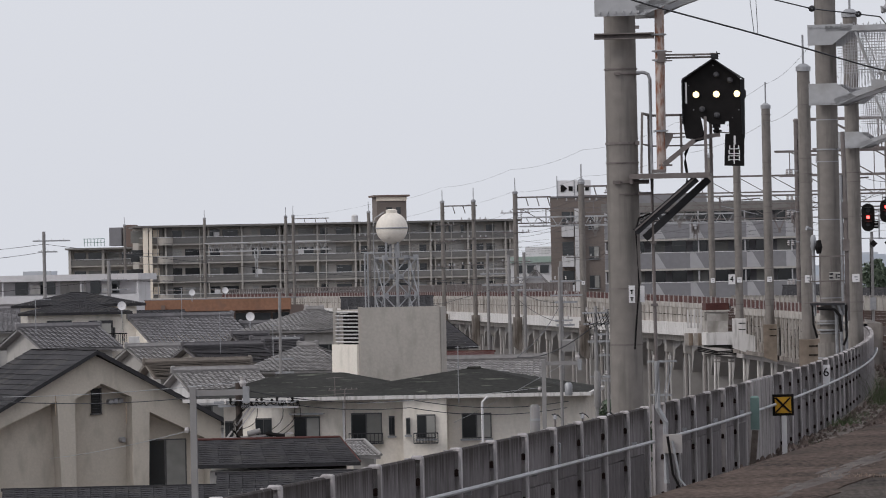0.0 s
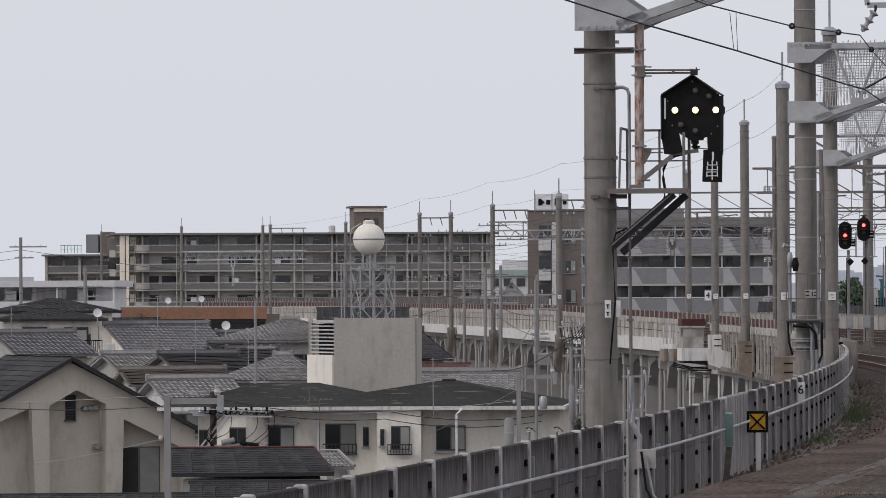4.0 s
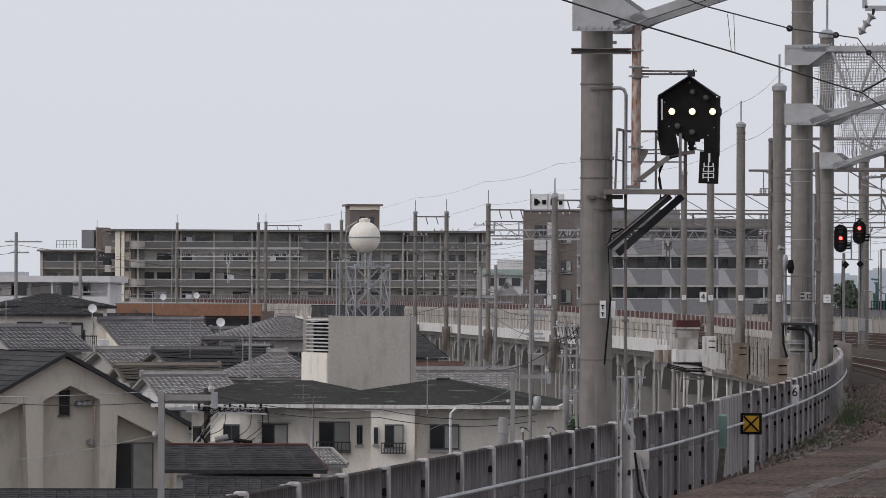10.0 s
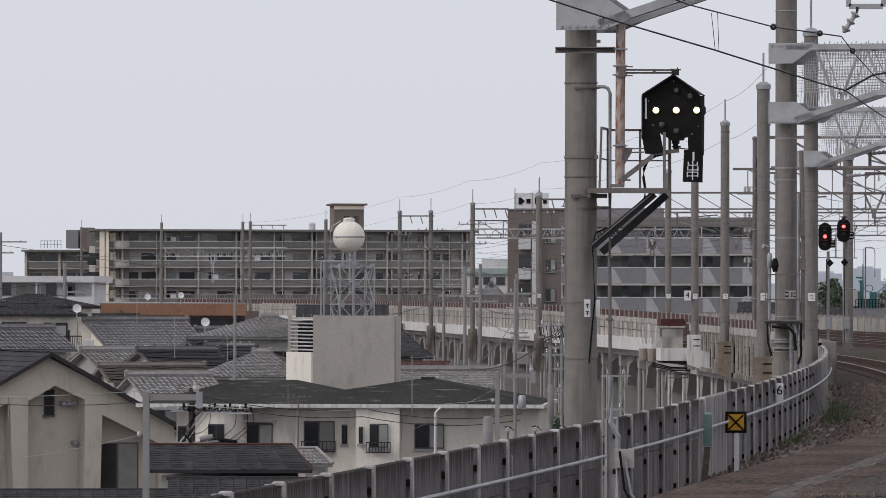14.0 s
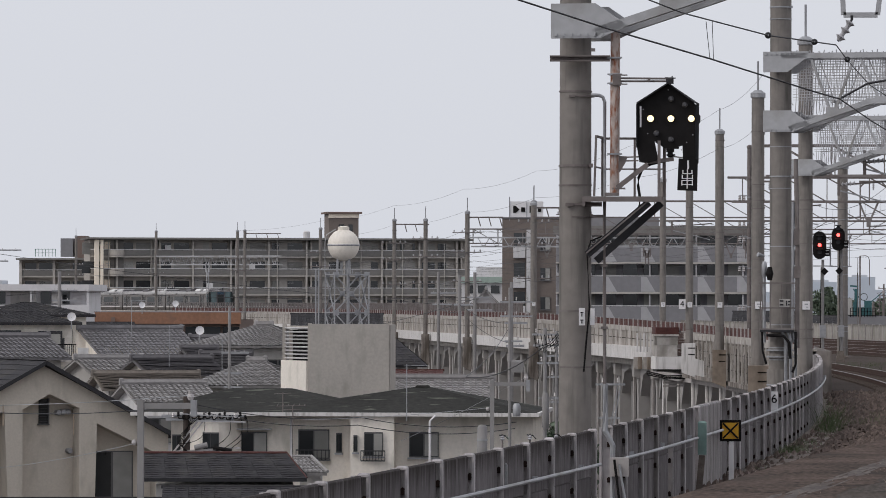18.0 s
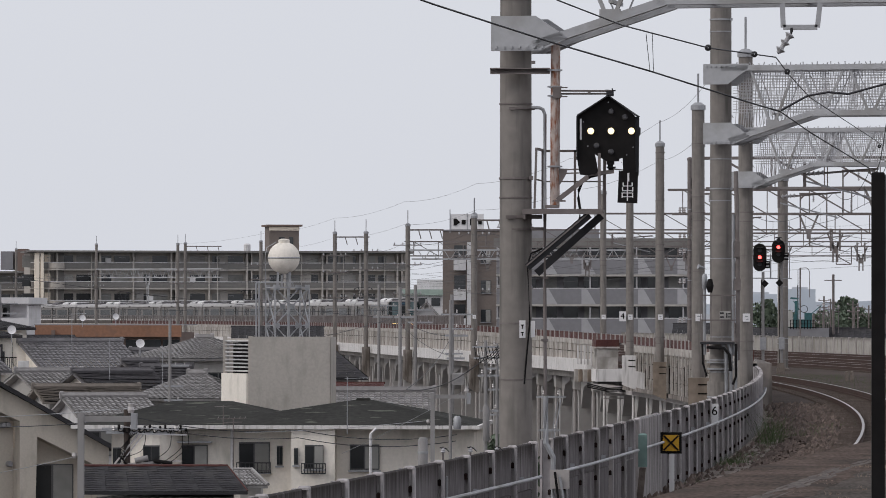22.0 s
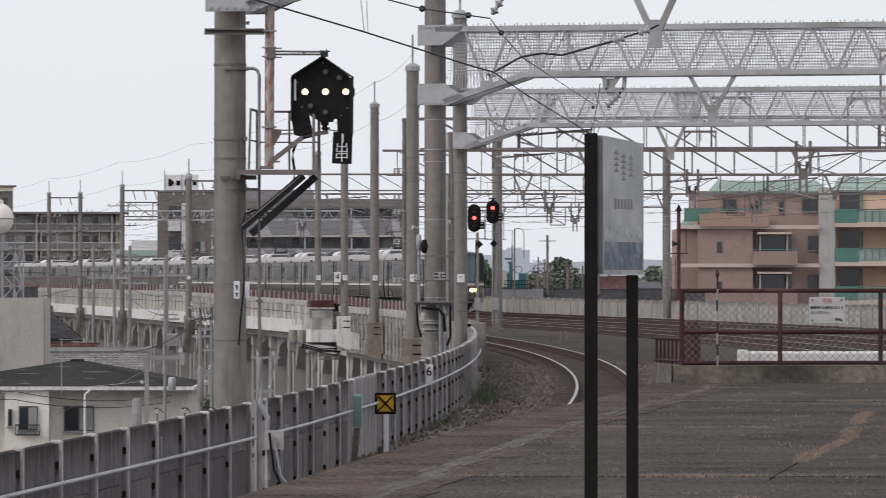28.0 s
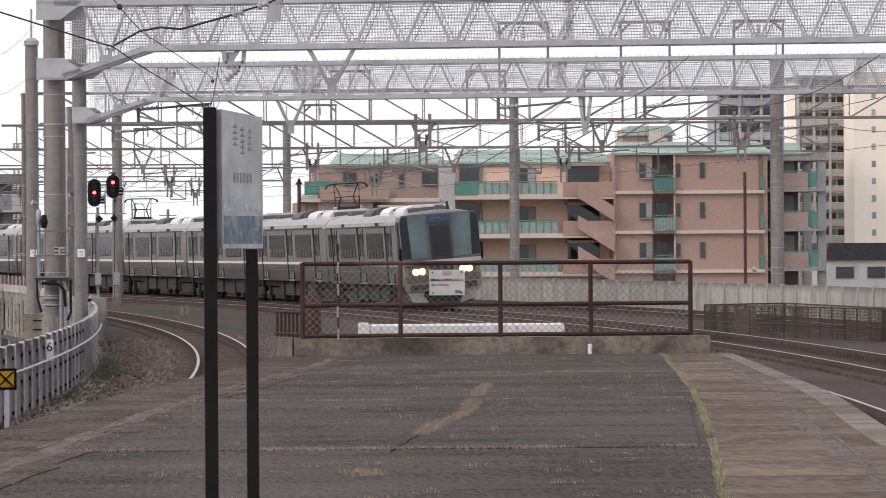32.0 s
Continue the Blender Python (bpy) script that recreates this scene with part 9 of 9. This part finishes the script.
part("canister", Build().lathe([(.05, 0), (.078, .05), (.078, .75), (.05, .82)], 14, cx=.02, cy=-.1, cz=7.9), UPOLE, u1, "grey cylindrical canister", smooth=True)
for i in range(8):
    part("cable_loop", Build().tube([(-.25 + i * .08, -.08, 10.05), (-.2 + i * .09, -.1, 9.75 - .06 * (i % 3)), (.1 + i * .06, -.1, 9.85), (.3 + i * .05, -.08, 10.08)], .009, 5), BLACK, u1)
utility_pole(-5.52, 128, .6, .045, ((.4, .8, 4), (.0, .8, 4), (-.5, .7, 3), (-1.1, .7, 3)), "thin utility pole with many insulators")
u3 = utility_pole(-7.77, 150, 1.7, .055, ((1.3, .9, 3), (.9, .9, 3), (.2, .5, 2)), "thin utility pole with a small transformer")
part("transformer", Build().bevel_box(.22, -.1, 9.0, .34, .25, .34, .04), UPOLE, u3, "small grey transformer box")
u4 = utility_pole(-4.1, 120, -.1, .035, ((-.55, .66, 2), (-1.3, .5, 2)), "short pole with long arms and pale insulators")
part("stay", Build().bar((.36, 0, 8.9), (.05, 0, 7.2), .03).bar((.3, 0, 8.9), (-.02, 0, 7.2), .02), GALV, u4)
utility_pole(-12.1, 235, 2.2, .1, ((.4, 1.0, 3), (-.6, .8, 2)), "thin steel pole below the viaduct")
utility_pole(-15.3, 250, 2.6, .1, ((1.2, .9, 3),), "thin steel pole among the houses")
utility_pole(-17.5, 300, 3.0, .12, ((1.6, 1.4, 4), (.9, 1.4, 3)), "utility pole with wires before the viaduct")
utility_pole(-21.5, 330, 3.2, .12, ((1.9, 1.6, 4), (1.2, 1.2, 3)), "utility pole with wires before the viaduct")
utility_pole(-45.0, 330, 3.2, .14, ((2.0, 1.6, 4), (1.4, 1.6, 4)), "utility pole with cross arms over rooftops")
utility_pole(-50.5, 340, 5.2, .14, ((4.6, 2.4, 3), (3.9, 1.2, 3)), "tall utility pole with a long arm")
part("transformer", Build().lathe([(.1, 0), (.11, .05), (.11, .3), (.07, .36)], 14, cx=.2, cy=-.12, cz=7.6), GALV, u3, "grey pole transformer", smooth=True)

for y, dx, dz in ((33.0, .02, -.35), (49.0, -.1, -.45)):
    t = thing("wire_bracket", pose(wall_x(y) + dx, y, dz), "small galvanised steel bracket with an insulator on the parapet", "bracket", "wire brackets")
    part("post", Build().box(0, 0, .5, .038, .045, 1.0), UPOLE, t)
    part("arm", Build().box(.17, 0, .965, .33, .034, .036), UPOLE, t)
    part("insulator", Build().lathe([(.015, 0), (.022, .02), (.016, .04), (.02, .06)], 10, cx=.31, cz=1.0), PORC, t)
    part("end_block", Build().box(.33, 0, .95, .035, .06, .1), GALV, t)
    part("pin_insulator", Build().lathe([(.01, 0), (.018, .015), (.012, .035)], 10, cx=-.04, cz=.72), PORC, t)
    part("terminal_box", Build().bevel_box(.08, 0, .15, .12, .1, .2), GALV, t)
for x, y in ((-2.8, 52.6), (-2.54, 52.8), (-2.29, 53.0)):
    t = thing("line_insulator", pose(x, y, -.13), "small grey line insulator with a dark cap behind the parapet", "insulator", "line insulators")
    part("stem", Build().tube([(0, 0, -.1), (0, 0, .1)], .01, 6), STEEL_B, t)
    part("bell", Build().lathe([(.01, 0), (.024, .01), (.016, .022), (.022, .03), (.012, .045)], 12, cz=.04), PORC_G, t)
    part("tie_clip", Build().bar((-.03, -.01, .09), (.035, .01, .08), .012).bar((.02, 0, .09), (.06, .01, .05), .008), DARK, t)
cy = thing("parapet_canister", pose(-2.85, 50.0, -.33), "short grey cylindrical canister behind the parapet", "canister")
part("drum", Build().lathe([(.047, 0), (.047, .42), (.03, .45)], 14), UPOLE, cy, smooth=True)
part("band", Build().lathe([(.05, 0), (.05, .02)], 14, cz=.1).lathe([(.05, 0), (.05, .02)], 14, cz=.3), GALV, cy)

# satellite dishes on the rooftops
for x, y, z in ((-44.2, 366, .8), (-41.9, 366, .9), (-35.4, 264, .25), (-28.8, 262, -.4)):
    t = thing("satellite_dish", pose(x, y, z), "small white satellite dish on a rooftop", "dish", "satellite dishes")
    part("dish", Build().lathe([(.02, 0), (.14, .02), (.21, .06), (.22, .07), (.14, .035), (.02, .02)], 16), WHITEP, t, m=pose(0, 0, .3, 80, 0, 15))
    part("arm", Build().tube([(0, 0, -.3), (0, 0, .3)], .03, 6), GALV, t)

for x, y, z, h in ((-34.0, 277, -.1, 1.5), (-29.6, 256, -1.4, 1.6), (-38.2, 254, -.3, 1.3), (-13.4, 188.6, -2.5, 1.6), (-26.0, 246, -1.6, 1.2)):
    t = thing("roof_antenna", pose(x, y, z - .4), "thin metal television antenna on a roof", "antenna", "roof antennas")
    part("mast", Build().tube([(0, 0, 0), (0, 0, h + .4)], .018, 6), GALV, t)
    part("boom", Build().bar((-.1, 0, h + .35), (.75, 0, h + .38), .02), GALV, t)
    for i in range(6):
        part("element", Build().bar((.05 + i * .13, -.2, h + .36), (.05 + i * .13, .2, h + .36), .012), GALV, t)

stations = [30, 62, 100, 131, 156, 195, 240, 285, 330, 385, 450, 520]
for off in (-12.4, -3.6, 0.0, 7.0):
    first = 1 if off > 1 else 2
    wire("contact_wire", [(track_x(y, off), y, 4.05) for y in stations[first:]], .007, "thin contact wire above a track")
    wire("catenary_wire", [(track_x(y, off), y, 4.85) for y in stations[first:]], .009, "sagging catenary wire above a track", .45)
for off, z in ((-15.9, 6.9), (9.5, 6.8), (-15.9, 8.3)):
    wire("feeder_wire", [(track_x(y, off), y, z) for y in stations[3:]], .006, "thin feeder wire along the line", .25)
# guyed wires that run down through the first gantries, with fittings
wire("messenger_wire", [(-2.85, 46, 4.04), (-2.63, 48, 4.04), (-1.73, 52, 3.91), (-0.8, 55, 3.76), (0.28, 58, 3.54), (0.56, 59, 3.5), (1.01, 66, 3.5), (2.14, 80, 3.42)], .009, "dark twisted messenger wire running through the gantries")
wire("messenger_wire", [(-1.59, 46, 4.02), (-1.5, 47, 4.02), (-0.99, 50, 3.96), (-0.21, 54, 3.95), (0.27, 57, 4.03), (0.51, 58.3, 4.06), (0.66, 60, 3.96), (0.99, 66, 3.94), (2.88, 100, 4.42)], .007, "dark messenger wire with round clamps")
for x, y, z in [(-0.21, 54, 3.95), (0.27, 57, 4.03), (0.65, 60, 3.98), (2.74, 98, 4.35)]:
    t = thing("wire_clamp", pose(x, y, z), "small dark round wire clamp", "clamp", "wire clamps")
    part("disc", Build().lathe([(.02, -.015), (.034, 0), (.02, .015)], 12), DARK, t, m=pose(0, 0, 0, 90, 0, 0))
    part("bolt", Build().bar((0, -.03, 0), (0, .03, 0), .016), GALV, t)
for dx in (-.012, .05):
    tagged(part("dropper", Build().bar((-.82 + dx, 54.0, 4.09), (-.8 + dx * .6, 55.0, 3.76), .006), WIRE), "thin dropper loop between two messenger wires", "wire", "droppers")
ins = thing("strain_insulator", pose(0, 0, 0), "ribbed strain insulators on a tensioned wire", "insulator")
insulator(ins, (1.86, 59, 3.84), (2.01, 59, 3.89), .055, 2)
insulator(ins, (2.14, 59, 3.93), (2.29, 59, 3.98), .06, 2)
part("rod", Build().bar((2.01, 59, 3.89), (2.14, 59, 3.93), .02), DARK, ins)
part("rod", Build().bar((2.29, 59, 3.98), (2.37, 59, 4.02), .02), DARK, ins)
chain = thing("suspension_insulator", pose(0, 0, 0), "ribbed grey insulator chain hanging from a bent steel strap", "insulator", "suspension insulators")
insulator(chain, (0.53, 58.3, 4.1), (0.68, 58.3, 4.33), .06, 3)
part("strap", Build().bar((0.58, 58.4, 4.65), (0.59, 58.4, 4.39), .055).bar((0.59, 58.4, 4.39), (0.96, 58.4, 4.39), .055).bar((0.96, 58.4, 4.39), (0.99, 58.4, 4.65), .055), STEEL, chain, "bent grey steel strap")
part("shackle", Build().bar((0.68, 58.3, 4.33), (0.68, 58.3, 4.38), .03), DARK, chain)
chain = thing("suspension_insulator", pose(0, 0, 0), "ribbed grey insulator chain below the second gantry", "insulator", "suspension insulators")
insulator(chain, (3.01, 98.9, 4.38), (3.26, 98.9, 4.62), .085, 4)
part("strap", Build().bar((2.97, 98.9, 5.03), (2.99, 98.9, 4.7), .08).bar((2.99, 98.9, 4.7), (3.33, 98.9, 4.7), .08).bar((3.33, 98.9, 4.7), (3.36, 98.9, 5.03), .08), STEEL, chain, "bent grey steel strap")
part("shackle", Build().bar((3.26, 98.9, 4.62), (3.26, 98.9, 4.69), .04), DARK, chain)
wire("tension_wire", [(0.57, 59, 3.51), (0.86, 59, 3.67), (1.09, 59, 3.71), (1.31, 59, 3.69), (1.86, 59, 3.84)], .012, "thick bent tension wire")
for off, y0, y1 in ((-3.6, 100, 131), (0, 100, 131), (0, 131, 156), (-3.6, 131, 156), (0, 156, 195), (-3.6, 156, 195), (-12.4, 131, 156), (-12.4, 156, 195)):
    for q in (.2, .4, .6, .8):
        y = y0 + (y1 - y0) * q
        tagged(part("dropper", Build().bar((track_x(y, off), y, 4.05), (track_x(y, off), y, 4.85 - .45 * 4 * q * (1 - q)), .008), WIRE), "thin dropper between contact and catenary wires", "wire", "droppers")
for off in (-12.4, -3.6, 0.0, 7.0):
    for y in (131, 156, 195, 240, 285):
        t = thing("cantilever_arm", pose(track_x(y, off), y, 0), "steady arm and insulator holding the contact wire", "cantilever", "cantilevers")
        part("arm", Build().bar((-1.6, 0, 4.55), (.1, 0, 4.12), .04), GALV, t)
        part("tube", Build().bar((-1.6, 0, 4.7), (.2, 0, 4.85), .05), STEEL_B, t)
        part("drop_post", Build().bar((-1.6, 0, 4.4), (-1.6, 0, 5.0), .08), STEEL_B, t)
        insulator(t, (-1.55, 0, 4.72), (-1.1, 0, 4.76), .07, 4)
for pts in ([(-20.9, 186, -2.2), (-15.0, 188, -2.75), (-9.5, 188, -2.9)], [(-20.9, 186, -2.4), (-15.0, 187, -3.0), (-9.5, 187, -3.1)], [(-20.9, 186, -2.3), (-26, 160, -1.9), (-34, 130, -1.2)],
                        [(-24.2, 232, -.9), (-17.5, 300, 1.5), (-21.5, 330, 1.9)], [(-5.52, 122, .3), (-9.0, 150, -.8), (-12.1, 235, .4)], [(-12.1, 235, .4), (-15.3, 250, 1.2), (-17.5, 300, 1.6), (-45, 330, 2.0)],
            [(-12.1, 235, -.5), (-15.3, 250, .9), (-21.5, 330, 1.2), (-50.5, 340, 4.4)], [(-50.5, 340, 4.4), (-62, 345, 4.1)], [(-50.5, 340, 3.9), (-62, 345, 3.4)], [(-45, 330, 2.0), (-62, 335, 1.2)]):
    wire("service_wire", pts, .005 if pts[0][1] < 60 else .014, "thin service cable between poles", .25)

for pts in ([(wall_x(33) - .02, 33, .38), (-7.42, 50, -.3)], [(wall_x(33) + .33, 33, .68), (-6.6, 42, .44)], [(wall_x(49) + .21, 49, .58), (-4.33, 60, -.29)], [(wall_x(49) - .1, 49, .3), (-5.6, 62, -.1)]):
    wire("line_wire", pts, .0022, "thin pale line wire from a parapet bracket", .02, GALV)

for (x0_, y0_), (x1_, y1_) in zip(VIA, VIA[1:]):
    for z, xa in ((2.7, -.8), (2.7, .45), (4.5, -.8), (4.5, .8), (5.7, -.3), (5.7, .8)):
        wire("feeder_wire", [(x0_ + xa, y0_ - .2, z), (x1_ + xa, y1_ - .2, z)], .008, "thin feeder wire between viaduct poles", .3)

motions()
